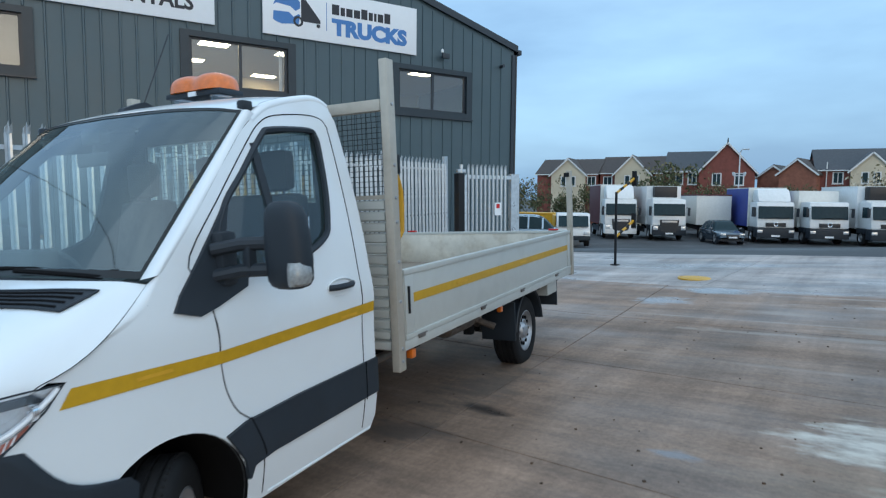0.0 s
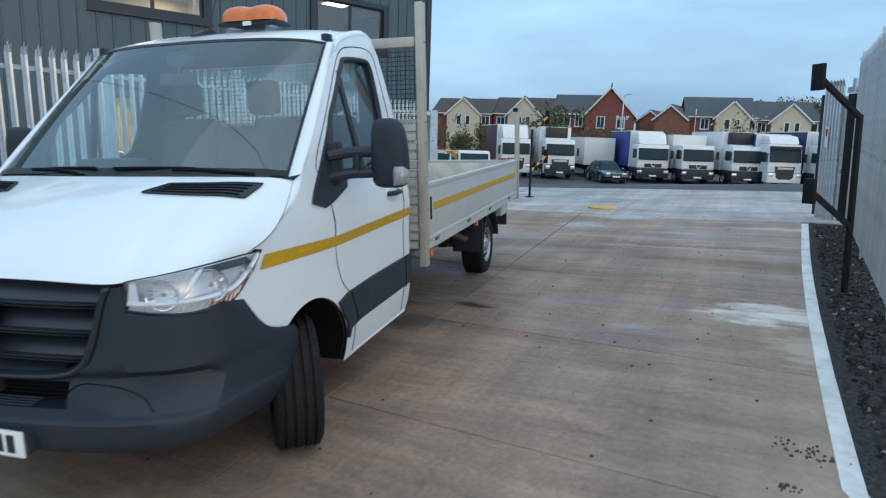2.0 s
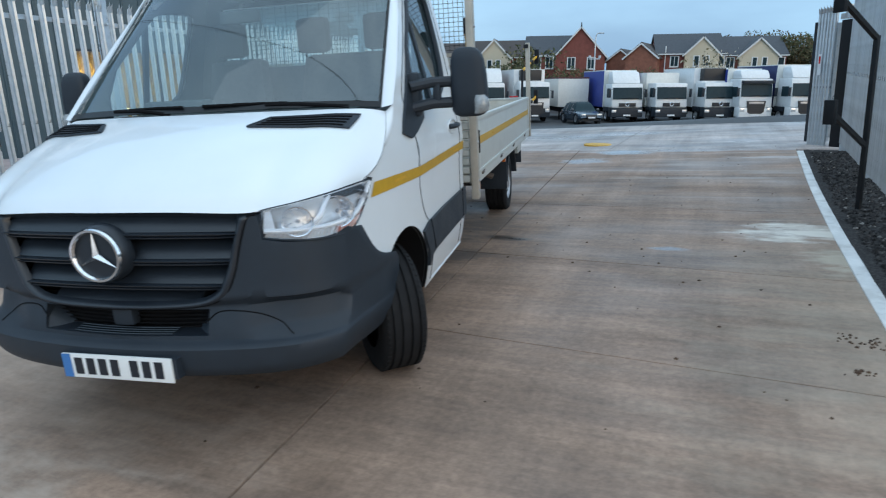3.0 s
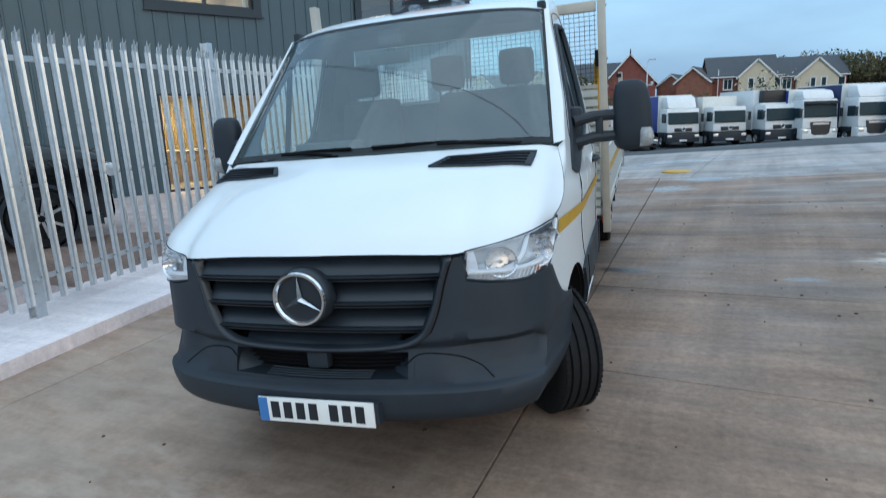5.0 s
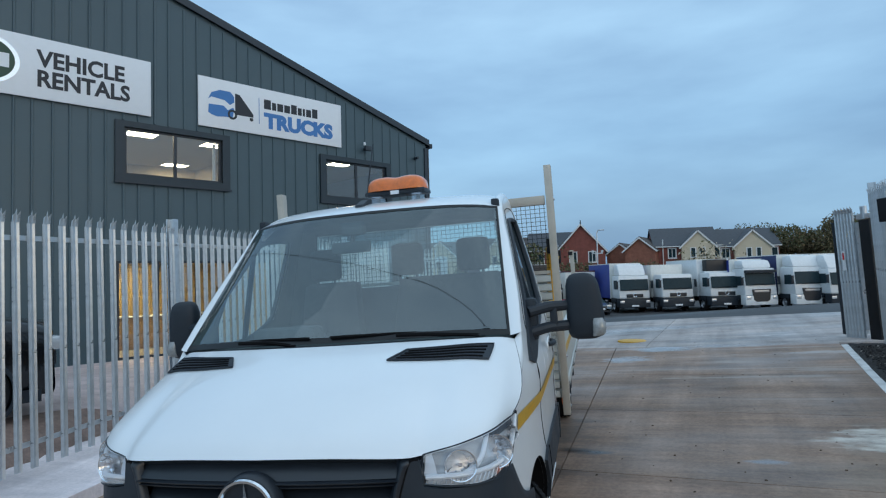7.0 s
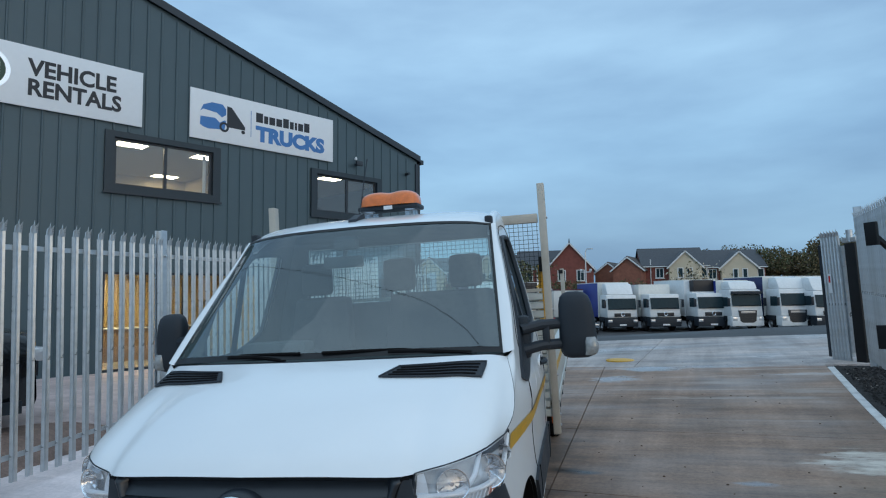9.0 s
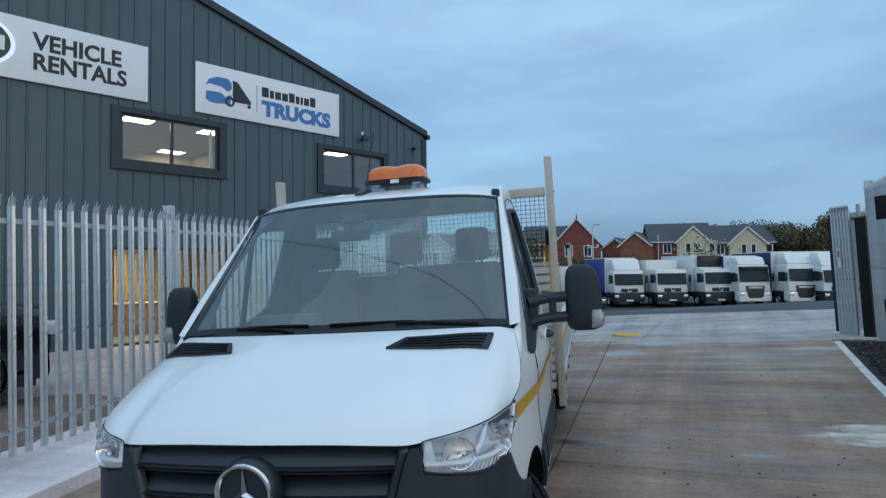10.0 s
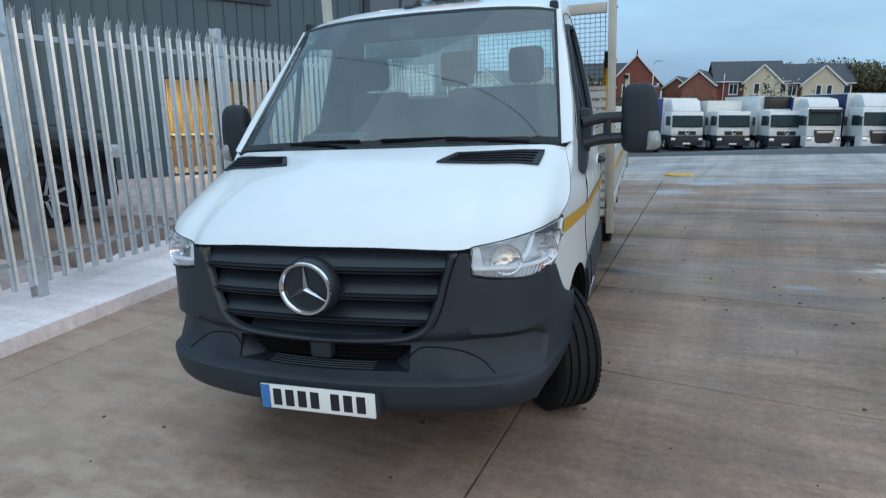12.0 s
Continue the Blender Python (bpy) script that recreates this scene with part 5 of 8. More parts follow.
for sg in (1, -1):
    def lens(u, v, sg=sg, d=0.0):
        p = curve_at(HL_B, u).lerp(curve_at(HL_T, u), v)
        n = Vector((0.5, -0.83, 0.25))
        return mirror_x(p + n * (0.022 * math.sin(math.pi * v) * math.sin(math.pi * min(1, u * 0.9 + 0.1)) - d), sg)

    hl = part("headlight", made((patch, lambda u, v, f=lens: f(0.02 + 0.96 * u, 0.03 + 0.94 * v, d=0.006 + 0.045 * math.sin(math.pi * v) ** 0.5), 20, 10)), HOUSING, truck, "clear headlight with chrome reflectors")
    glass = part("lens", made((patch, lens, 24, 10)), CLEAR, hl)
    glass.visible_shadow = False
    part("lens_rim", made((tube, [lens(i / 20, 0.0) for i in range(21)] + [lens(1 - i / 20, 1.0) for i in range(21)], 0.0035, 6, True)), BLACK_PLASTIC, hl)
    for u, v, r in ((0.30, 0.52, 0.060), (0.60, 0.56, 0.066), (0.83, 0.62, 0.036)):
        c = lens(u, v, d=0.058)
        look_out = Vector((sg * 0.35, -0.93, 0.05)).normalized()
        q = look_out.to_track_quat("Z", "Y").to_matrix().to_4x4()
        bm = bmesh.new()
        lathe(bm, [(0.012, -0.01), (r * 0.6, 0.0), (r * 0.9, 0.022), (r, 0.05), (r * 1.05, 0.052), (r * 1.0, 0.02)], 24, "Z")
        bmesh.ops.transform(bm, matrix=Matrix.Translation(c) @ q, verts=bm.verts)
        bowl = part("reflector", bm, REFLECTOR, hl)
        for k in range(9):
            ang = 2 * math.pi * k / 9
            f0, f1 = [Matrix.Translation(c) @ q @ Vector((rr * math.cos(ang), rr * math.sin(ang), hh)) for rr, hh in ((0.016, 0.0), (r * 0.97, 0.046))]
            part("reflector_facet", made((tube, [f0, f0.lerp(f1, 0.5) - look_out * 0.006, f1], 0.0025, 4)), CHROME, bowl)
        part("bulb_cap", made((tube, [c, c + look_out * 0.03], 0.010, 8)), REFLECTOR, bowl)
    blade = [(0.965, 0.90), (0.95, 0.66), (0.88, 0.44), (0.74, 0.32), (0.55, 0.27), (0.36, 0.26), (0.18, 0.25), (0.04, 0.24)]
    part("light_blade", made((tube, [curve_at([lens(u, v, d=0.012) for u, v in blade], i / 30) for i in range(31)], 0.011, 8)), SIGN_WHITE, hl)
    divide = [(0.50, 0.97), (0.475, 0.75), (0.455, 0.55), (0.41, 0.38), (0.33, 0.28)]
    part("light_divider", made((tube, [curve_at([lens(u, v, d=0.022) for u, v in divide], i / 16) for i in range(17)], 0.010, 8)), SIGN_WHITE, hl)
    part("inner_end", made((patch, lambda u, v, f=lens: f(0.03 + 0.10 * u * (1 - 0.6 * v), 0.27 + 0.68 * v, d=0.02), 3, 6)), SIGN_WHITE, hl)
    strip = part("ribbed_strip", made((patch, lambda u, v, f=lens: f(0.05 + 0.84 * u, 0.03 + 0.19 * v, d=0.010), 16, 3)), HOUSING, hl)
    part("side_indicator", made((patch, lambda u, v, f=lens: f(0.60 + 0.30 * u, 0.035 + 0.165 * v, d=0.004), 8, 3)), LENS_TINT, strip, "reddish indicator lens")
    for k in range(22):
        u0 = 0.07 + 0.036 * k
        part("strip_rib", made((tube, [lens(u0 - 0.01, 0.045, d=0.006), lens(u0, 0.21, d=0.006)], 0.0035, 5)), HOUSING, strip)

# bonnet vents
for sg in (1, -1):
    def vent(u, v, sg=sg):
        x = (0.375 + 0.075 * v) * (1 - u) + (0.815 + 0.018 * v) * u
        lo, hi = 0.0, 1.0
        for _ in range(24):
            mid = (lo + hi) / 2
            if bonnet_point(mid, 0.85).x < x:
                lo = mid
            else:
                hi = mid
        p = bonnet_point(lo, (0.715 + 0.140 * v) * (1 - u) + (0.685 + 0.205 * v) * u)
        return mirror_x(p + Vector((0, -0.003, 0.006)), sg)

    vt = part("bonnet_vent", made((patch, vent, 16, 6)), BLACK_PLASTIC, truck, "black slotted bonnet vent")
    rimline = [vent(i / 12, 0) for i in range(13)] + [vent(1, i / 4) for i in range(1, 4)] + [vent(1 - i / 12, 1) for i in range(13)] + [vent(0, 1 - i / 4) for i in range(1, 4)]
    part("vent_rim", made((tube, rimline, 0.006, 6, True)), BLACK_PLASTIC, vt)
    for k in range(4):
        v0 = 0.14 + 0.22 * k
        part("vent_slot", made((tube, [vent(0.06 + 0.88 * i / 10, v0) + Vector((0, 0, 0.001)) for i in range(11)], 0.0058, 6)), DEEP_BLACK, vt)

# wipers
for x0, x1 in ((-0.78, -0.10), (0.02, 0.80)):
    w = part("wiper", made((tube, [Vector((x, ws_point(abs(x) / 0.9, 0.025).y - 0.012, ws_point(abs(x) / 0.9, 0.025).z + 0.012)) for x in np.linspace(x0, x1, 9)], 0.009, 6)), DEEP_BLACK, truck, "black windscreen wiper")
    part("wiper_arm", made((tube, [(x0 + 0.60 if x0 < 0 else x1 - 0.05, 0.95 if x0 < 0 else 1.04, 1.475), ((x0 + x1) / 2 + 0.1, 0.945, 1.502), ((x0 + x1) / 2 - 0.05, 0.94, 1.505)], 0.011, 6)), DEEP_BLACK, w)

# ---- wheels ----
def wheel(c, steer, sg, name, label):
    hub = new(name)
    hub.parent, hub.matrix_basis = truck, Matrix.Translation(c) @ Matrix.Rotation(radians(steer), 4, "Z")
    tagged(hub, label=label)
    R, W = 0.345, 0.235
    o, i = sg * W / 2, -sg * W / 2
    prof = [(0.205, o), (0.222, o * 1.03), (0.275, o * 1.06), (0.315, o * 1.03), (0.336, o * 0.90), (R, o * 0.78)]
    prof += [q for t in (0.62, 0.22, -0.22, -0.62) for q in ((R + 0.001, o * (t + 0.07)), (R - 0.012, o * (t + 0.04)), (R - 0.012, o * (t - 0.04)), (R + 0.001, o * (t - 0.07)))]
    prof += [(R, i * 0.78), (0.336, i * 0.90), (0.315, i * 1.03), (0.275, i * 1.06), (0.222, i * 1.03), (0.205, i)]
    bm = bmesh.new()
    lathe(bm, prof, 48, "X")
    for k in range(64):   # shoulder sipes
        a = 2 * math.pi * k / 64
        for e in (o, i):
            p = Vector((e * 0.86, math.cos(a) * (R - 0.0035), math.sin(a) * (R - 0.0035)))
            beam(bm, p + Vector((e * 0.01, 0, 0)), p - Vector((e * 0.14, 0, 0)), 0.012, 0.010, (0, math.cos(a), math.sin(a)))
    part("tyre", bm, RUBBER, hub)
    bm = bmesh.new()
    f = sg * (W / 2 - 0.012)
    lathe(bm, [(0.206, f + sg * 0.010), (0.196, f + sg * 0.012), (0.188, f - sg * 0.02), (0.170, f - sg * 0.045), (0.150, f - sg * 0.03), (0.105, f - sg * 0.01), (0.085, f - sg * 0.02), (0.072, f + sg * 0.005), (0.05, f + sg * 0.018), (0.0, f + sg * 0.02)], 40, "X")
    rim = part("rim", bm, STEEL, hub)
    for k in range(12):
        a = 2 * math.pi * k / 12
        p = Vector((f - sg * 0.018, 0.135 * math.cos(a), 0.135 * math.sin(a)))
        part("rim_hole", made((lathe, [(0.0, 0.012 * sg), (0.019, 0.010 * sg), (0.021, -0.01 * sg)], 12, "X", p)), DEEP_BLACK, rim)
    for k in range(6):
        a = 2 * math.pi * (k + 0.5) / 6
        p = Vector((f + sg * 0.004, 0.068 * math.cos(a), 0.068 * math.sin(a)))
        part("wheel_nut", made((lathe, [(0.0, 0.016 * sg), (0.011, 0.014 * sg), (0.013, 0.0)], 6, "X", p)), STEEL, rim)
    return hub


for sg in (1, -1):
    wheel((sg * 0.86, 1.12, 0.345), 35, sg, "front_wheel", "front wheel with black tyre, steered outwards")
    wheel((sg * 0.79, 5.62, 0.345), 0, sg, "rear_wheel", "rear wheel with black tyre and steel rim")
part("front_axle", made((tube, [(-0.8, 1.14, 0.33), (0.8, 1.14, 0.33)], 0.05, 8)), DEEP_BLACK, truck)
part("rear_axle", made((tube, [(-0.8, 5.69, 0.35), (0.8, 5.69, 0.35)], 0.06, 10), (lathe, [(0.0, -0.17), (0.08, -0.15), (0.15, -0.06), (0.16, 0.0), (0.15, 0.06), (0.08, 0.15), (0.0, 0.17)], 16, "Y", (0.05, 5.69, 0.36))), RUSTED, truck, "rusty rear axle")
# Plain black blocks fill the bay, its shade put into their colour.
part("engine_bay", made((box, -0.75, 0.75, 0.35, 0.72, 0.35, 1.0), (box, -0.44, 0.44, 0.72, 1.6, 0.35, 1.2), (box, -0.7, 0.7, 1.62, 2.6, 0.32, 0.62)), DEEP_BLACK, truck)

# ---- cab interior ----
part("cab_floor", made((box, -0.92, 0.92, 1.60, 2.60, 0.62, 0.72)), INTERIOR, truck)
bm = bmesh.new()
prism(bm, [(1.03, 1.30), (1.05, 1.43), (1.30, 1.465), (1.52, 1.44), (1.62, 1.34), (1.60, 1.12), (1.50, 1.0), (1.20, 1.0)], -0.72, 0.72, lambda u, v, w: (w, u, v))
part("dashboard", bm, INTERIOR, truck)
for sg in (1, -1):
    part("dash_end", made((box, sg * 0.722, sg * 0.89, 1.22, 1.60, 1.0, 1.44, 0.02)), INTERIOR, truck)
part("dash_binnacle", made((box, -0.66, -0.26, 1.42, 1.58, 1.42, 1.54, 0.03)), INTERIOR, truck)
ring = [Vector((-0.46 + 0.185 * math.cos(a), 1.74 - 0.09 * math.sin(a), 1.36 + 0.165 * math.sin(a))) for a in (2 * math.pi * i / 32 for i in range(32))]
sw = part("steering_wheel", made((tube, ring, 0.015, 8, True)), INTERIOR, truck)
part("steering_hub", made((box, -0.55, -0.37, 1.70, 1.76, 1.30, 1.41, 0.02), (tube, [(-0.46, 1.72, 1.36), (-0.46, 1.5, 1.25)], 0.03, 8)), INTERIOR, sw)


def seat(x, w, heads, label):
    s = part("seat", made((box, x - w / 2, x + w / 2, 1.78, 2.28, 0.86, 1.08, 0.05)), FABRIC, truck, label)
    bm = bmesh.new()
    for v in box(bm, x - w / 2, x + w / 2, 2.22, 2.36, 0.98, 1.80, 0.06):
        pass
    for v in bm.verts:
        v.co.y += 0.16 * (v.co.z - 0.98)
        v.co.x = x + (v.co.x - x) * (1 - 0.22 * smooth_step(1.35, 1.80, v.co.z))
    part("seat_back", bm, FABRIC, s)
    for h in heads:
        hr = part("head_restraint", made((box, h - 0.115, h + 0.115, 2.38, 2.48, 1.815, 2.06, 0.05)), FABRIC, s)
        for d in (-0.06, 0.06):
            part("restraint_stalk", made((tube, [(h + d, 2.41, 1.60), (h + d, 2.42, 1.84)], 0.007, 6)), BLACK_PLASTIC, hr)


seat(-0.50, 0.52, (-0.55,), "dark driver seat with head restraint")
seat(0.36, 0.92, (0.06, 0.525), "dark double passenger seat with two head restraints")
part("cabin_mirror", made((box, -0.23, 0.02, 1.70, 1.73, 1.985, 2.06, 0.012)), INTERIOR, truck)
part("mirror_stem", made((tube, [(-0.1, 1.72, 2.05), (-0.09, 1.72, 2.11), (-0.08, 1.73, 2.17)], 0.014, 6), (box, -0.16, -0.01, 1.68, 1.76, 2.10, 2.19, 0.025)), INTERIOR, truck)
part("headlining", made((patch, two_sided(lambda u, v: roof_point(u * 0.97, 0.03 + 0.95 * v) + Vector((0, 0, -0.035))), 20, 8)), INTERIOR, truck)
crack = [mirror_x(ws_point(abs(x) / (0.895 - 0.11 * v), v), 1 if x > 0 else -1) + Vector((0, -0.004, 0.003)) for x, v in ((-0.61, 0.695), (-0.50, 0.703), (-0.40, 0.688), (-0.20, 0.625), (-0.01, 0.537), (0.16, 0.43), (0.31, 0.34), (0.43, 0.25), (0.55, 0.15), (0.65, 0.05))]
part("screen_crack", made((tube, [curve_at(crack, t / 45) for t in range(46)], 0.0010, 4)), DEEP_BLACK, ws, "long thin crack across the glass")

# ---- roof fittings ----
beacon = part("beacon_bar", made((box, -0.19, 0.24, 2.33, 2.54, 2.425, 2.458, 0.010)), BLACK_PLASTIC, truck, "amber beacon bar on the cab roof")
rings = []
for i in range(33):
    t = -1 + i / 16
    full = max(0.0, 1 - abs(t) ** 5)
    waist = 1 - 0.10 * math.exp(-((t - 0.02) / 0.22) ** 2)
    hgt, dep = 0.108 * full ** 0.42 * waist + 0.004, 0.122 * full ** 0.40 * (1 - 0.10 * math.exp(-(t / 0.25) ** 2)) + 0.004
    rings.append([(0.028 + 0.214 * t, 2.435 + dep * math.copysign(abs(math.cos(a)) ** 0.75, math.cos(a)), 2.458 + hgt * math.sin(a) ** 0.62) for a in (math.pi * j / 14 for j in range(15))])
bm = bmesh.new()
loft(bm, rings)
part("beacon_lens", bm, AMBER, beacon, "domed amber lens", angle=60)
part("beacon_plate", made((box, 0.0, 0.06, 2.322, 2.332, 2.425, 2.452)), SIGN_WHITE, beacon)
for x in (-0.12, 0.17):
    part("beacon_foot", made((box, x - 0.03, x + 0.03, 2.36, 2.50, 2.33, 2.424)), CLEAR, beacon)
bm = bmesh.new()
prism(bm, [(1.90, 2.29), (2.13, 2.31), (2.12, 2.355), (2.07, 2.372), (2.04, 2.366), (1.92, 2.322)], -0.128, -0.078, lambda u, v, w: (w, u, v))
aerial = part("aerial", bm, BLACK_PLASTIC, truck, "black whip aerial on the roof")
part("aerial_whip", made((tube, [(-0.10, 2.075, 2.365), (-0.097, 2.18, 2.58), (-0.09, 2.29, 2.81)], 0.004, 5)), BLACK_PLASTIC, aerial)
for sg in (1, -1):
    part("roof_marker_lamp", made((box, sg * 0.745, sg * 0.79, 1.875, 1.945, 2.215, 2.268, 0.012)), BLACK_PLASTIC, truck)

# ---- load bed ----
bed = new("load_bed")
bed.parent = truck
tagged(bed, label="grey alloy dropside load bed with ply floor")
part("bed_floor", made((box, -1.02, 1.02, 2.92, 7.02, 0.86, 0.89)), PLY, bed)
for sg in (1, -1):
    sb = part("side_board", made((box, sg * 1.022, sg * 1.05, 2.935, 7.06, 0.845, 1.285, 0.004)), ALLOY, bed, "ribbed alloy side board with yellow tape")
    for z0, z1 in ((1.255, 1.29), (0.835, 0.868)):
        part("board_edge", made((box, sg * 1.018, sg * 1.062, 2.93, 7.07, z0, z1, 0.004)), ALLOY, sb)
    part("board_tape", made((box, sg * 1.0505, sg * 1.0545, 2.99, 7.05, 1.065, 1.125)), YELLOW_TAPE, sb, "yellow reflective tape")
    for y in (3.75, 5.2, 6.2):
        part("tape_mark", made((box, sg * 1.0548, sg * 1.0568, y, y + 0.2, 1.088, 1.102)), YELLOW_STEEL, sb)
    for y0 in (2.94, 6.945):
        part("board_end", made((box, sg * 1.0505, sg * 1.0565, y0, y0 + 0.115, 0.87, 1.252, 0.002)), ALLOY, sb)
    part("board_catch", made((box, sg * 1.05, sg * 1.068, 2.975, 2.992, 1.0, 1.18, 0.004)), BLACK_STEEL, sb)
    for y in (3.1, 4.2, 5.2, 6.4):
        part("hinge", made((box, sg * 1.05, sg * 1.066, y, y + 0.09, 0.812, 0.836, 0.005), (tube, [(sg * 1.062, y - 0.02, 0.838), (sg * 1.062, y + 0.11, 0.838)], 0.006, 6)), RUSTED, sb)
    part("bed_rail", made((box, sg * 0.98, sg * 1.055, 2.92, 7.08, 0.765, 0.832, 0.006)), ALLOY, bed)
    fp = part("front_post", made((box, sg * 1.02, sg * 1.075, 2.80, 2.885, 0.655, 2.59, 0.006)), ALLOY_WARM, bed, "upright headboard post")
    for z in (0.72, 0.80, 1.1, 1.35, 1.6, 1.75, 1.95, 2.32):
        part("bolt", made((lathe, [(0.0, 0.010 * sg), (0.010, 0.008 * sg), (0.012, 0.0)], 8, "X", (sg * 1.075, 2.842, z))), STEEL, fp)
    part("post_latch", made((box, sg * 0.99, sg * 1.06, 2.887, 2.95, 1.90, 2.02, 0.008)), BLACK_STEEL, fp)
    rp = part("rear_post", made((box, sg * 1.02, sg * 1.075, 7.072, 7.15, 0.75, 2.0, 0.006)), ALLOY_WARM, bed, "upright rear post")
    part("rope_hook", made((box, sg * 1.0, sg * 1.06, 7.055, 7.07, 1.93, 1.98)), BLACK_STEEL, rp)
    # mudguard and flap
    bm = bmesh.new()
    pts = arc(5.695, 0.345, 0.43, 8, 172, 16)
    inner = [(5.695 + (y - 5.695) * 0.965, 0.345 + (z - 0.345) * 0.965) for y, z in pts]
    prism(bm, pts + inner[::-1], sg * 0.64, sg * 0.975, lambda u, v, w: (w, u, v))
    mg = part("mudguard", bm, BLACK_PLASTIC, bed, "black plastic mudguard")
    part("guard_lip", made((tube, [(sg * 0.977, y, z) for y, z in pts], 0.009, 6)), GRILLE_BLACK, mg)
    part("mud_flap", made((box, sg * 0.66, sg * 0.975, 5.25, 5.275, 0.32, 0.70, 0.006)), BLACK_PLASTIC, mg)
    for k in range(4):
        part("spring_leaf", made((tube, [(sg * 0.60, 5.69 + (0.62 - 0.13 * k) * t, 0.40 - 0.018 * k + 0.10 * t * t) for t in (-1, -0.6, -0.2, 0.2, 0.6, 1)], 0.011, 6)), RUSTED, bed)
    part("spring_hanger", made((box, sg * 0.56, sg * 0.64, 5.04, 5.12, 0.40, 0.60, 0.01)), BLACK_STEEL, bed)
    part("damper", made((tube, [(sg * 0.52, 5.50, 0.36), (sg * 0.50, 5.18, 0.68)], 0.028, 10)), BLACK_STEEL, bed)
    part("marker_lamp", made((box, sg * 1.0, sg * 1.045, 3.02, 3.08, 0.69, 0.75, 0.01)), AMBER, bed)
    part("marker_lamp", made((box, sg * 0.99, sg * 1.03, 4.72, 4.78, 0.70, 0.75, 0.01)), AMBER, bed)
    part("chassis_rail", made((box, sg * 0.38, sg * 0.45, 2.5, 7.0, 0.50, 0.72)), DEEP_BLACK, bed)
part("tail_board", made((box, -1.02, 1.02, 7.062, 7.09, 0.845, 1.285, 0.004)), SCUFFED, bed, "alloy tail board, scuffed inside")
part("board_edge", made((box, -1.02, 1.02, 7.055, 7.098, 1.258, 1.29, 0.004)), ALLOY, bed)
for x in (-0.9, 0.82):
    part("tail_reflector", made((box, x, x + 0.1, 7.05, 7.1, 1.292, 1.312, 0.004)), RED_LENS, bed)
part("tail_box", made((box, 0.62, 0.98, 6.35, 6.72, 0.60, 0.76, 0.01)), ALLOY, bed, "grey box under the bed's rear")
part("rear_flap", made((box, 0.60, 0.98, 6.70, 6.73, 0.44, 0.74, 0.004)), BLACK_PLASTIC, bed, "black rubber flap")
part("cross_members", made(*[(box, -0.98, 0.98, y, y + 0.06, 0.72, 0.80) for y in (3.2, 3.9, 4.6, 5.3, 6.0, 6.7)]), DEEP_BLACK, bed)
for y, z in ((4.05, 0.62),):
    part("air_tank", made((lathe, [(0.0, -0.22), (0.06, -0.20), (0.075, -0.15), (0.075, 0.15), (0.06, 0.20), (0.0, 0.22)], 14, "Y", (0.55, y, z))), BLACK_STEEL, bed)
part("exhaust_box", made((lathe, [(0.0, -0.30), (0.05, -0.30), (0.085, -0.26), (0.09, -0.2), (0.09, 0.2), (0.085, 0.26), (0.05, 0.30), (0.0, 0.30)], 16, "Y", (0.66, 4.62, 0.60)), (tube, [(0.66, 3.2, 0.60), (0.66, 4.35, 0.60)], 0.032, 10), (tube, [(0.66, 4.9, 0.60), (0.72, 5.0, 0.56), (0.86, 5.04, 0.50)], 0.032, 10)), RUSTED, bed, "dull steel exhaust under the bed")
part("brake_line", made((tube, [(0.50, 4.0, 0.66), (0.62, 4.8, 0.62), (0.66, 5.1, 0.52), (0.62, 5.4, 0.44)], 0.010, 6)), BLACK_STEEL, bed)
# headboard: corrugated lower panel, mesh above, top bar
hb = new("headboard")
hb.parent = bed
z = 0.78
while z < 1.70:
    bm = bmesh.new()
    prism(bm, [(2.83, z + 0.004), (2.812, z + 0.014), (2.812, z + 0.056), (2.83, z + 0.066), (2.852, z + 0.066), (2.852, z + 0.004)], -1.008, 1.008, lambda u, v, w: (w, u, v))
    part("headboard_plank", bm, ALLOY, hb)
    z += 0.0685
part("top_bar", made((box, -1.008, 1.008, 2.815, 2.87, 2.285, 2.355, 0.005)), ALLOY_WARM, hb)
part("mesh_rail", made((box, -1.008, 1.008, 2.82, 2.86, z + 0.004, z + 0.03)), ALLOY_WARM, hb)
bm = bmesh.new()
for i in range(61):
    x = -1.0 + i * 0.0333
    beam(bm, (x, 2.842, z + 0.03), (x, 2.842, 2.285), 0.0028, 0.0028, (0, 1, 0))
for i in range(19):
    zz = z + 0.05 + i * 0.0333
    if zz < 2.28:
        beam(bm, (-1.008, 2.847, zz), (1.008, 2.847, zz), 0.0032, 0.0032)
part("wire_mesh", bm, BLACK_STEEL, hb, "black welded wire mesh")
part("load_strap", made((tube, [(1.0, 2.94, 1.95), (0.995, 3.02, 1.86), (0.99, 3.06, 1.79), (0.985, 3.07, 1.66), (0.985, 3.06, 1.53), (0.98, 3.02, 1.49)], 0.020, 8)), YELLOW_STEEL, bed, "yellow load strap hung on the post")


# body widened rearwards and shortened, wheels shifted, to fit the camera's view
def settle(ob):
    for child in ob.children:
        if child.name.startswith("front_wheel"):
            child.location.y *= 0.934
            child.location.x *= 1.03
            continue
        if child.name.startswith("rear_wheel"):
            child.location = (child.location.x * 1.17, child.location.y * 0.934 + 0.07, child.location.z - 0.01)
            continue
        if child.type == "MESH":
            for v in child.data.vertices:
                v.co.x += max(-1, min(1, v.co.x)) * (0.046 + 0.0115 * max(0, v.co.y))
                v.co.y *= 0.934
                v.co.z *= 0.987
        settle(child)


settle(truck)


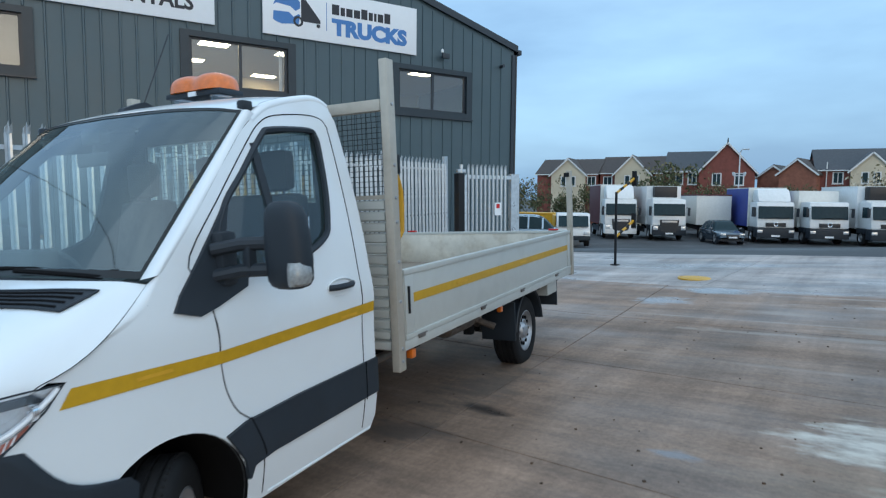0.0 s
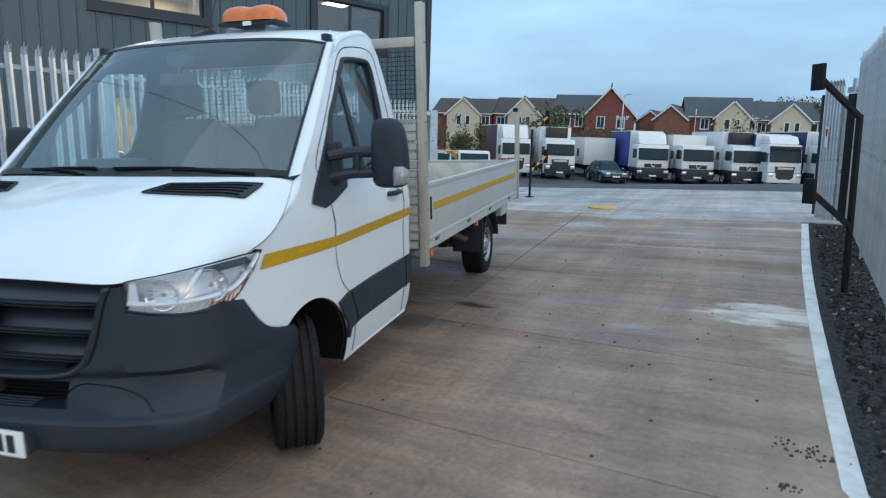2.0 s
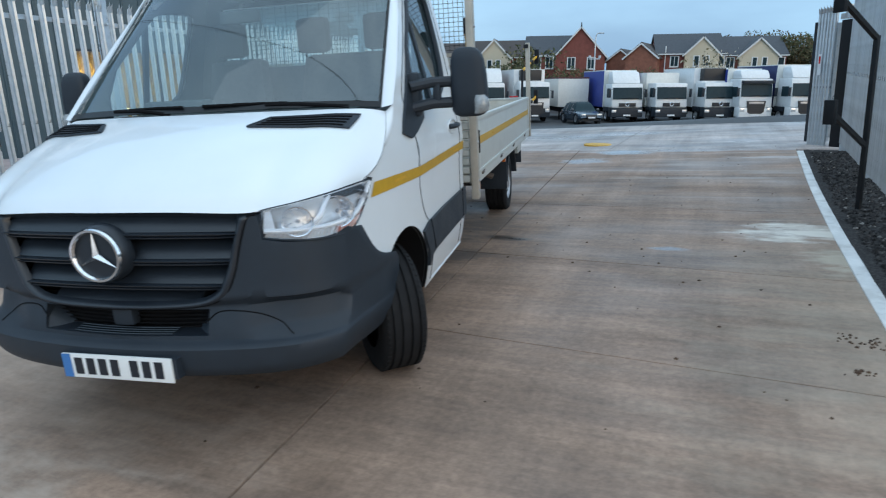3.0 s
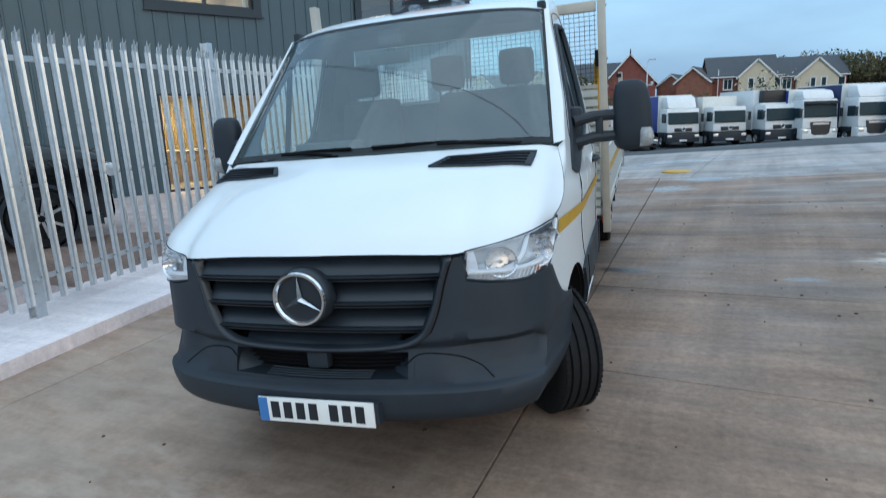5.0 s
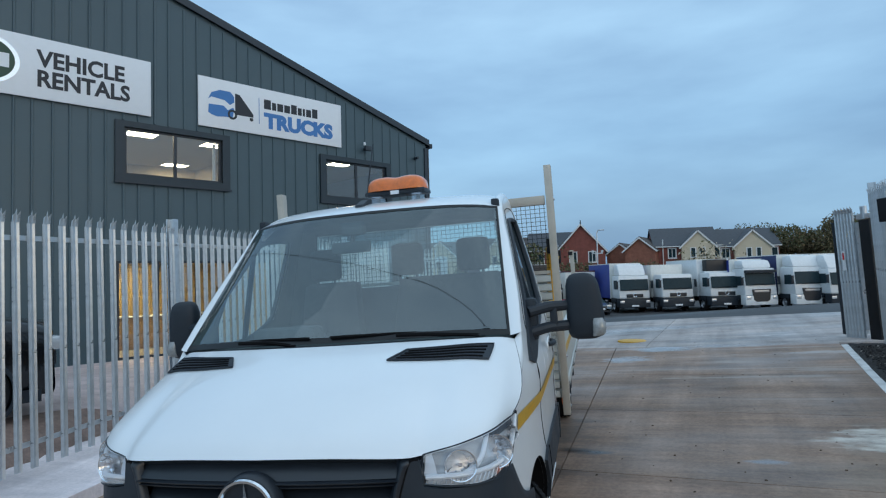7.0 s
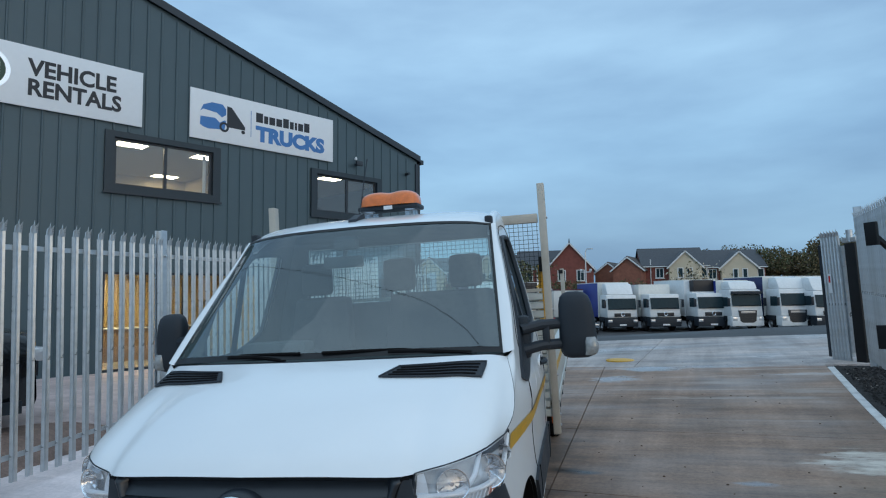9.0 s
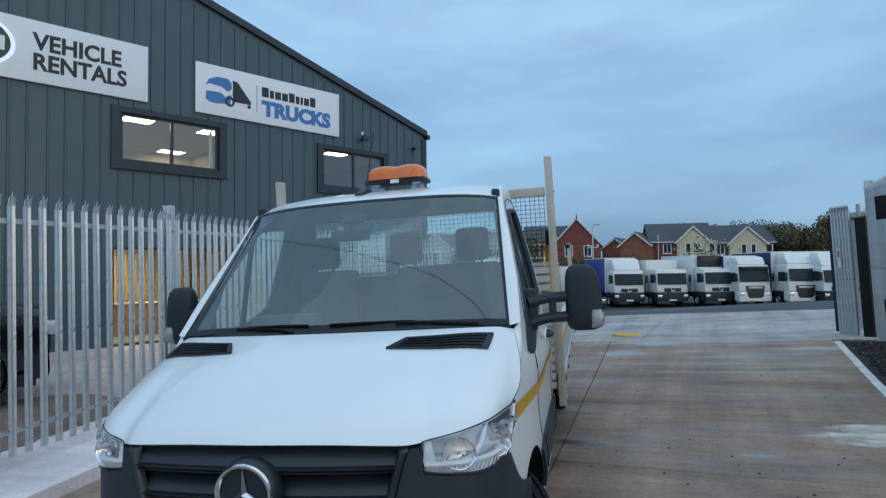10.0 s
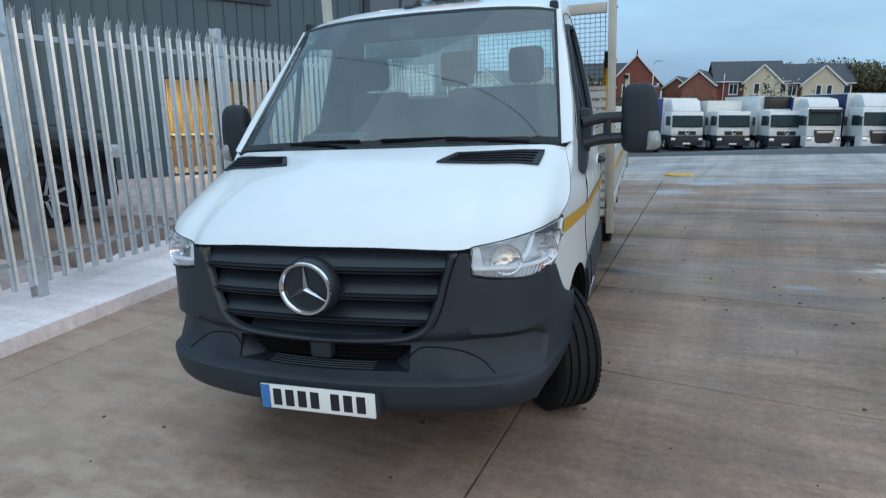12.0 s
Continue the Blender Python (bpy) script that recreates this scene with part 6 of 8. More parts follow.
# ---- parked lorries ----
LORRY_WHITE = material("lorry_white", (0.72, 0.73, 0.73), 0.35, vary=0.05, coat=0.3, stain=0.18, stain_scale=1.2, stain_color=(0.42, 0.41, 0.38))
CREAM_BOX = material("box_white", (0.70, 0.69, 0.65), 0.5, vary=0.05, stain=0.2, stain_scale=1.0, stain_color=(0.45, 0.43, 0.38))
BLUE_CURTAIN = material("blue_curtain", (0.022, 0.045, 0.26), 0.5, vary=0.12, scale=2)
RED_CURTAIN = material("maroon_curtain", (0.10, 0.025, 0.03), 0.6, vary=0.12, scale=2)
DARK_BLUE = material("navy_panel", (0.015, 0.025, 0.10), 0.5, vary=0.1)
FRIDGE_BLACK = material("fridge_unit", (0.012, 0.012, 0.014), 0.45, vary=0.15)
LAMP_GLASS = material("lamp_glass", (0.68, 0.70, 0.72), 0.15, 0.4, vary=0.1)
DARK_GLASS = material("dark_glass", (0.026, 0.046, 0.055), 0.22, vary=0.1, spec=0.06)


def taper(bm, vs, dx=0.0, y0=0.0, z0=0.0, slope=0.0):
    """Leans a block's front back with height."""
    for v in bm.verts:
        if v.co.z > z0 and v.co.y < y0:
            v.co.y += slope * (v.co.z - z0)


def lorry_wheel(parent, x, y, r=0.46):
    sg = 1 if x > 0 else -1
    w = new("wheel")
    w.parent, w.matrix_basis = parent, Matrix.Translation((x, y, r))
    part("tyre", made((lathe, [(r * 0.58, 0.13 * sg), (r * 0.9, 0.145 * sg), (r, 0.11 * sg), (r, -0.13 * sg), (r * 0.6, -0.14 * sg)], 20, "X")), RUBBER, w)
    part("rim", made((lathe, [(r * 0.60, 0.12 * sg), (r * 0.5, 0.06 * sg), (r * 0.3, 0.09 * sg), (r * 0.2, 0.14 * sg), (0.0, 0.15 * sg)], 16, "X")), STEEL, w)


def lorry(p, turn, style, body, top, label, fridge=False, fairing=True, visor=False, length=7.2, wide=2.36):
    """A rigid lorry, nose at the origin, its length along +y."""
    L = thing("lorry", pose(p[0], p[1], land(*p), 0, 0, turn), label, "lorry", "parked lorries")
    h = wide / 2
    cab = new("cab")
    cab.parent = L
    roof = 2.72 if style == "low" else 2.92
    bm = bmesh.new()
    box(bm, -h + 0.02, h - 0.02, 0.06, 1.75, 1.02, roof, 0.13)
    taper(bm, None, 0, 0.6, 1.55, 0.16)
    part("cab_body", bm, LORRY_WHITE, cab)
    ws0, ws1 = (1.62, 2.44) if style == "low" else (1.74, 2.58)
    for nm, x0, x1 in (("windscreen", -h + 0.11, h - 0.11),):
        bm = bmesh.new()
        patch(bm, lambda u, v: Vector((x0 + (x1 - x0) * u, 0.055 + 0.16 * (ws0 + (ws1 - ws0) * v - 1.55) - 0.035 * math.sin(math.pi * u), ws0 + (ws1 - ws0) * v)), 8, 3)
        part(nm, bm, DARK_GLASS, cab)
    for sg in (1, -1):
        part("side_window", made((box, sg * (h - 0.03), sg * (h - 0.012), 0.45, 1.22, 1.72, 2.38, 0.006)), DARK_GLASS, cab)
        part("door_mirror", made((box, sg * (h + 0.06), sg * (h + 0.22), 0.02, 0.14, 1.75, 2.32, 0.03), (beam, (sg * (h - 0.05), 0.15, 2.3), (sg * (h + 0.1), 0.08, 2.3), 0.03, 0.03)), BLACK_PLASTIC, cab)
        if style == "low":
            part("headlight", made((box, sg * (h - 0.38), sg * (h - 0.05), -0.015, 0.10, 0.70, 0.88, 0.02)), LAMP_GLASS, cab)
        else:
            part("headlight", made((box, sg * (h - 0.40), sg * (h - 0.06), -0.02, 0.10, 0.74, 1.0, 0.03)), LAMP_GLASS, cab)
        part("step_guard", made((box, sg * (h - 0.08), sg * h, 0.14, 0.62, 0.40, 1.05, 0.02)), BLACK_PLASTIC if style == "low" else LORRY_WHITE, cab)
    if style == "low":
        part("grille", made((box, -0.62, 0.62, 0.02, 0.10, 1.10, 1.36, 0.01)), GRILLE_BLACK, cab)
        for z in (1.16, 1.23, 1.30):
            part("grille_bar", made((box, -0.60, 0.60, -0.002, 0.018, z - 0.012, z + 0.012)), BLACK_PLASTIC, cab)
        part("bumper", made((box, -h + 0.03, h - 0.03, 0.0, 0.30, 0.36, 1.02, 0.05)), BLACK_PLASTIC, cab)
        part("emblem", made((lathe, [(0.10, -0.02), (0.13, -0.03), (0.15, -0.02), (0.15, 0.0), (0.10, 0.0)], 18, "Y", (0, 0.01, 1.26), True)), CHROME, cab)
    else:
        bm = bmesh.new()
        prism(bm, [(-0.66, 1.46), (0.66, 1.46), (0.58, 0.72), (0.40, 0.60), (-0.40, 0.60), (-0.58, 0.72)], -0.012, 0.08, lambda u, v, w: (u, w, v))
        part("grille", bm, GRILLE_BLACK, cab)
        for z in (0.78, 0.90, 1.02, 1.14):
            part("grille_bar", made((box, -0.54, 0.54, -0.028, -0.014, z - 0.02, z + 0.02)), BLACK_PLASTIC, cab)
        part("grille_plate", made((box, -0.52, 0.52, -0.03, -0.014, 1.26, 1.40, 0.004)), STEEL, cab)
        part("bumper", made((box, -h + 0.02, h - 0.02, 0.0, 0.34, 0.36, 1.02, 0.06)), LORRY_WHITE if visor else BLACK_PLASTIC if style == "grey" else LORRY_WHITE, cab)
    part("number_plate", made((box, -0.26, 0.26, -0.03, -0.012, 0.44, 0.55)), SIGN_WHITE, cab)
    if visor:
        part("sun_visor", made((box, -h + 0.1, h - 0.1, -0.05, 0.25, ws1 + 0.02, ws1 + 0.22, 0.03)), BLACK_PLASTIC, cab)
    part("wiper", made((tube, [(-0.6, 0.02, ws0 + 0.04), (0.2, 0.0, ws0 + 0.10)], 0.015, 5), (tube, [(0.1, 0.02, ws0 + 0.03), (0.8, 0.02, ws0 + 0.09)], 0.015, 5)), DEEP_BLACK, cab)
    if fairing:
        bm = bmesh.new()
        box(bm, -h + 0.14, h - 0.14, 0.35, 1.70, roof - 0.03, top - 0.03, 0.24)
        for v in bm.verts:
            if v.co.z > roof + 0.2 and v.co.y < 1.0:
                v.co.y += 0.55 * (v.co.z - roof)
        part("roof_fairing", bm, LORRY_WHITE, cab)
    bx = new("box_body")
    bx.parent = L
    part("load_box", made((box, -h - 0.03, h + 0.03, 1.95, length, 1.02, top, 0.02)), body, bx)
    part("box_front", made((box, -h - 0.035, h + 0.035, 1.90, 1.96, 1.0, top + 0.02, 0.015)), CREAM_BOX if not fridge else LORRY_WHITE, bx)
    part("roof_cap", made((box, -h - 0.04, h + 0.04, 1.90, length + 0.02, top, top + 0.06, 0.02)), CREAM_BOX, bx)
    if fridge:
        part("fridge_unit", made((box, -0.80, 0.80, 1.28, 1.90, roof + 0.10, top + 0.02, 0.06)), FRIDGE_BLACK, bx, "black refrigeration unit")
        part("fridge_cover", made((box, -0.95, 0.95, 1.20, 1.90, roof + 0.0, roof + 0.10, 0.03)), LORRY_WHITE, bx)
    part("chassis", made((box, -0.45, 0.45, 0.5, length - 0.3, 0.60, 0.98)), DEEP_BLACK, L)
    part("underrun_guard", made((box, -h, -h + 0.06, 2.6, length - 2.2, 0.45, 0.85), (box, h - 0.06, h, 2.6, length - 2.2, 0.45, 0.85)), BLACK_PLASTIC, L)
    for sg in (1, -1):
        part("wheel_arch", made((box, sg * (h - 0.30), sg * (h + 0.005), 0.78, 1.85, 0.75, 1.06, 0.03)), BLACK_PLASTIC, L)
        lorry_wheel(L, sg * (h - 0.16), 1.32)
        lorry_wheel(L, sg * (h - 0.16), length - 1.6)
    return L


YL = 45.6
lorry((-4.7, YL + 0.2), 21, "tall", RED_CURTAIN, 3.95, "white lorry with maroon curtain sided body, parked in row")
lorry((-1.3, YL - 0.2), 20, "grey", LORRY_WHITE, 3.80, "white refrigerated lorry with grey bumper, parked in row", fridge=True, fairing=False)
lorry((5.3, YL - 0.3), 16, "low", BLUE_CURTAIN, 3.62, "white lorry with bright blue curtain sided body")
lorry((8.3, YL - 0.5), 16, "low", CREAM_BOX, 3.38, "white lorry with plain cream box body", fairing=False)
lorry((11.5, YL - 0.8), 16, "low", LORRY_WHITE, 3.66, "white refrigerated lorry with black cooling unit", fridge=True, fairing=False)
lorry((13.65, YL - 1.2), 16, "tall", BLUE_CURTAIN, 3.55, "white lorry with dark sun visor and large black grille", visor=True)
lorry((16.7, YL - 1.6), 16, "tall", DARK_BLUE, 3.75, "tall white lorry with navy box and large grille")
lorry((18.7, YL - 2.0), 16, "low", DARK_BLUE, 3.7, "white lorry with navy body at the row's end")
lorry((22.3, YL - 2.3), 16, "tall", LORRY_WHITE, 3.7, "white lorry with white box body, parked in row")

# the white trailer between the lorries
trailer = thing("box_trailer", pose(1.4, YL + 3.2, land(1.4, YL + 3.2), 0, 0, 14), "plain white box trailer with red top rail", "trailer")
part("trailer_box", made((box, -1.2, 1.2, 0, 8.0, 1.0, 3.15, 0.02)), CREAM_BOX, trailer)
part("top_rail", made((box, -1.21, 1.21, -0.02, 8.02, 3.152, 3.25, 0.01)), RED_CURTAIN, trailer)
part("under_frame", made((box, -1.0, 1.0, 0.1, 7.8, 0.62, 0.998)), DEEP_BLACK, trailer)
for sg in (1, -1):
    part("landing_leg", made((box, sg * 0.8, sg * 0.9, 0.9, 1.0, 0.0, 0.62)), BLACK_STEEL, trailer)
    lorry_wheel(trailer, sg * 1.02, 6.2)


# ---- cars ----
def car(name, m, paint, size, label, suv=False):
    """A parked car: nose at y = 0, length along +y, wheels on z = 0."""
    Lc, Wc, Hc = size
    C = thing(name, m, label, "car", "parked cars")
    h = Wc / 2
    r = 0.34 if not suv else 0.36
    belt = Hc * 0.60
    if suv:
        belt *= 1.14
    low = [(0.0, 0.46), (0.03, belt * 0.70), (0.12, belt * 0.80), (Lc * 0.22, belt * 0.98), (Lc * 0.30, belt * 1.03), (Lc * 0.75, belt * 1.07), (Lc * 0.94, belt * 1.05), (Lc * 0.985, belt * 0.85), (Lc, 0.5)]
    if suv:
        low[1:5] = [(0.02, belt * 0.84), (0.10, belt * 0.95), (Lc * 0.20, belt * 1.04), (Lc * 0.30, belt * 1.07)]

    def body(u, v):
        t = abs(2 * u - 1)
        sg = 1 if u >= 0.5 else -1
        k = v * (len(low) - 1)
        i = min(int(k), len(low) - 2)
        y = low[i][0] + (low[i + 1][0] - low[i][0]) * (k - i)
        z = low[i][1] + (low[i + 1][1] - low[i][1]) * (k - i)
        nose = 1 - 0.14 * (1 - smooth_step(0, 0.9, y)) ** 2 - 0.10 * smooth_step(Lc - 0.8, Lc, y)
        if t < 0.6:
            return Vector((sg * h * 0.86 * nose * t / 0.6, y + 0.10 * (t / 0.6) ** 3 * (1 - smooth_step(0, 0.5, y)), z - 0.03 * (t / 0.6) ** 4))
        s = (t - 0.6) / 0.4
        zz = (z - 0.03) + (0.26 - (z - 0.03)) * s
        bulge = math.sin(math.pi * min(1, s * 0.75 + 0.25)) * 0.14 + 0.86
        return Vector((sg * h * nose * min(1.0, bulge), y + 0.10 * (1 - smooth_step(0, 0.5, y)), zz))

    part("body", made((patch, body, 28, 40)), paint, C, angle=50)
    part("sill", made((box, -h * 0.9, h * 0.9, 0.25, Lc - 0.25, 0.20, 0.34)), BLACK_PLASTIC, C)
    base = [(Lc * 0.26, belt * 1.0), (Lc * 0.40, Hc * 0.97), (Lc * 0.62, Hc), (Lc * 0.80, Hc * 0.95), (Lc * (0.95 if suv else 0.93), belt * 1.06)]

    def house(u, v):
        t = abs(2 * u - 1)
        sg = 1 if u >= 0.5 else -1
        p = curve_at([(0, y, z) for y, z in base], v)
        wtop = h * (0.90 - 0.22 * (p.z - belt) / (Hc - belt))
        if t < 0.62:
            return Vector((sg * wtop * t / 0.62 * 0.92, p.y, p.z - 0.02 * (t / 0.62) ** 3))
        s = (t - 0.62) / 0.38
        return Vector((sg * (wtop * 0.92 + (h * 0.92 - wtop * 0.92) * s), p.y, (p.z - 0.02) + (belt * 1.0 - p.z + 0.02) * s))

    part("glass_house", made((patch, house, 24, 24)), DARK_GLASS, C, angle=50)
    part("roof_panel", made((patch, lambda u, v: house(0.5 + (u - 0.5) * 0.66, 0.30 + 0.42 * v) + Vector((0, 0, 0.012)), 12, 8)), paint, C, angle=50)
    for sg in (1, -1):
        for k in (0.34, 0.57, 0.78):
            a, b = house(0.5 + sg * 0.30, k), house(0.5 + sg * 0.5, k)
            part("pillar", made((beam, a + Vector((sg * 0.012, 0, 0)), b + Vector((sg * 0.012, 0, 0)), 0.03, 0.07, (0, 1, 0))), paint if not suv else FRIT, C)
        part("headlight", made((box, sg * h * 0.48, sg * h * 0.86, 0.03, 0.30, belt * 0.66, belt * 0.80, 0.03)), LAMP_GLASS, C)
        part("door_mirror", made((box, sg * (h - 0.02), sg * (h + 0.16), Lc * 0.30, Lc * 0.30 + 0.10, belt * 1.02, belt * 1.02 + 0.13, 0.03)), paint, C)
        for y in (0.20 * Lc, 0.80 * Lc):
            w = new("wheel")
            w.parent, w.matrix_basis = C, Matrix.Translation((sg * (h - 0.10), y, r))
            part("tyre", made((lathe, [(r * 0.70, 0.10 * sg), (r * 0.92, 0.115 * sg), (r, 0.08 * sg), (r, -0.10 * sg), (r * 0.7, -0.11 * sg)], 28, "X")), RUBBER, w)
            rim = part("rim", made((lathe, [(r * 0.72, 0.10 * sg), (r * 0.66, 0.105 * sg), (r * 0.64, 0.03 * sg), (0.0, 0.02 * sg)], 28, "X")), STEEL if not suv else FRIT, w)
            for k in range(7):
                a = 2 * math.pi * k / 7
                d = Vector((0, math.cos(a), math.sin(a)))
                part("spoke", made((beam, Vector((0.085 * sg, 0, 0)) + d * 0.04, Vector((0.095 * sg, 0, 0)) + d * r * 0.68, 0.032, 0.025, (1, 0, 0))), STEEL, rim)
            bm = bmesh.new()
            lathe(bm, [(r * 1.04, 0.115 * sg), (r * 1.16, 0.112 * sg), (r * 1.16, -0.10 * sg), (r * 1.04, -0.10 * sg)], 28, "X", (sg * (h - 0.10), y, r), True)
            part("wheel_arch", bm, BLACK_PLASTIC, C)
    part("grille", made((box, -h * 0.45, h * 0.45, 0.0, 0.06, belt * 0.48, belt * 0.72, 0.02)), GRILLE_BLACK, C)
    part("number_plate", made((box, -0.26, 0.26, -0.02, 0.02, 0.40, 0.51)), SIGN_WHITE, C)
    return C


def at_land(x, y, turn, dz=0.0):
    return pose(x, y, land(x, y) + dz, 0, 0, turn)


CAR_DARK = material("dark_car_paint", (0.05, 0.08, 0.11), 0.25, 0.3, vary=0.05, coat=0.8)
CAR_BLACK = material("black_car_paint", (0.004, 0.005, 0.007), 0.16, 0.0, vary=0.05, coat=0.3, spec=0.3)
CAR_BLUE = material("pale_blue_car_paint", (0.42, 0.54, 0.64), 0.3, 0.2, vary=0.05, coat=0.6)
car("hatchback_car", at_land(2.8, YL - 2.6, 22), CAR_DARK, (4.1, 1.75, 1.48), "small dark hatchback parked before the lorries")
car("pale_blue_car", at_land(-7.9, 24.5, -75), CAR_BLUE, (4.2, 1.76, 1.46), "pale blue car parked beyond the gate leaf")
car("black_suv", pose(-5.55, 4.75, 0.30, 0, 0, 180 + math.degrees(math.atan2(BD.y, BD.x)) - 90), CAR_BLACK, (4.6, 1.88, 1.74), "glossy black sport utility car behind the fence", True)

# small tipper with an orange-yellow body, and a white pickup
pick = thing("white_pickup", at_land(-5.45, 34.5, 18), "small white tipper truck with yellow body sides", "truck")
bm = bmesh.new()
box(bm, -0.95, 0.95, 0.0, 1.7, 0.55, 1.95, 0.10)
taper(bm, None, 0, 1.0, 1.05, 0.55)
part("cab_body", bm, LORRY_WHITE, pick)
part("windscreen", made((patch, lambda u, v: Vector((-0.84 + 1.68 * u, 0.02 + 0.55 * (0.12 + 0.62 * v) - 0.02, 1.17 + 0.62 * v)), 6, 3)), DARK_GLASS, pick)
part("front_bumper", made((box, -0.96, 0.96, -0.04, 0.2, 0.40, 0.66, 0.04)), BLACK_PLASTIC, pick)
for sg in (1, -1):
    part("headlight", made((box, sg * 0.58, sg * 0.90, -0.03, 0.06, 0.72, 0.90, 0.02)), LAMP_GLASS, pick)
    part("side_window", made((box, sg * 0.94, sg * 0.956, 0.75, 1.5, 1.18, 1.72, 0.004)), DARK_GLASS, pick)
    lorry_wheel(pick, sg * 0.82, 0.9, 0.36)
    lorry_wheel(pick, sg * 0.82, 4.0, 0.36)
part("tipper_body", made((box, -1.0, 1.0, 1.9, 5.2, 0.95, 1.75, 0.02)), YELLOW_STEEL, pick)
part("chassis", made((box, -0.5, 0.5, 0.4, 5.0, 0.5, 0.9)), DEEP_BLACK, pick)
skip = thing("yellow_skip", at_land(-9.0, 40.5, 0), "open yellow steel skip standing by the bushes", "skip")
bm = bmesh.new()
prism(bm, [(-1.7, 0.1), (1.7, 0.1), (2.1, 1.9), (-2.1, 1.9)], 0.0, 1.8, lambda u, v, w: (u, w, v))
part("skip_body", bm, YELLOW_STEEL, skip)
part("skip_rim", made((box, -2.14, 2.14, -0.04, 1.84, 1.9, 1.98, 0.01)), YELLOW_STEEL, skip)

# lamp column
lamp = thing("lamp_column", at_land(2.95, 53.0, 0), "slim grey lamp column with camera bracket", "street lamp")
part("column", made((tube, [(0, 0, 0), (0, 0, 3.5)], 0.07, 10), (tube, [(0, 0, 3.5), (0, 0, 6.5)], 0.05, 10)), GALV, lamp)
part("lamp_head", made((tube, [(0, 0, 6.5), (0.1, 0, 6.75), (0.35, 0, 6.8)], 0.05, 8), (box, 0.2, 0.65, -0.12, 0.12, 6.72, 6.82, 0.03)), GALV, lamp)
part("bracket", made((box, -0.45, 0.45, -0.05, 0.05, 4.7, 4.78), (box, -0.5, -0.3, -0.15, 0.1, 4.8, 5.0, 0.03), (box, 0.3, 0.5, -0.15, 0.1, 4.8, 5.0, 0.03)), GALV, lamp)

# ---- houses behind the lorry park ----
BRICK_RED = material("red_brick", (0.20, 0.060, 0.045), 0.85, vary=0.22, scale=2.5, bump=0.3, bump_scale=14, stain=0.2, stain_color=(0.12, 0.05, 0.04))
BRICK_ORANGE = material("orange_brick", (0.25, 0.095, 0.060), 0.85, vary=0.2, scale=2.5, bump=0.3, bump_scale=14)
CREAM_WALL = material("cream_wall", (0.56, 0.48, 0.355), 0.85, vary=0.06, scale=0.8, stain=0.12, stain_color=(0.42, 0.35, 0.24))
TILE_BROWN = material("brown_roof_tile", (0.052, 0.040, 0.036), 0.75, vary=0.2, scale=4, bump=0.5, bump_scale=9)
TILE_GREY = material("grey_roof_tile", (0.050, 0.055, 0.064), 0.7, vary=0.18, scale=4, bump=0.5, bump_scale=9)
HOUSE_TRIM = material("white_fascia", (0.66, 0.66, 0.65), 0.5, vary=0.05)


def pitched(bm, x0, x1, y0, y1, eave, ridge, along="x", over=0.3, t=0.16):
    """Two roof slopes over a block, with their thickness."""
    if along == "x":
        m = (y0 + y1) / 2
        for ye in (y0 - over, y1 + over):
            k = (ridge - eave) / abs(m - (y0 if ye < m else y1))
            ze = eave - k * over
            prism(bm, [(ye, ze), (m, ridge), (m, ridge + t), (ye, ze + t)], x0 - over * 0.6, x1 + over * 0.6, lambda u, v, w: (w, u, v))
    else:
        m = (x0 + x1) / 2
        for xe in (x0 - over, x1 + over):
            k = (ridge - eave) / abs(m - (x0 if xe < m else x1))
            ze = eave - k * over
            prism(bm, [(xe, ze), (m, ridge), (m, ridge + t), (xe, ze + t)], y0 - over * 0.6, y1 + over * 0.6, lambda u, v, w: (u, w, v))


def gable_block(bm, x0, x1, y0, y1, eave, ridge, along):
    if along == "x":
        m = (y0 + y1) / 2
        prism(bm, [(y0, -0.5), (y1, -0.5), (y1, eave), (m, ridge), (y0, eave)], x0, x1, lambda u, v, w: (w, u, v))
    else:
        m = (x0 + x1) / 2
        prism(bm, [(x0, -0.5), (x1, -0.5), (x1, eave), (m, ridge), (x0, eave)], y0, y1, lambda u, v, w: (u, w, v))


def house_window(H, x, y, z, w=0.9, hgt=1.15, bars=1):
    win = new("window")
    win.parent = H
    part("frame", made((box, x - w / 2 - 0.08, x + w / 2 + 0.08, y - 0.06, y - 0.012, z - 0.08, z + hgt + 0.08)), HOUSE_TRIM, win)
    n = bars + 1
    for i in range(n):
        a = x - w / 2 + w * i / n
        part("pane", made((box, a + 0.035, a + w / n - 0.035, y - 0.075, y - 0.062, z, z + hgt)), DARK_GLASS, win)
    part("sill", made((box, x - w / 2 - 0.12, x + w / 2 + 0.12, y - 0.12, y - 0.062, z - 0.15, z - 0.085)), HOUSE_TRIM, win)


def barge(H, x0, x1, y, eave, ridge):
    """White boards along a gable's edges."""
    m = (x0 + x1) / 2
    k = (ridge - eave) / (m - x0)
    for xe in (x0 - 0.3, x1 + 0.3):
        part("bargeboard", made((beam, (xe, y - 0.22, eave - k * 0.3 + 0.02), (m, y - 0.22, ridge + 0.02), 0.05, 0.16)), HOUSE_TRIM, H)


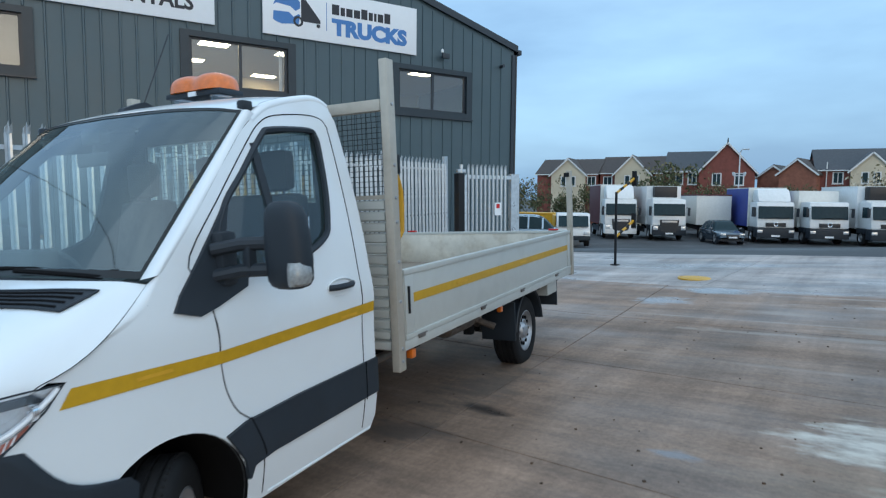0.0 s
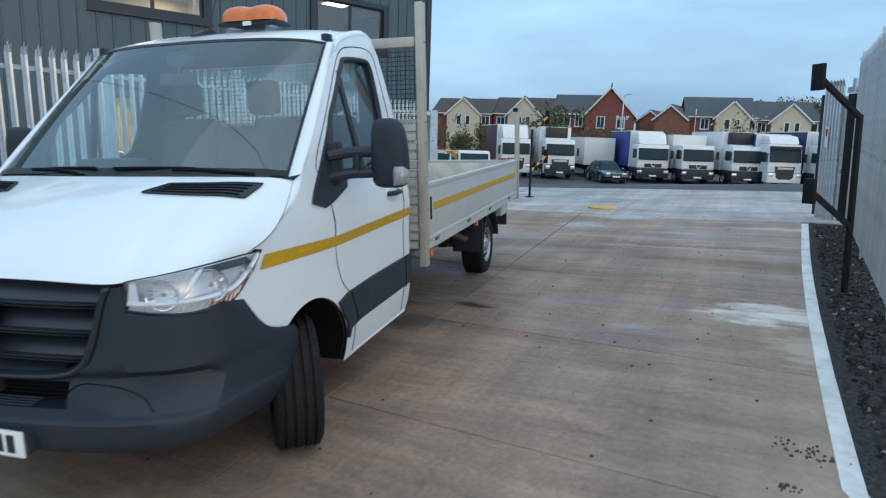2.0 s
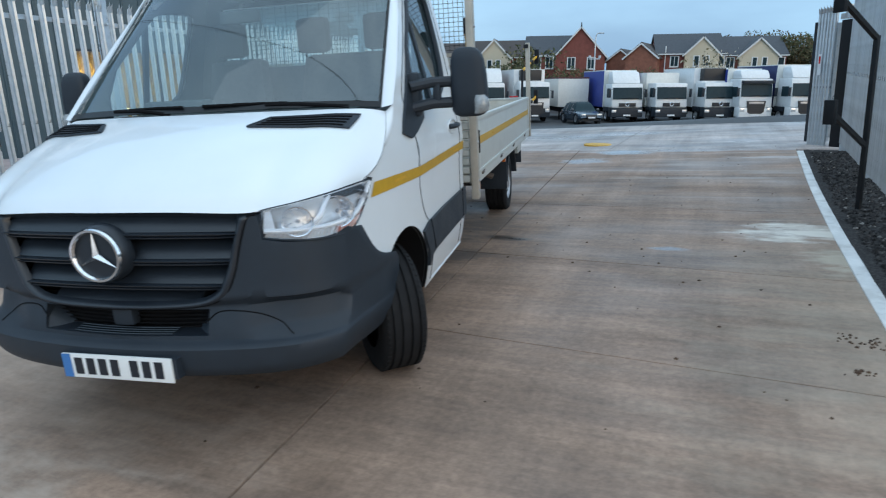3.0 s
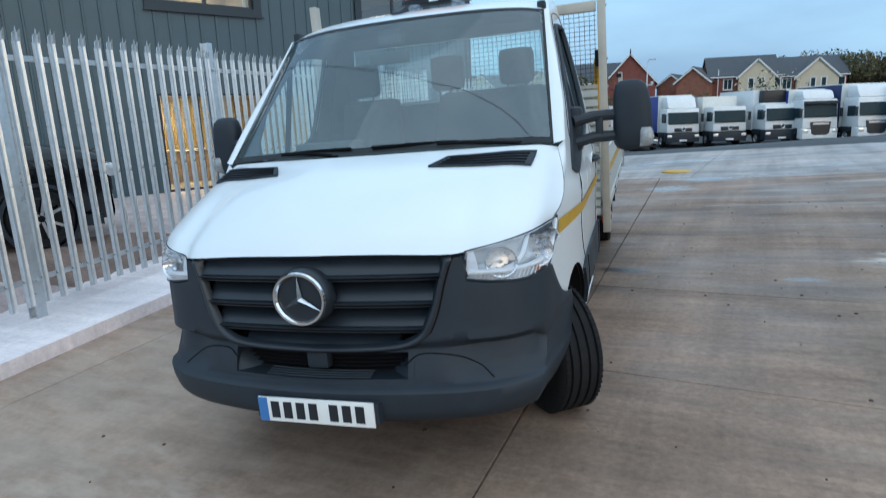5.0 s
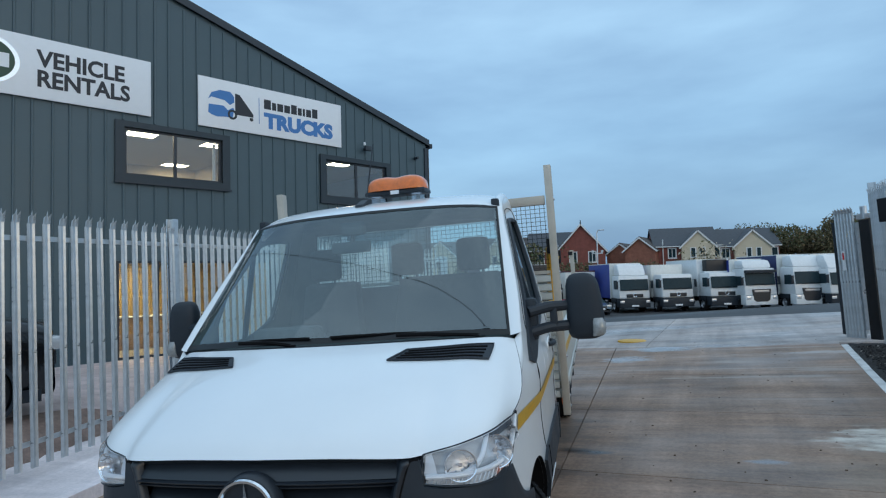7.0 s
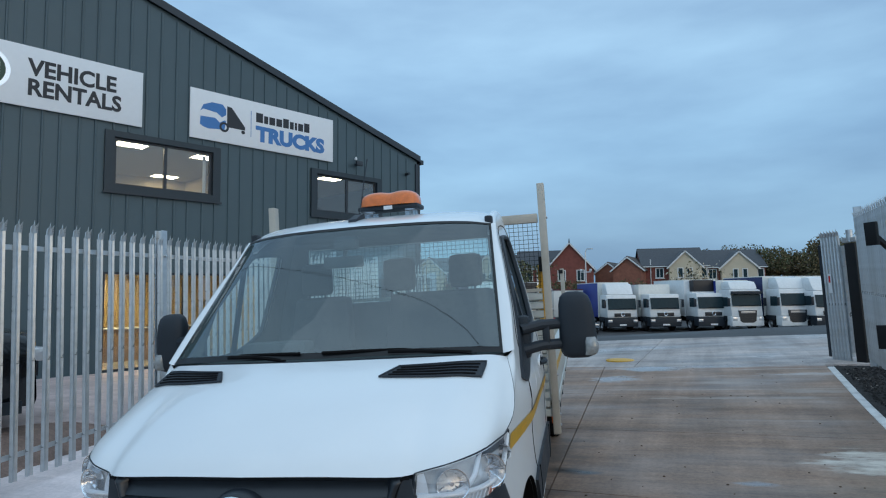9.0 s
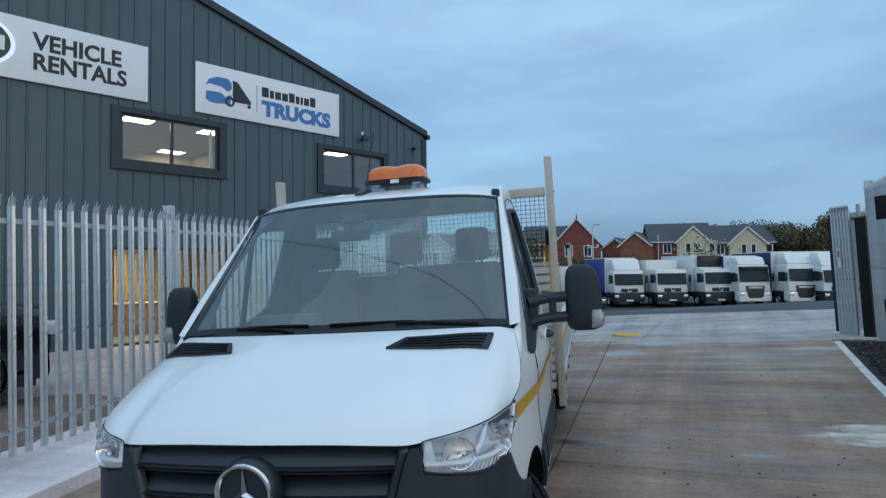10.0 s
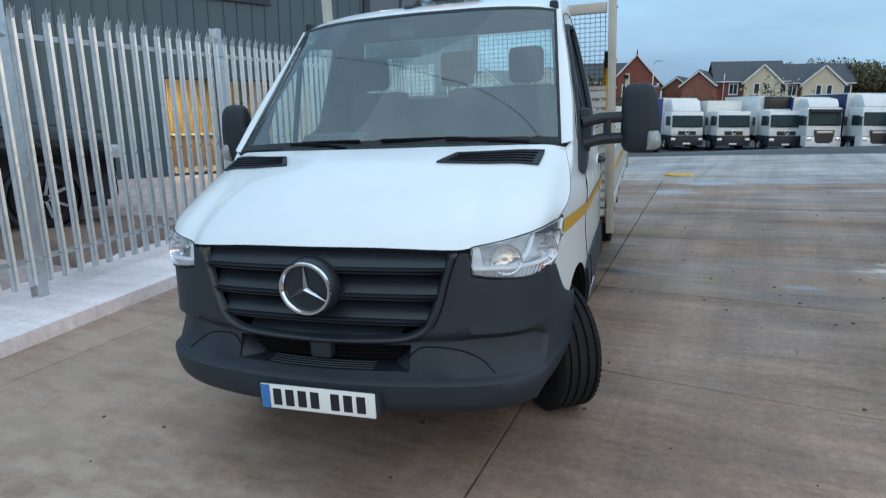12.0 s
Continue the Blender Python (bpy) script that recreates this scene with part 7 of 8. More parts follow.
def cream_house(x, y, w, eave, ridge, g0, g1, gpeak, wall, tile, label, wins):
    H = thing("house", pose(x + 1.45, y, -0.85 if x > 0 else -1.4), label, "house", "houses behind the yard")
    bm = bmesh.new()
    gable_block(bm, 0, w, 0.6, 8.2, eave, ridge - 0.05, "x")
    part("wall", bm, wall, H)
    bm = bmesh.new()
    pitched(bm, 0, w, 0.6, 8.2, eave, ridge)
    part("roof", bm, tile, H)
    part("gutter", made((box, -0.2, w + 0.2, 0.22, 0.32, eave - 0.16, eave - 0.05)), HOUSE_TRIM, H)
    for a, b, pk in zip(g0, g1, gpeak):
        bm = bmesh.new()
        gable_block(bm, a, b, 0.0, 4.4, eave - 0.1, pk - 0.04, "y")
        part("gable_wall", bm, CREAM_WALL, H, "cream rendered gable")
        bm = bmesh.new()
        pitched(bm, a, b, 0.0, 4.4, eave - 0.1, pk, "y", 0.22)
        part("gable_roof", bm, tile, H)
        barge(H, a, b, 0.05, eave - 0.1, pk)
    for wx, wy, wz, ww, wh, nb in wins:
        house_window(H, wx, wy, wz, ww, wh, nb)
    return H


HY = 72.5
cream_house(-20.6, HY - 1, 7.2, 6.0, 7.75, [1.9], [5.9], [7.70], BRICK_RED, TILE_BROWN, "semi-detached house with cream gable and brown tiled roof", [(3.4, 0, 4.6, 0.5, 1.0, 0), (4.5, 0, 4.6, 0.5, 1.0, 0), (6.55, 0.6, 4.7, 0.9, 0.9, 1)])
cream_house(-13.2, HY - 0.4, 6.9, 6.1, 8.0, [1.8], [5.6], [7.95], BRICK_RED, TILE_BROWN, "red brick house with cream gable and brown roof", [(3.2, 0, 4.6, 0.5, 1.1, 0), (4.2, 0, 4.6, 0.5, 1.1, 0), (0.9, 0.6, 4.7, 0.9, 0.9, 1), (6.3, 0.6, 4.7, 0.8, 0.9, 1)])

big = thing("house", pose(-4.65, HY, -1.35), "large red brick house with grey roof and tall gable", "house", "houses behind the yard")
bm = bmesh.new()
gable_block(bm, 0, 5.6, 0.8, 8.4, 6.2, 8.35, "x")
part("wall", bm, BRICK_RED, big)
bm = bmesh.new()
pitched(bm, 0, 5.8, 0.8, 8.4, 6.2, 8.45)
part("roof", bm, TILE_GREY, big)
bm = bmesh.new()
gable_block(bm, 3.6, 9.1, 0.0, 9.0, 6.1, 9.05, "y")
part("gable_wall", bm, BRICK_RED, big)
bm = bmesh.new()
pitched(bm, 3.6, 9.1, 0.0, 9.0, 6.1, 9.1, "y", 0.3)
part("gable_roof", bm, TILE_GREY, big)
barge(big, 3.6, 9.1, 0.0, 6.1, 9.12)
part("finial", made((lathe, [(0.0, 9.7), (0.05, 9.6), (0.08, 9.3), (0.08, 9.15), (0.0, 9.1)], 8, "Z", (6.35, -0.2, 0))), TILE_GREY, big)
part("gutter", made((box, -0.2, 3.6, 0.42, 0.52, 6.05, 6.2)), HOUSE_TRIM, big)
for wx, wy, wz, ww in ((5.4, 0, 4.7, 0.8), (7.6, 0, 4.7, 0.8), (1.2, 0.8, 4.8, 1.4), (2.9, 0.8, 4.8, 0.8)):
    house_window(big, wx, wy, wz, ww, 1.15, 1)

for x, w, pk, e in ((3.3, 3.2, 6.5, 5.3), (5.2, 3.4, 7.0, 5.6)):
    H = thing("house", pose(x + 1.45, HY + (3 if pk < 6.8 else 0), -1.1, 0, 0, -18), "brick house gable with brown roof, partly hidden", "house", "houses behind the yard")
    bm = bmesh.new()
    gable_block(bm, 0, w, 0, 9, e, pk, "y")
    part("wall", bm, BRICK_ORANGE, H)
    bm = bmesh.new()
    pitched(bm, 0, w, 0, 9, e, pk + 0.03, "y", 0.25)
    part("roof", bm, TILE_BROWN, H)
    barge(H, 0, w, 0, e, pk)
cream_house(8.6, HY, 7.0, 5.75, 7.9, [2.9], [6.4], [7.35], BRICK_RED, TILE_GREY, "red brick house with grey roof and cream gable", [(1.9, 0.6, 4.4, 0.8, 1.0, 1), (4.1, 0, 4.4, 0.5, 1.0, 0), (5.1, 0, 4.4, 0.5, 1.0, 0), (6.75, 0.6, 4.4, 0.6, 1.0, 0)])
cream_house(15.6, HY + 0.4, 6.4, 5.55, 7.55, [1.6], [5.4], [7.2], BRICK_RED, TILE_GREY, "terraced house with cream gable and grey roof", [(0.75, 0.6, 4.2, 0.8, 1.0, 1), (3.1, 0, 4.2, 0.45, 1.0, 0), (4.1, 0, 4.2, 0.45, 1.0, 0), (5.9, 0.6, 4.2, 0.6, 1.0, 0)])
part("drain_pipe", made((tube, [(0.9, 0.5, 0), (0.9, 0.5, 6.5)], 0.06, 6)), HOUSE_TRIM, [o for o in bpy.data.objects if o.name.startswith("house") and o.parent is None][-2])


# ---- trees and hedges ----
LEAF_GREEN = material("leaf_green", (0.075, 0.092, 0.038), 0.8, vary=0.3, island=0.5)
LEAF_OLIVE = material("leaf_olive", (0.115, 0.10, 0.045), 0.8, vary=0.3, island=0.5)
LEAF_RUST = material("leaf_rust", (0.12, 0.085, 0.04), 0.8, vary=0.3, island=0.5)
BARK = material("bark", (0.06, 0.048, 0.038), 0.9, vary=0.3, scale=8, bump=0.5, bump_scale=30)


def leaf_cloud(blobs, n, size, seed):
    """Many small leaf faces, thicker towards the clumps' outsides, with gaps."""
    rnd = random.Random(seed)
    verts, faces = [], []
    for _ in range(n):
        cx, cy, cz, r = rnd.choice(blobs)
        d = Vector((rnd.gauss(0, 1), rnd.gauss(0, 1), rnd.gauss(0, 0.8)))
        d = d.normalized() * r * rnd.uniform(0.35, 1.0) ** 0.6
        p = Vector((cx, cy, cz)) + d
        a = Vector((rnd.gauss(0, 1), rnd.gauss(0, 1), rnd.gauss(0, 1))).normalized()
        b = a.cross(Vector((rnd.gauss(0, 1), rnd.gauss(0, 1), rnd.gauss(0, 1)))).normalized()
        s = size * rnd.uniform(0.5, 1.3)
        k = len(verts)
        verts += [p - a * s, p + b * s * 0.5, p + a * s, p - b * s * 0.5]
        faces.append((k, k + 1, k + 2, k + 3))
    return verts, faces


def tree(x, y, height, spread, leaves, mats, label, seed, bare=False, name="tree"):
    rnd = random.Random(seed)
    T = thing(name, pose(x, y, land(x, y)), label, "tree", "trees behind the yard")
    bm = bmesh.new()
    tops = []

    def limb(a, d, length, r, depth):
        pts = [a]
        for i in range(3):
            d = (d + Vector((rnd.gauss(0, 0.16), rnd.gauss(0, 0.16), 0.05))).normalized()
            pts.append(pts[-1] + d * length / 3)
        ring = None
        for i, p in enumerate(pts):
            rr = r * (1 - 0.2 * i)
            cur = [bm.verts.new(p + Vector((rr * math.cos(t), rr * math.sin(t), 0))) for t in (0, 1.257, 2.513, 3.77, 5.027)]
            if ring:
                for j in range(5):
                    bm.faces.new((ring[j], ring[(j + 1) % 5], cur[(j + 1) % 5], cur[j]))
            ring = cur
        tops.append(pts[-1])
        if depth:
            for _ in range(3 if not bare else 4):
                q = pts[rnd.choice((2, 3))]
                limb(q, (d + Vector((rnd.gauss(0, 0.6), rnd.gauss(0, 0.6), 0.15))).normalized(), length * rnd.uniform(0.55, 0.8), r * 0.42, depth - 1)

    limb(Vector((0, 0, -0.1)), Vector((0, 0, 1)), height * 0.36, height * 0.028, 3 if bare else 2)
    part("trunk", bm, BARK, T)
    if leaves:
        blobs = [(p.x * spread, p.y * spread, min(p.z, height * 0.9), height * rnd.uniform(0.10, 0.2)) for p in tops]
        blobs += [(rnd.gauss(0, 0.24) * height * spread, rnd.gauss(0, 0.2) * height, height * rnd.uniform(0.45, 0.85), height * rnd.uniform(0.10, 0.2)) for _ in range(26)]
        v, f = leaf_cloud(blobs, leaves, height * (0.019 if leaves > 8000 else 0.026), seed)
        me = bpy.data.meshes.new("crown")
        me.from_pydata(v, [], f)
        for m in mats:
            me.materials.append(m)
        if len(mats) > 1:
            for p in me.polygons:
                p.material_index = rnd.randrange(len(mats))
        ob = new("crown", me)
        ob.parent = T
    return T


tree(-4.2, HY - 5, 7.4, 1.0, 1600, [LEAF_GREEN, LEAF_OLIVE], "green tree standing before the brick houses", 3)
tree(-17.2, 58, 5.4, 1.5, 2400, [LEAF_GREEN, LEAF_OLIVE], "dense green shrub tree behind the yard", 4)
tree(-14.7, 52, 6.8, 1.0, 0, [], "bare leafless tree beside the building", 5, bare=True)
tree(14.8, HY - 4.5, 6.2, 1.0, 700, [LEAF_OLIVE, CREAM_WALL], "thin tree with sparse pale leaves before a gable", 6)
for i, (x, hgt) in enumerate(((19.5, 8.8), (26.5, 8.4), (30.5, 9.4), (35.0, 8.9), (40.0, 9.4), (45.0, 8.9))):
    tree(x + 1.4, HY + (9 if i == 0 else 4), hgt, 1.45, 15000, [LEAF_OLIVE, LEAF_GREEN, LEAF_RUST] if i != 2 else [LEAF_RUST, LEAF_OLIVE], "full autumn tree with olive and rusty leaves", 20 + i)


def hedge(x0, x1, y, h, n, mats, seed, label):
    rnd = random.Random(seed)
    blobs = [(rnd.uniform(x0, x1), y + rnd.gauss(0, 0.6), rnd.uniform(0.4, h - 0.5), rnd.uniform(0.6, 1.1)) for _ in range(int((x1 - x0) * 3))]
    v, f = leaf_cloud(blobs, int(n * 1.7), 0.115, seed)
    me = bpy.data.meshes.new("hedge")
    me.from_pydata(v, [], f)
    for m in mats:
        me.materials.append(m)
    for p in me.polygons:
        p.material_index = rnd.randrange(len(mats))
    ob = new("hedge", me)
    ob.location.z = -1.0
    return tagged(ob, label, "hedge", kind="stuff")


hedge(-22.6, -7.6, 58, 4.2, 4200, [LEAF_GREEN, LEAF_OLIVE], 41, "overgrown green hedge before the cream houses")
hedge(-7.6, 7.4, 64, 4.4, 4200, [LEAF_GREEN, LEAF_OLIVE], 42, "overgrown hedge between the lorries and the houses")
hedge(6.4, 25.4, 63, 4.0, 5200, [LEAF_GREEN, LEAF_OLIVE, LEAF_RUST], 43, "dark overgrown hedge behind the row of lorries")
hedge(25.4, 49.4, 60, 4.6, 4200, [LEAF_OLIVE, LEAF_GREEN, LEAF_RUST], 44, "autumn hedge beyond the parked lorries")

# ---- right-hand fence, gates and their stops ----
fr0, fr1 = slab_point(-7.6, 4.20), slab_point(2.6, 4.20)
palisade("palisade_fence", (fr0.x, fr0.y), (fr1.x, fr1.y), lambda x, y: land(x, y) + 0.02, 2.75, 0.142,
         "tall galvanised palisade fence beside a gravel strip", 0.0, front=-1, lean=2.6)


def gate_leaf(a, b, label, mesh_side=1, h=2.35, gap=0.135, stile=0.30):
    """An open gate leaf from its hinge at a to its free end at b."""
    a, b = Vector((*a, 0)), Vector((*b, 0))
    d = (b - a).normalized()
    n = (b - a).length
    g = thing("yard_gate", leaning(a.x, a.y, land(a.x, a.y) + 0.05, math.degrees(math.atan2(d.y, d.x)), 2.6 if mesh_side < 0 else 1.0), label, "gate", "yard gates")
    part("gate_frame", made((box, 0.10, 0.20, -0.05, 0.05, 0.1, h), (box, 0.20, n - stile, -0.05, 0.05, 0.02, 0.12),
                            (box, 0.20, n - stile, -0.05, 0.05, h - 0.10, h)), GALV, g)
    part("end_stile", made((box, n - stile, n, -0.06, 0.06, 0.0, h + 0.05)), TRIM_DARK if mesh_side < 0 else GALV, g)
    for i in range(int((n - stile - 0.17) / gap)):
        shared("pale", PALE, g, pose(0.22 + i * gap, -0.062 * mesh_side, h - 2.12) @ (Matrix.Rotation(math.pi, 4, "Z") if mesh_side < 0 else Matrix.Identity(4)))
    part("hinge_post", made((box, -0.13, 0.07, -0.10, 0.10, -0.3, h + 0.03, 0.01)), BLACK_STEEL, g, "black hinge post")
    for z in (h + 0.05, 0.30):
        part("hinge", made((box, -0.11, 0.16, -0.04, 0.04, z, z + 0.09, 0.01), (lathe, [(0.0, z), (0.055, z), (0.055, z + 0.22), (0.0, z + 0.22)], 12, "Z", (0.03, 0, 0))), GALV, g)
    notice = part("notice", made((box, n - stile * 3.2, n - stile * 2.4, -0.115 * mesh_side - 0.004, -0.115 * mesh_side, 1.15, 1.50)), SIGN_WHITE, g, "small white notice plate")
    part("notice_mark", made((box, n - stile * 3.0, n - stile * 2.6, -0.121 * mesh_side - 0.001, -0.121 * mesh_side + 0.001, 1.34, 1.46)), RED_LENS, notice)
    return g


gate_leaf((6.27, 9.90), (5.97, 10.46), "short galvanised gate leaf swung open by the gravel strip", -1, 1.98, 0.062, 0.08)
gate_leaf((fence_x(14.4), 14.4), (-2.62, 16.2), "open galvanised gate leaf with small white notice", 1, 2.24, 0.145)


def gate_stop(p, turn, banded, label):
    """A post with two cranked arms that end in buffer plates."""
    g = thing("gate_stop", leaning(p[0], p[1], land(*p), turn, 1.0 if banded else 3.2) @ Matrix.Scale(0.9, 4), label, "gate stop", "gate stops")
    part("base_plate", made((box, -0.09, 0.09, -0.09, 0.09, 0.0, 0.02, 0.004)), GRAVEL if not banded else BLACK_STEEL, g)
    part("post", made((box, -0.024, 0.024, -0.024, 0.024, 0.02, 1.86, 0.004)), BLACK_STEEL, g)
    reach = 0.78 if banded else 0.60
    for z, zz in ((1.83, 2.22), (0.72, 1.12)):
        arm = part("arm", made((beam, (0, 0, z), (0.0, reach, zz), 0.046, 0.046)), YELLOW_STEEL if banded else BLACK_STEEL, g, "yellow and black banded arm" if banded else "")
        if banded:
            for k in (0.2, 0.55):
                q0, q1 = Vector((0, reach * k, z + (zz - z) * k)), Vector((0, reach * (k + 0.17), z + (zz - z) * (k + 0.17)))
                part("band", made((beam, q0, q1, 0.050, 0.050)), BLACK_STEEL, arm)
        part("buffer_plate", made((box, -0.06, 0.06, reach - 0.02, reach + 0.03, zz - (0.20 if banded else 0.13), zz + (0.19 if banded else 0.12), 0.005)), BLACK_STEEL, g)
    return g


gate_stop((4.70, 4.85), 125, False, "black steel gate stop post with two arms on gravel")
gate_stop((0.52, 13.9), -25, True, "black and yellow gate stop post on the concrete yard")

# ---- yard surfaces ----
yard = tagged(part("yard_bed", made((box, -0.01, 0.01, -0.01, 0.01, -0.3, -0.29)), JOINT), "concrete yard of separate cast slabs with dark joints", "pavement", kind="structure")
GAP = 0.008
CUTS = [-17.0, -12.6, -8.13, -6.04, -3.4, -0.68, 2.9]
for u0, u1 in zip(CUTS, CUTS[1:]):
    for k0, k1 in ((-7.3, -3.65), (-3.65, 0.0), (0.0, None)):
        quad = []
        for u, k in ((u0 + GAP, k0), (u0 + GAP, k1), (u1 - GAP, k1), (u1 - GAP, k0)):
            v = edge_v(u) - 0.004 if k is None else 0.11 - 0.12 * (u + 3.29) + k + (GAP if k == k0 else -GAP)
            quad.append(SLAB0 + U * u + V * v)
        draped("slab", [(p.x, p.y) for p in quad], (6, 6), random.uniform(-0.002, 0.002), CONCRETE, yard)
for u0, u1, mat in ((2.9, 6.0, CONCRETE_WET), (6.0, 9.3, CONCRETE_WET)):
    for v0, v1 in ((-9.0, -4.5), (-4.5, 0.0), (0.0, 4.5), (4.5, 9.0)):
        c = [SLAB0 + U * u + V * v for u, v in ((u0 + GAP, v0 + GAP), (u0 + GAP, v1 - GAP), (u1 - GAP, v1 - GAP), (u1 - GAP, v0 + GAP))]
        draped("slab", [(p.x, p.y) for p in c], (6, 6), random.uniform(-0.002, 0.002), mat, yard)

edging = tagged(new("edging"), "white painted concrete edging between slabs and gravel", "kerb", kind="structure")
for i in range(14):
    u0, u1 = -10.6 + 0.95 * i + 0.004, min(-10.6 + 0.95 * (i + 1) - 0.004, 2.5)
    c = [SLAB0 + U * u + V * (edge_v(u) + o) for u, o in ((u0, 0.0), (u0, 0.105), (u1, 0.105), (u1, 0.0))]
    draped("edging_stone", [(p.x, p.y) for p in c], (2, 3), random.uniform(0.005, 0.010), EDGE_PAINT, edging, 0.15, 0.010)

gravel = bmesh.new()
NU, NV = 120, 24
g = [[None] * (NV + 1) for _ in range(NU + 1)]
for i in range(NU + 1):
    for j in range(NV + 1):
        u = -10.6 + 13.2 * i / NU
        v = edge_v(u) + 0.108
        p = slab_point(u, v + (5.39 - v) * j / NV)
        p.z += 0.005 + 0.03 * noise.noise(p * 2.2) + 0.015 * noise.noise(p * 9)
        g[i][j] = gravel.verts.new(p)
for i in range(NU):
    for j in range(NV):
        gravel.faces.new((g[i][j], g[i + 1][j], g[i + 1][j + 1], g[i][j + 1]))
gravel_strip = tagged(part("gravel_strip", gravel, GRAVEL), "strip of dark gravel and soil along the fence", "gravel", kind="stuff")


def scatter_stones(name, n, area, size, mat, label, flat_z=0.6):
    verts, faces = [], []
    for _ in range(n):
        p = area()
        r = size * random.uniform(0.5, 1.6)
        b = len(verts)
        rot = random.uniform(0, 6.28)
        for k in range(5):
            a = rot + k * 1.257
            q = r * random.uniform(0.7, 1.1)
            verts.append((p.x + q * math.cos(a), p.y + q * math.sin(a), p.z - 0.004))
        for k in range(5):
            a = rot + k * 1.257
            q = r * random.uniform(0.35, 0.65)
            verts.append((p.x + q * math.cos(a), p.y + q * math.sin(a), p.z + r * flat_z * random.uniform(0.6, 1)))
        for k in range(5):
            j = (k + 1) % 5
            faces.append((b + k, b + j, b + 5 + j, b + 5 + k))
        faces.append(tuple(b + 5 + k for k in range(5)))
    me = bpy.data.meshes.new(name)
    me.from_pydata(verts, [], faces)
    me.materials.append(mat)
    return tagged(new(name, me), label, "gravel", kind="stuff")


def gravel_spot():
    u = random.uniform(-9.5, 2.2)
    p = slab_point(u, random.uniform(edge_v(u) + 0.2, 5.25))
    p.z += 0.010 + 0.03 * noise.noise(p * 2.2)
    return p


scatter_stones("gravel_stones", 9000, gravel_spot, 0.018, GRAVEL, "loose dark stones and soil crumbs beside the fence")
STONE_LIGHT = material("pale_stone", (0.22, 0.20, 0.18), 0.85, vary=0.3, island=0.5)
scatter_stones("pale_stones", 260, gravel_spot, 0.016, STONE_LIGHT, "scattered paler pebbles among the dark gravel")


def yard_spot():
    p = slab_point(random.uniform(-11.5, 3.5), random.triangular(-3.6, 3.55, 3.2))
    p.z += 0.004
    return p


def leaf_patch():
    u, v, r = random.choice(((-7.33, 3.46, 0.05), (-7.40, 3.57, 0.06), (-7.45, 3.70, 0.10), (-7.42, 3.72, 0.08), (-7.85, 3.48, 0.04), (-6.0, 3.80, 0.03)))
    p = slab_point(u + random.gauss(0, r), v + random.gauss(0, r * 0.8))
    p.z += 0.005
    return p


scatter_stones("leaf_heap", 80, leaf_patch, 0.009, LEAF_LITTER, "heaps of wet brown leaves by the edging", 0.3)
scatter_stones("leaf_litter", 130, yard_spot, 0.011, LEAF_LITTER, "small dead leaves and dirt crumbs on the slabs", 0.25)

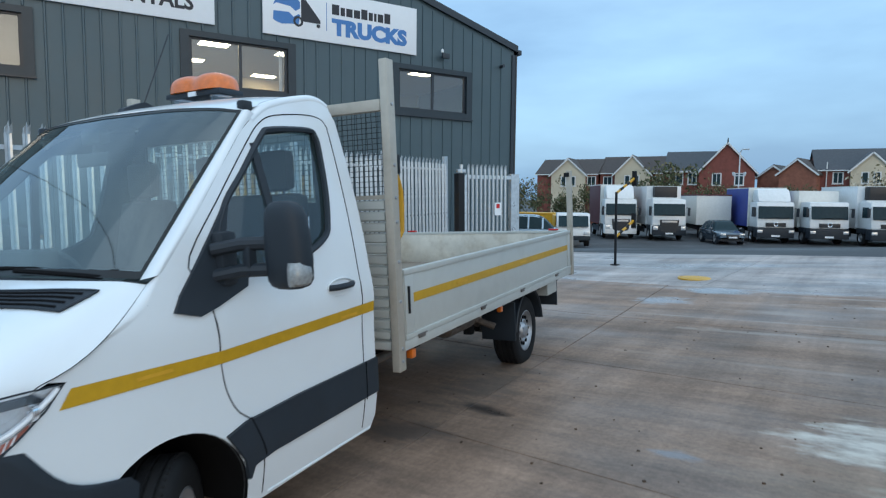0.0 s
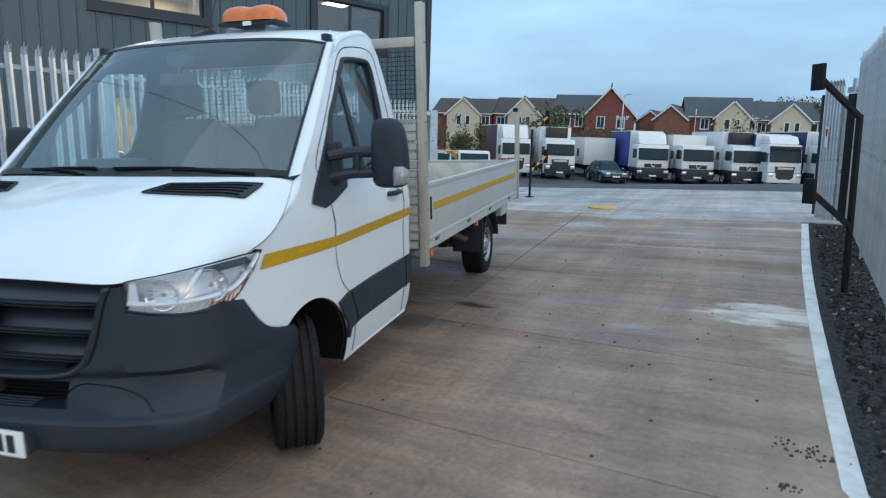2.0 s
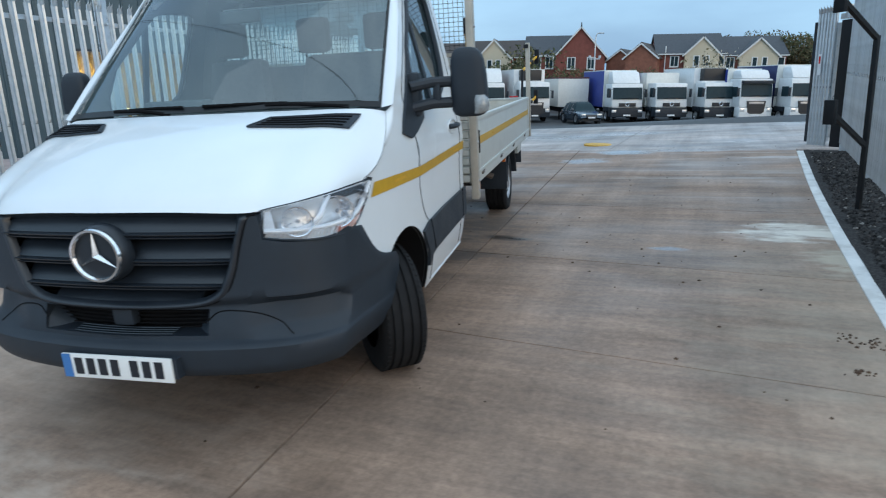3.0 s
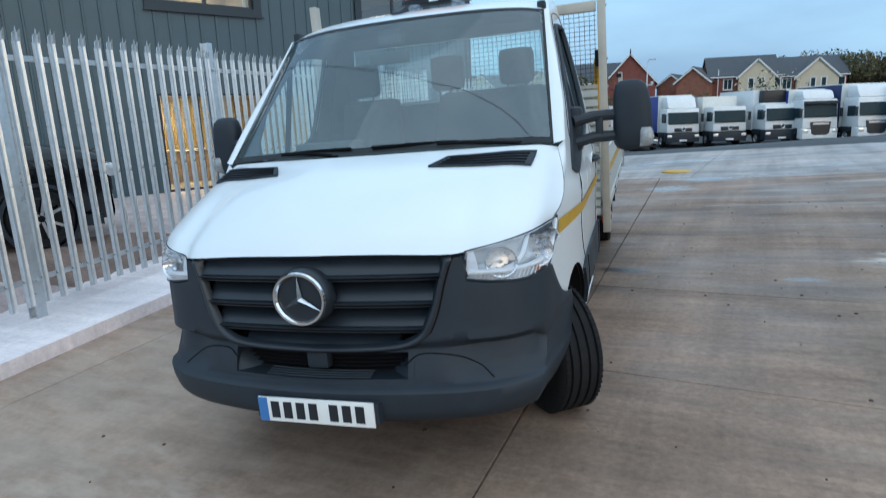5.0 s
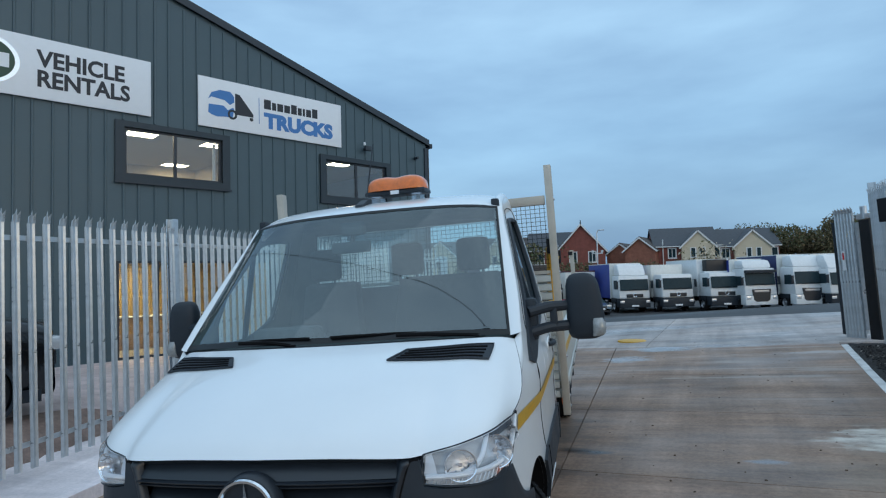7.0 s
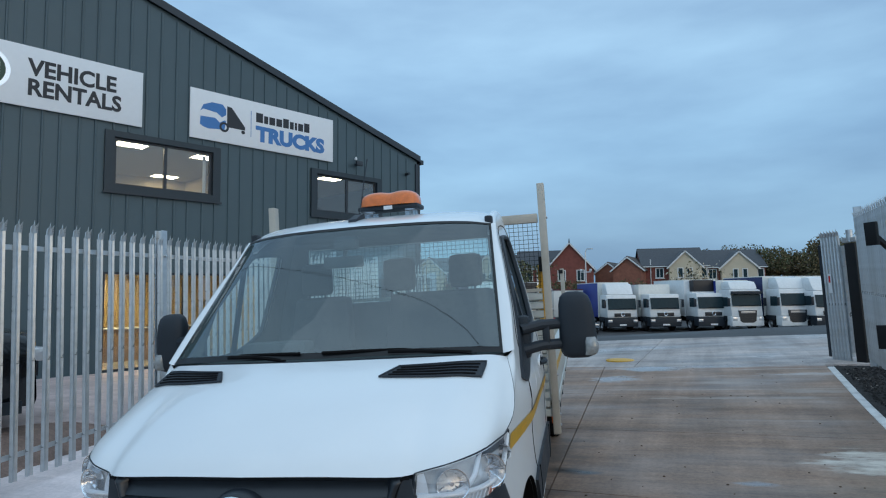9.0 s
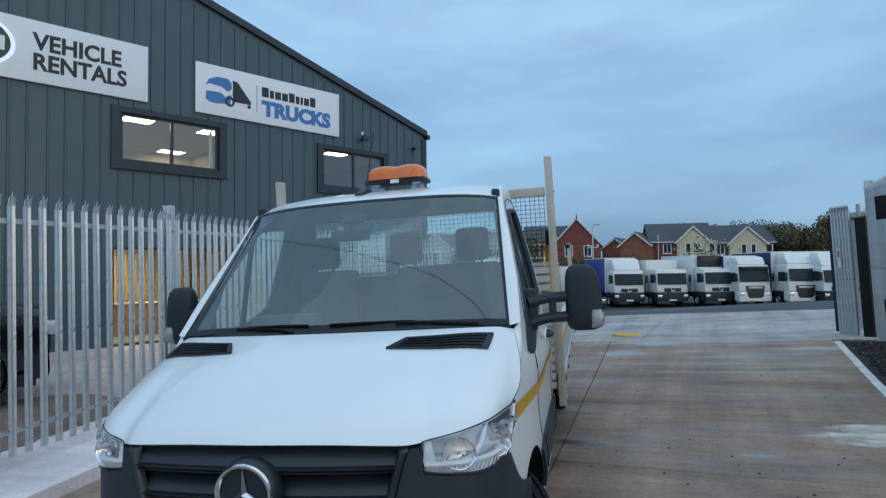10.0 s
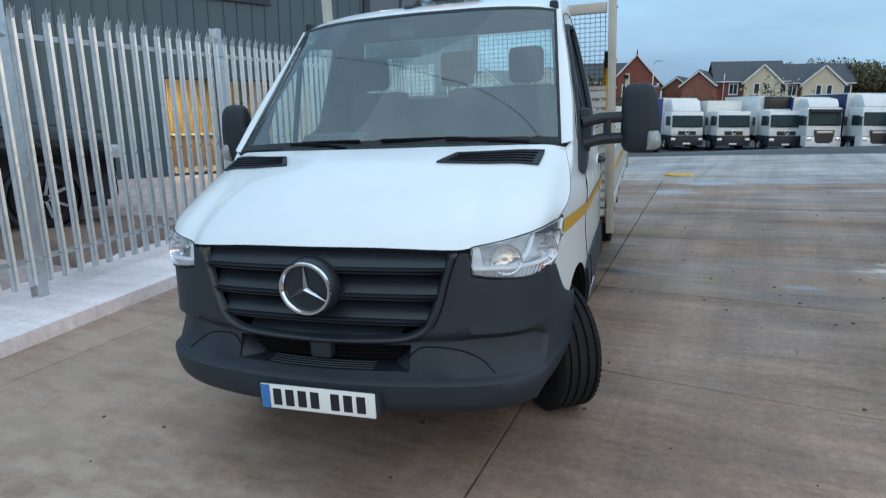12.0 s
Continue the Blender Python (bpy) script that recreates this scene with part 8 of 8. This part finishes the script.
# the pale raised strip under the left fence, its kerb edge, and the forecourt behind it
strip = tagged(part("pavement_bed", made((box, -6, -5.98, 4, 4.02, -0.4, -0.39)), JOINT), "raised pale concrete strip under the fence", "pavement", kind="structure")
for y0, y1 in ((-3.0, 1.47), (1.48, 4.6), (4.61, 7.6), (7.61, 10.6), (10.61, 13.4)):
    kx = lambda y: -3.02 + 0.014 * (y - 2)
    draped("pavement_slab", [(kx(y0) - 1.6, y0), (kx(y0) - 0.13, y0), (kx(y1) - 0.13, y1), (kx(y1) - 1.6, y1)], (4, 6), 0.12, CONCRETE_PALE, strip)
    draped("kerb_edge", [(kx(y0) - 0.125, y0), (kx(y0), y0), (kx(y1), y1), (kx(y1) - 0.125, y1)], (1, 6), 0.121, CONCRETE_PALE, strip, 0.16, 0.012)
forecourt = tagged(part("forecourt_bed", made((box, -8, -7.98, 4, 4.02, -0.5, -0.49)), JOINT), "paved office forecourt of brown and pale concrete", "pavement", kind="structure")
COURT_PAVE = concrete_material("forecourt_paving", (0.52, 0.43, 0.42), 0.4, contrast=0.6)
BROWN_PAVE = concrete_material("brown_paving", (0.26, 0.18, 0.15), 0.5)


def court(x, y):
    """Forecourt: a low crown, fence to office front, raised to fit the camera's view."""
    p = Vector((x, y, 0)) - B0
    d = p.dot(BN)
    return 0.055 + 0.25 * smooth_step(0.3, 5.2, d) * smooth_step(4.4, 5.1, -x) - 0.6 * (1 - smooth_step(4.0, 4.5, -x))


def court_slab(s0, s1, o0, o1, mat):
    c = [B0 + (BD * s + BN * o) * BK for s, o in ((s0, o0), (s0, o1), (s1, o1), (s1, o0))]
    draped("forecourt_slab", [(p.x, p.y) for p in c], (6, 8), 0.0, mat, forecourt, lie=court)


for i in range(8):
    court_slab(-16 + i * 3.5 + 0.006, -12.5 + i * 3.5, 0.0, 2.0, COURT_PAVE)
    for o0, o1 in ((2.0, 3.9), (3.9, 5.9), (5.9, 8.2), (8.2, 9.8), (9.8, 11.4), (11.4, 12.8)):
        court_slab(-16 + i * 3.5 + 0.006, -12.5 + i * 3.5, o0 + 0.006, o1, BROWN_PAVE if o0 == 8.2 else COURT_PAVE)

# yellow drain cover, and marks on the slabs
drain = thing("drain_cover", pose(2.37, 11.75, land(2.37, 11.75) + 0.006), "round drain cover painted bright yellow", "drain cover")
part("cover", made((lathe, [(0.0, 0.012), (0.25, 0.012), (0.27, 0.004), (0.27, -0.03), (0.0, -0.03)], 28, "Z", (0, 0, 0))), YELLOW_STEEL, drain)
part("frame", made((lathe, [(0.28, -0.03), (0.28, 0.008), (0.32, 0.002), (0.32, -0.03)], 28, "Z", (0, 0, 0), True)), YELLOW_STEEL, drain)
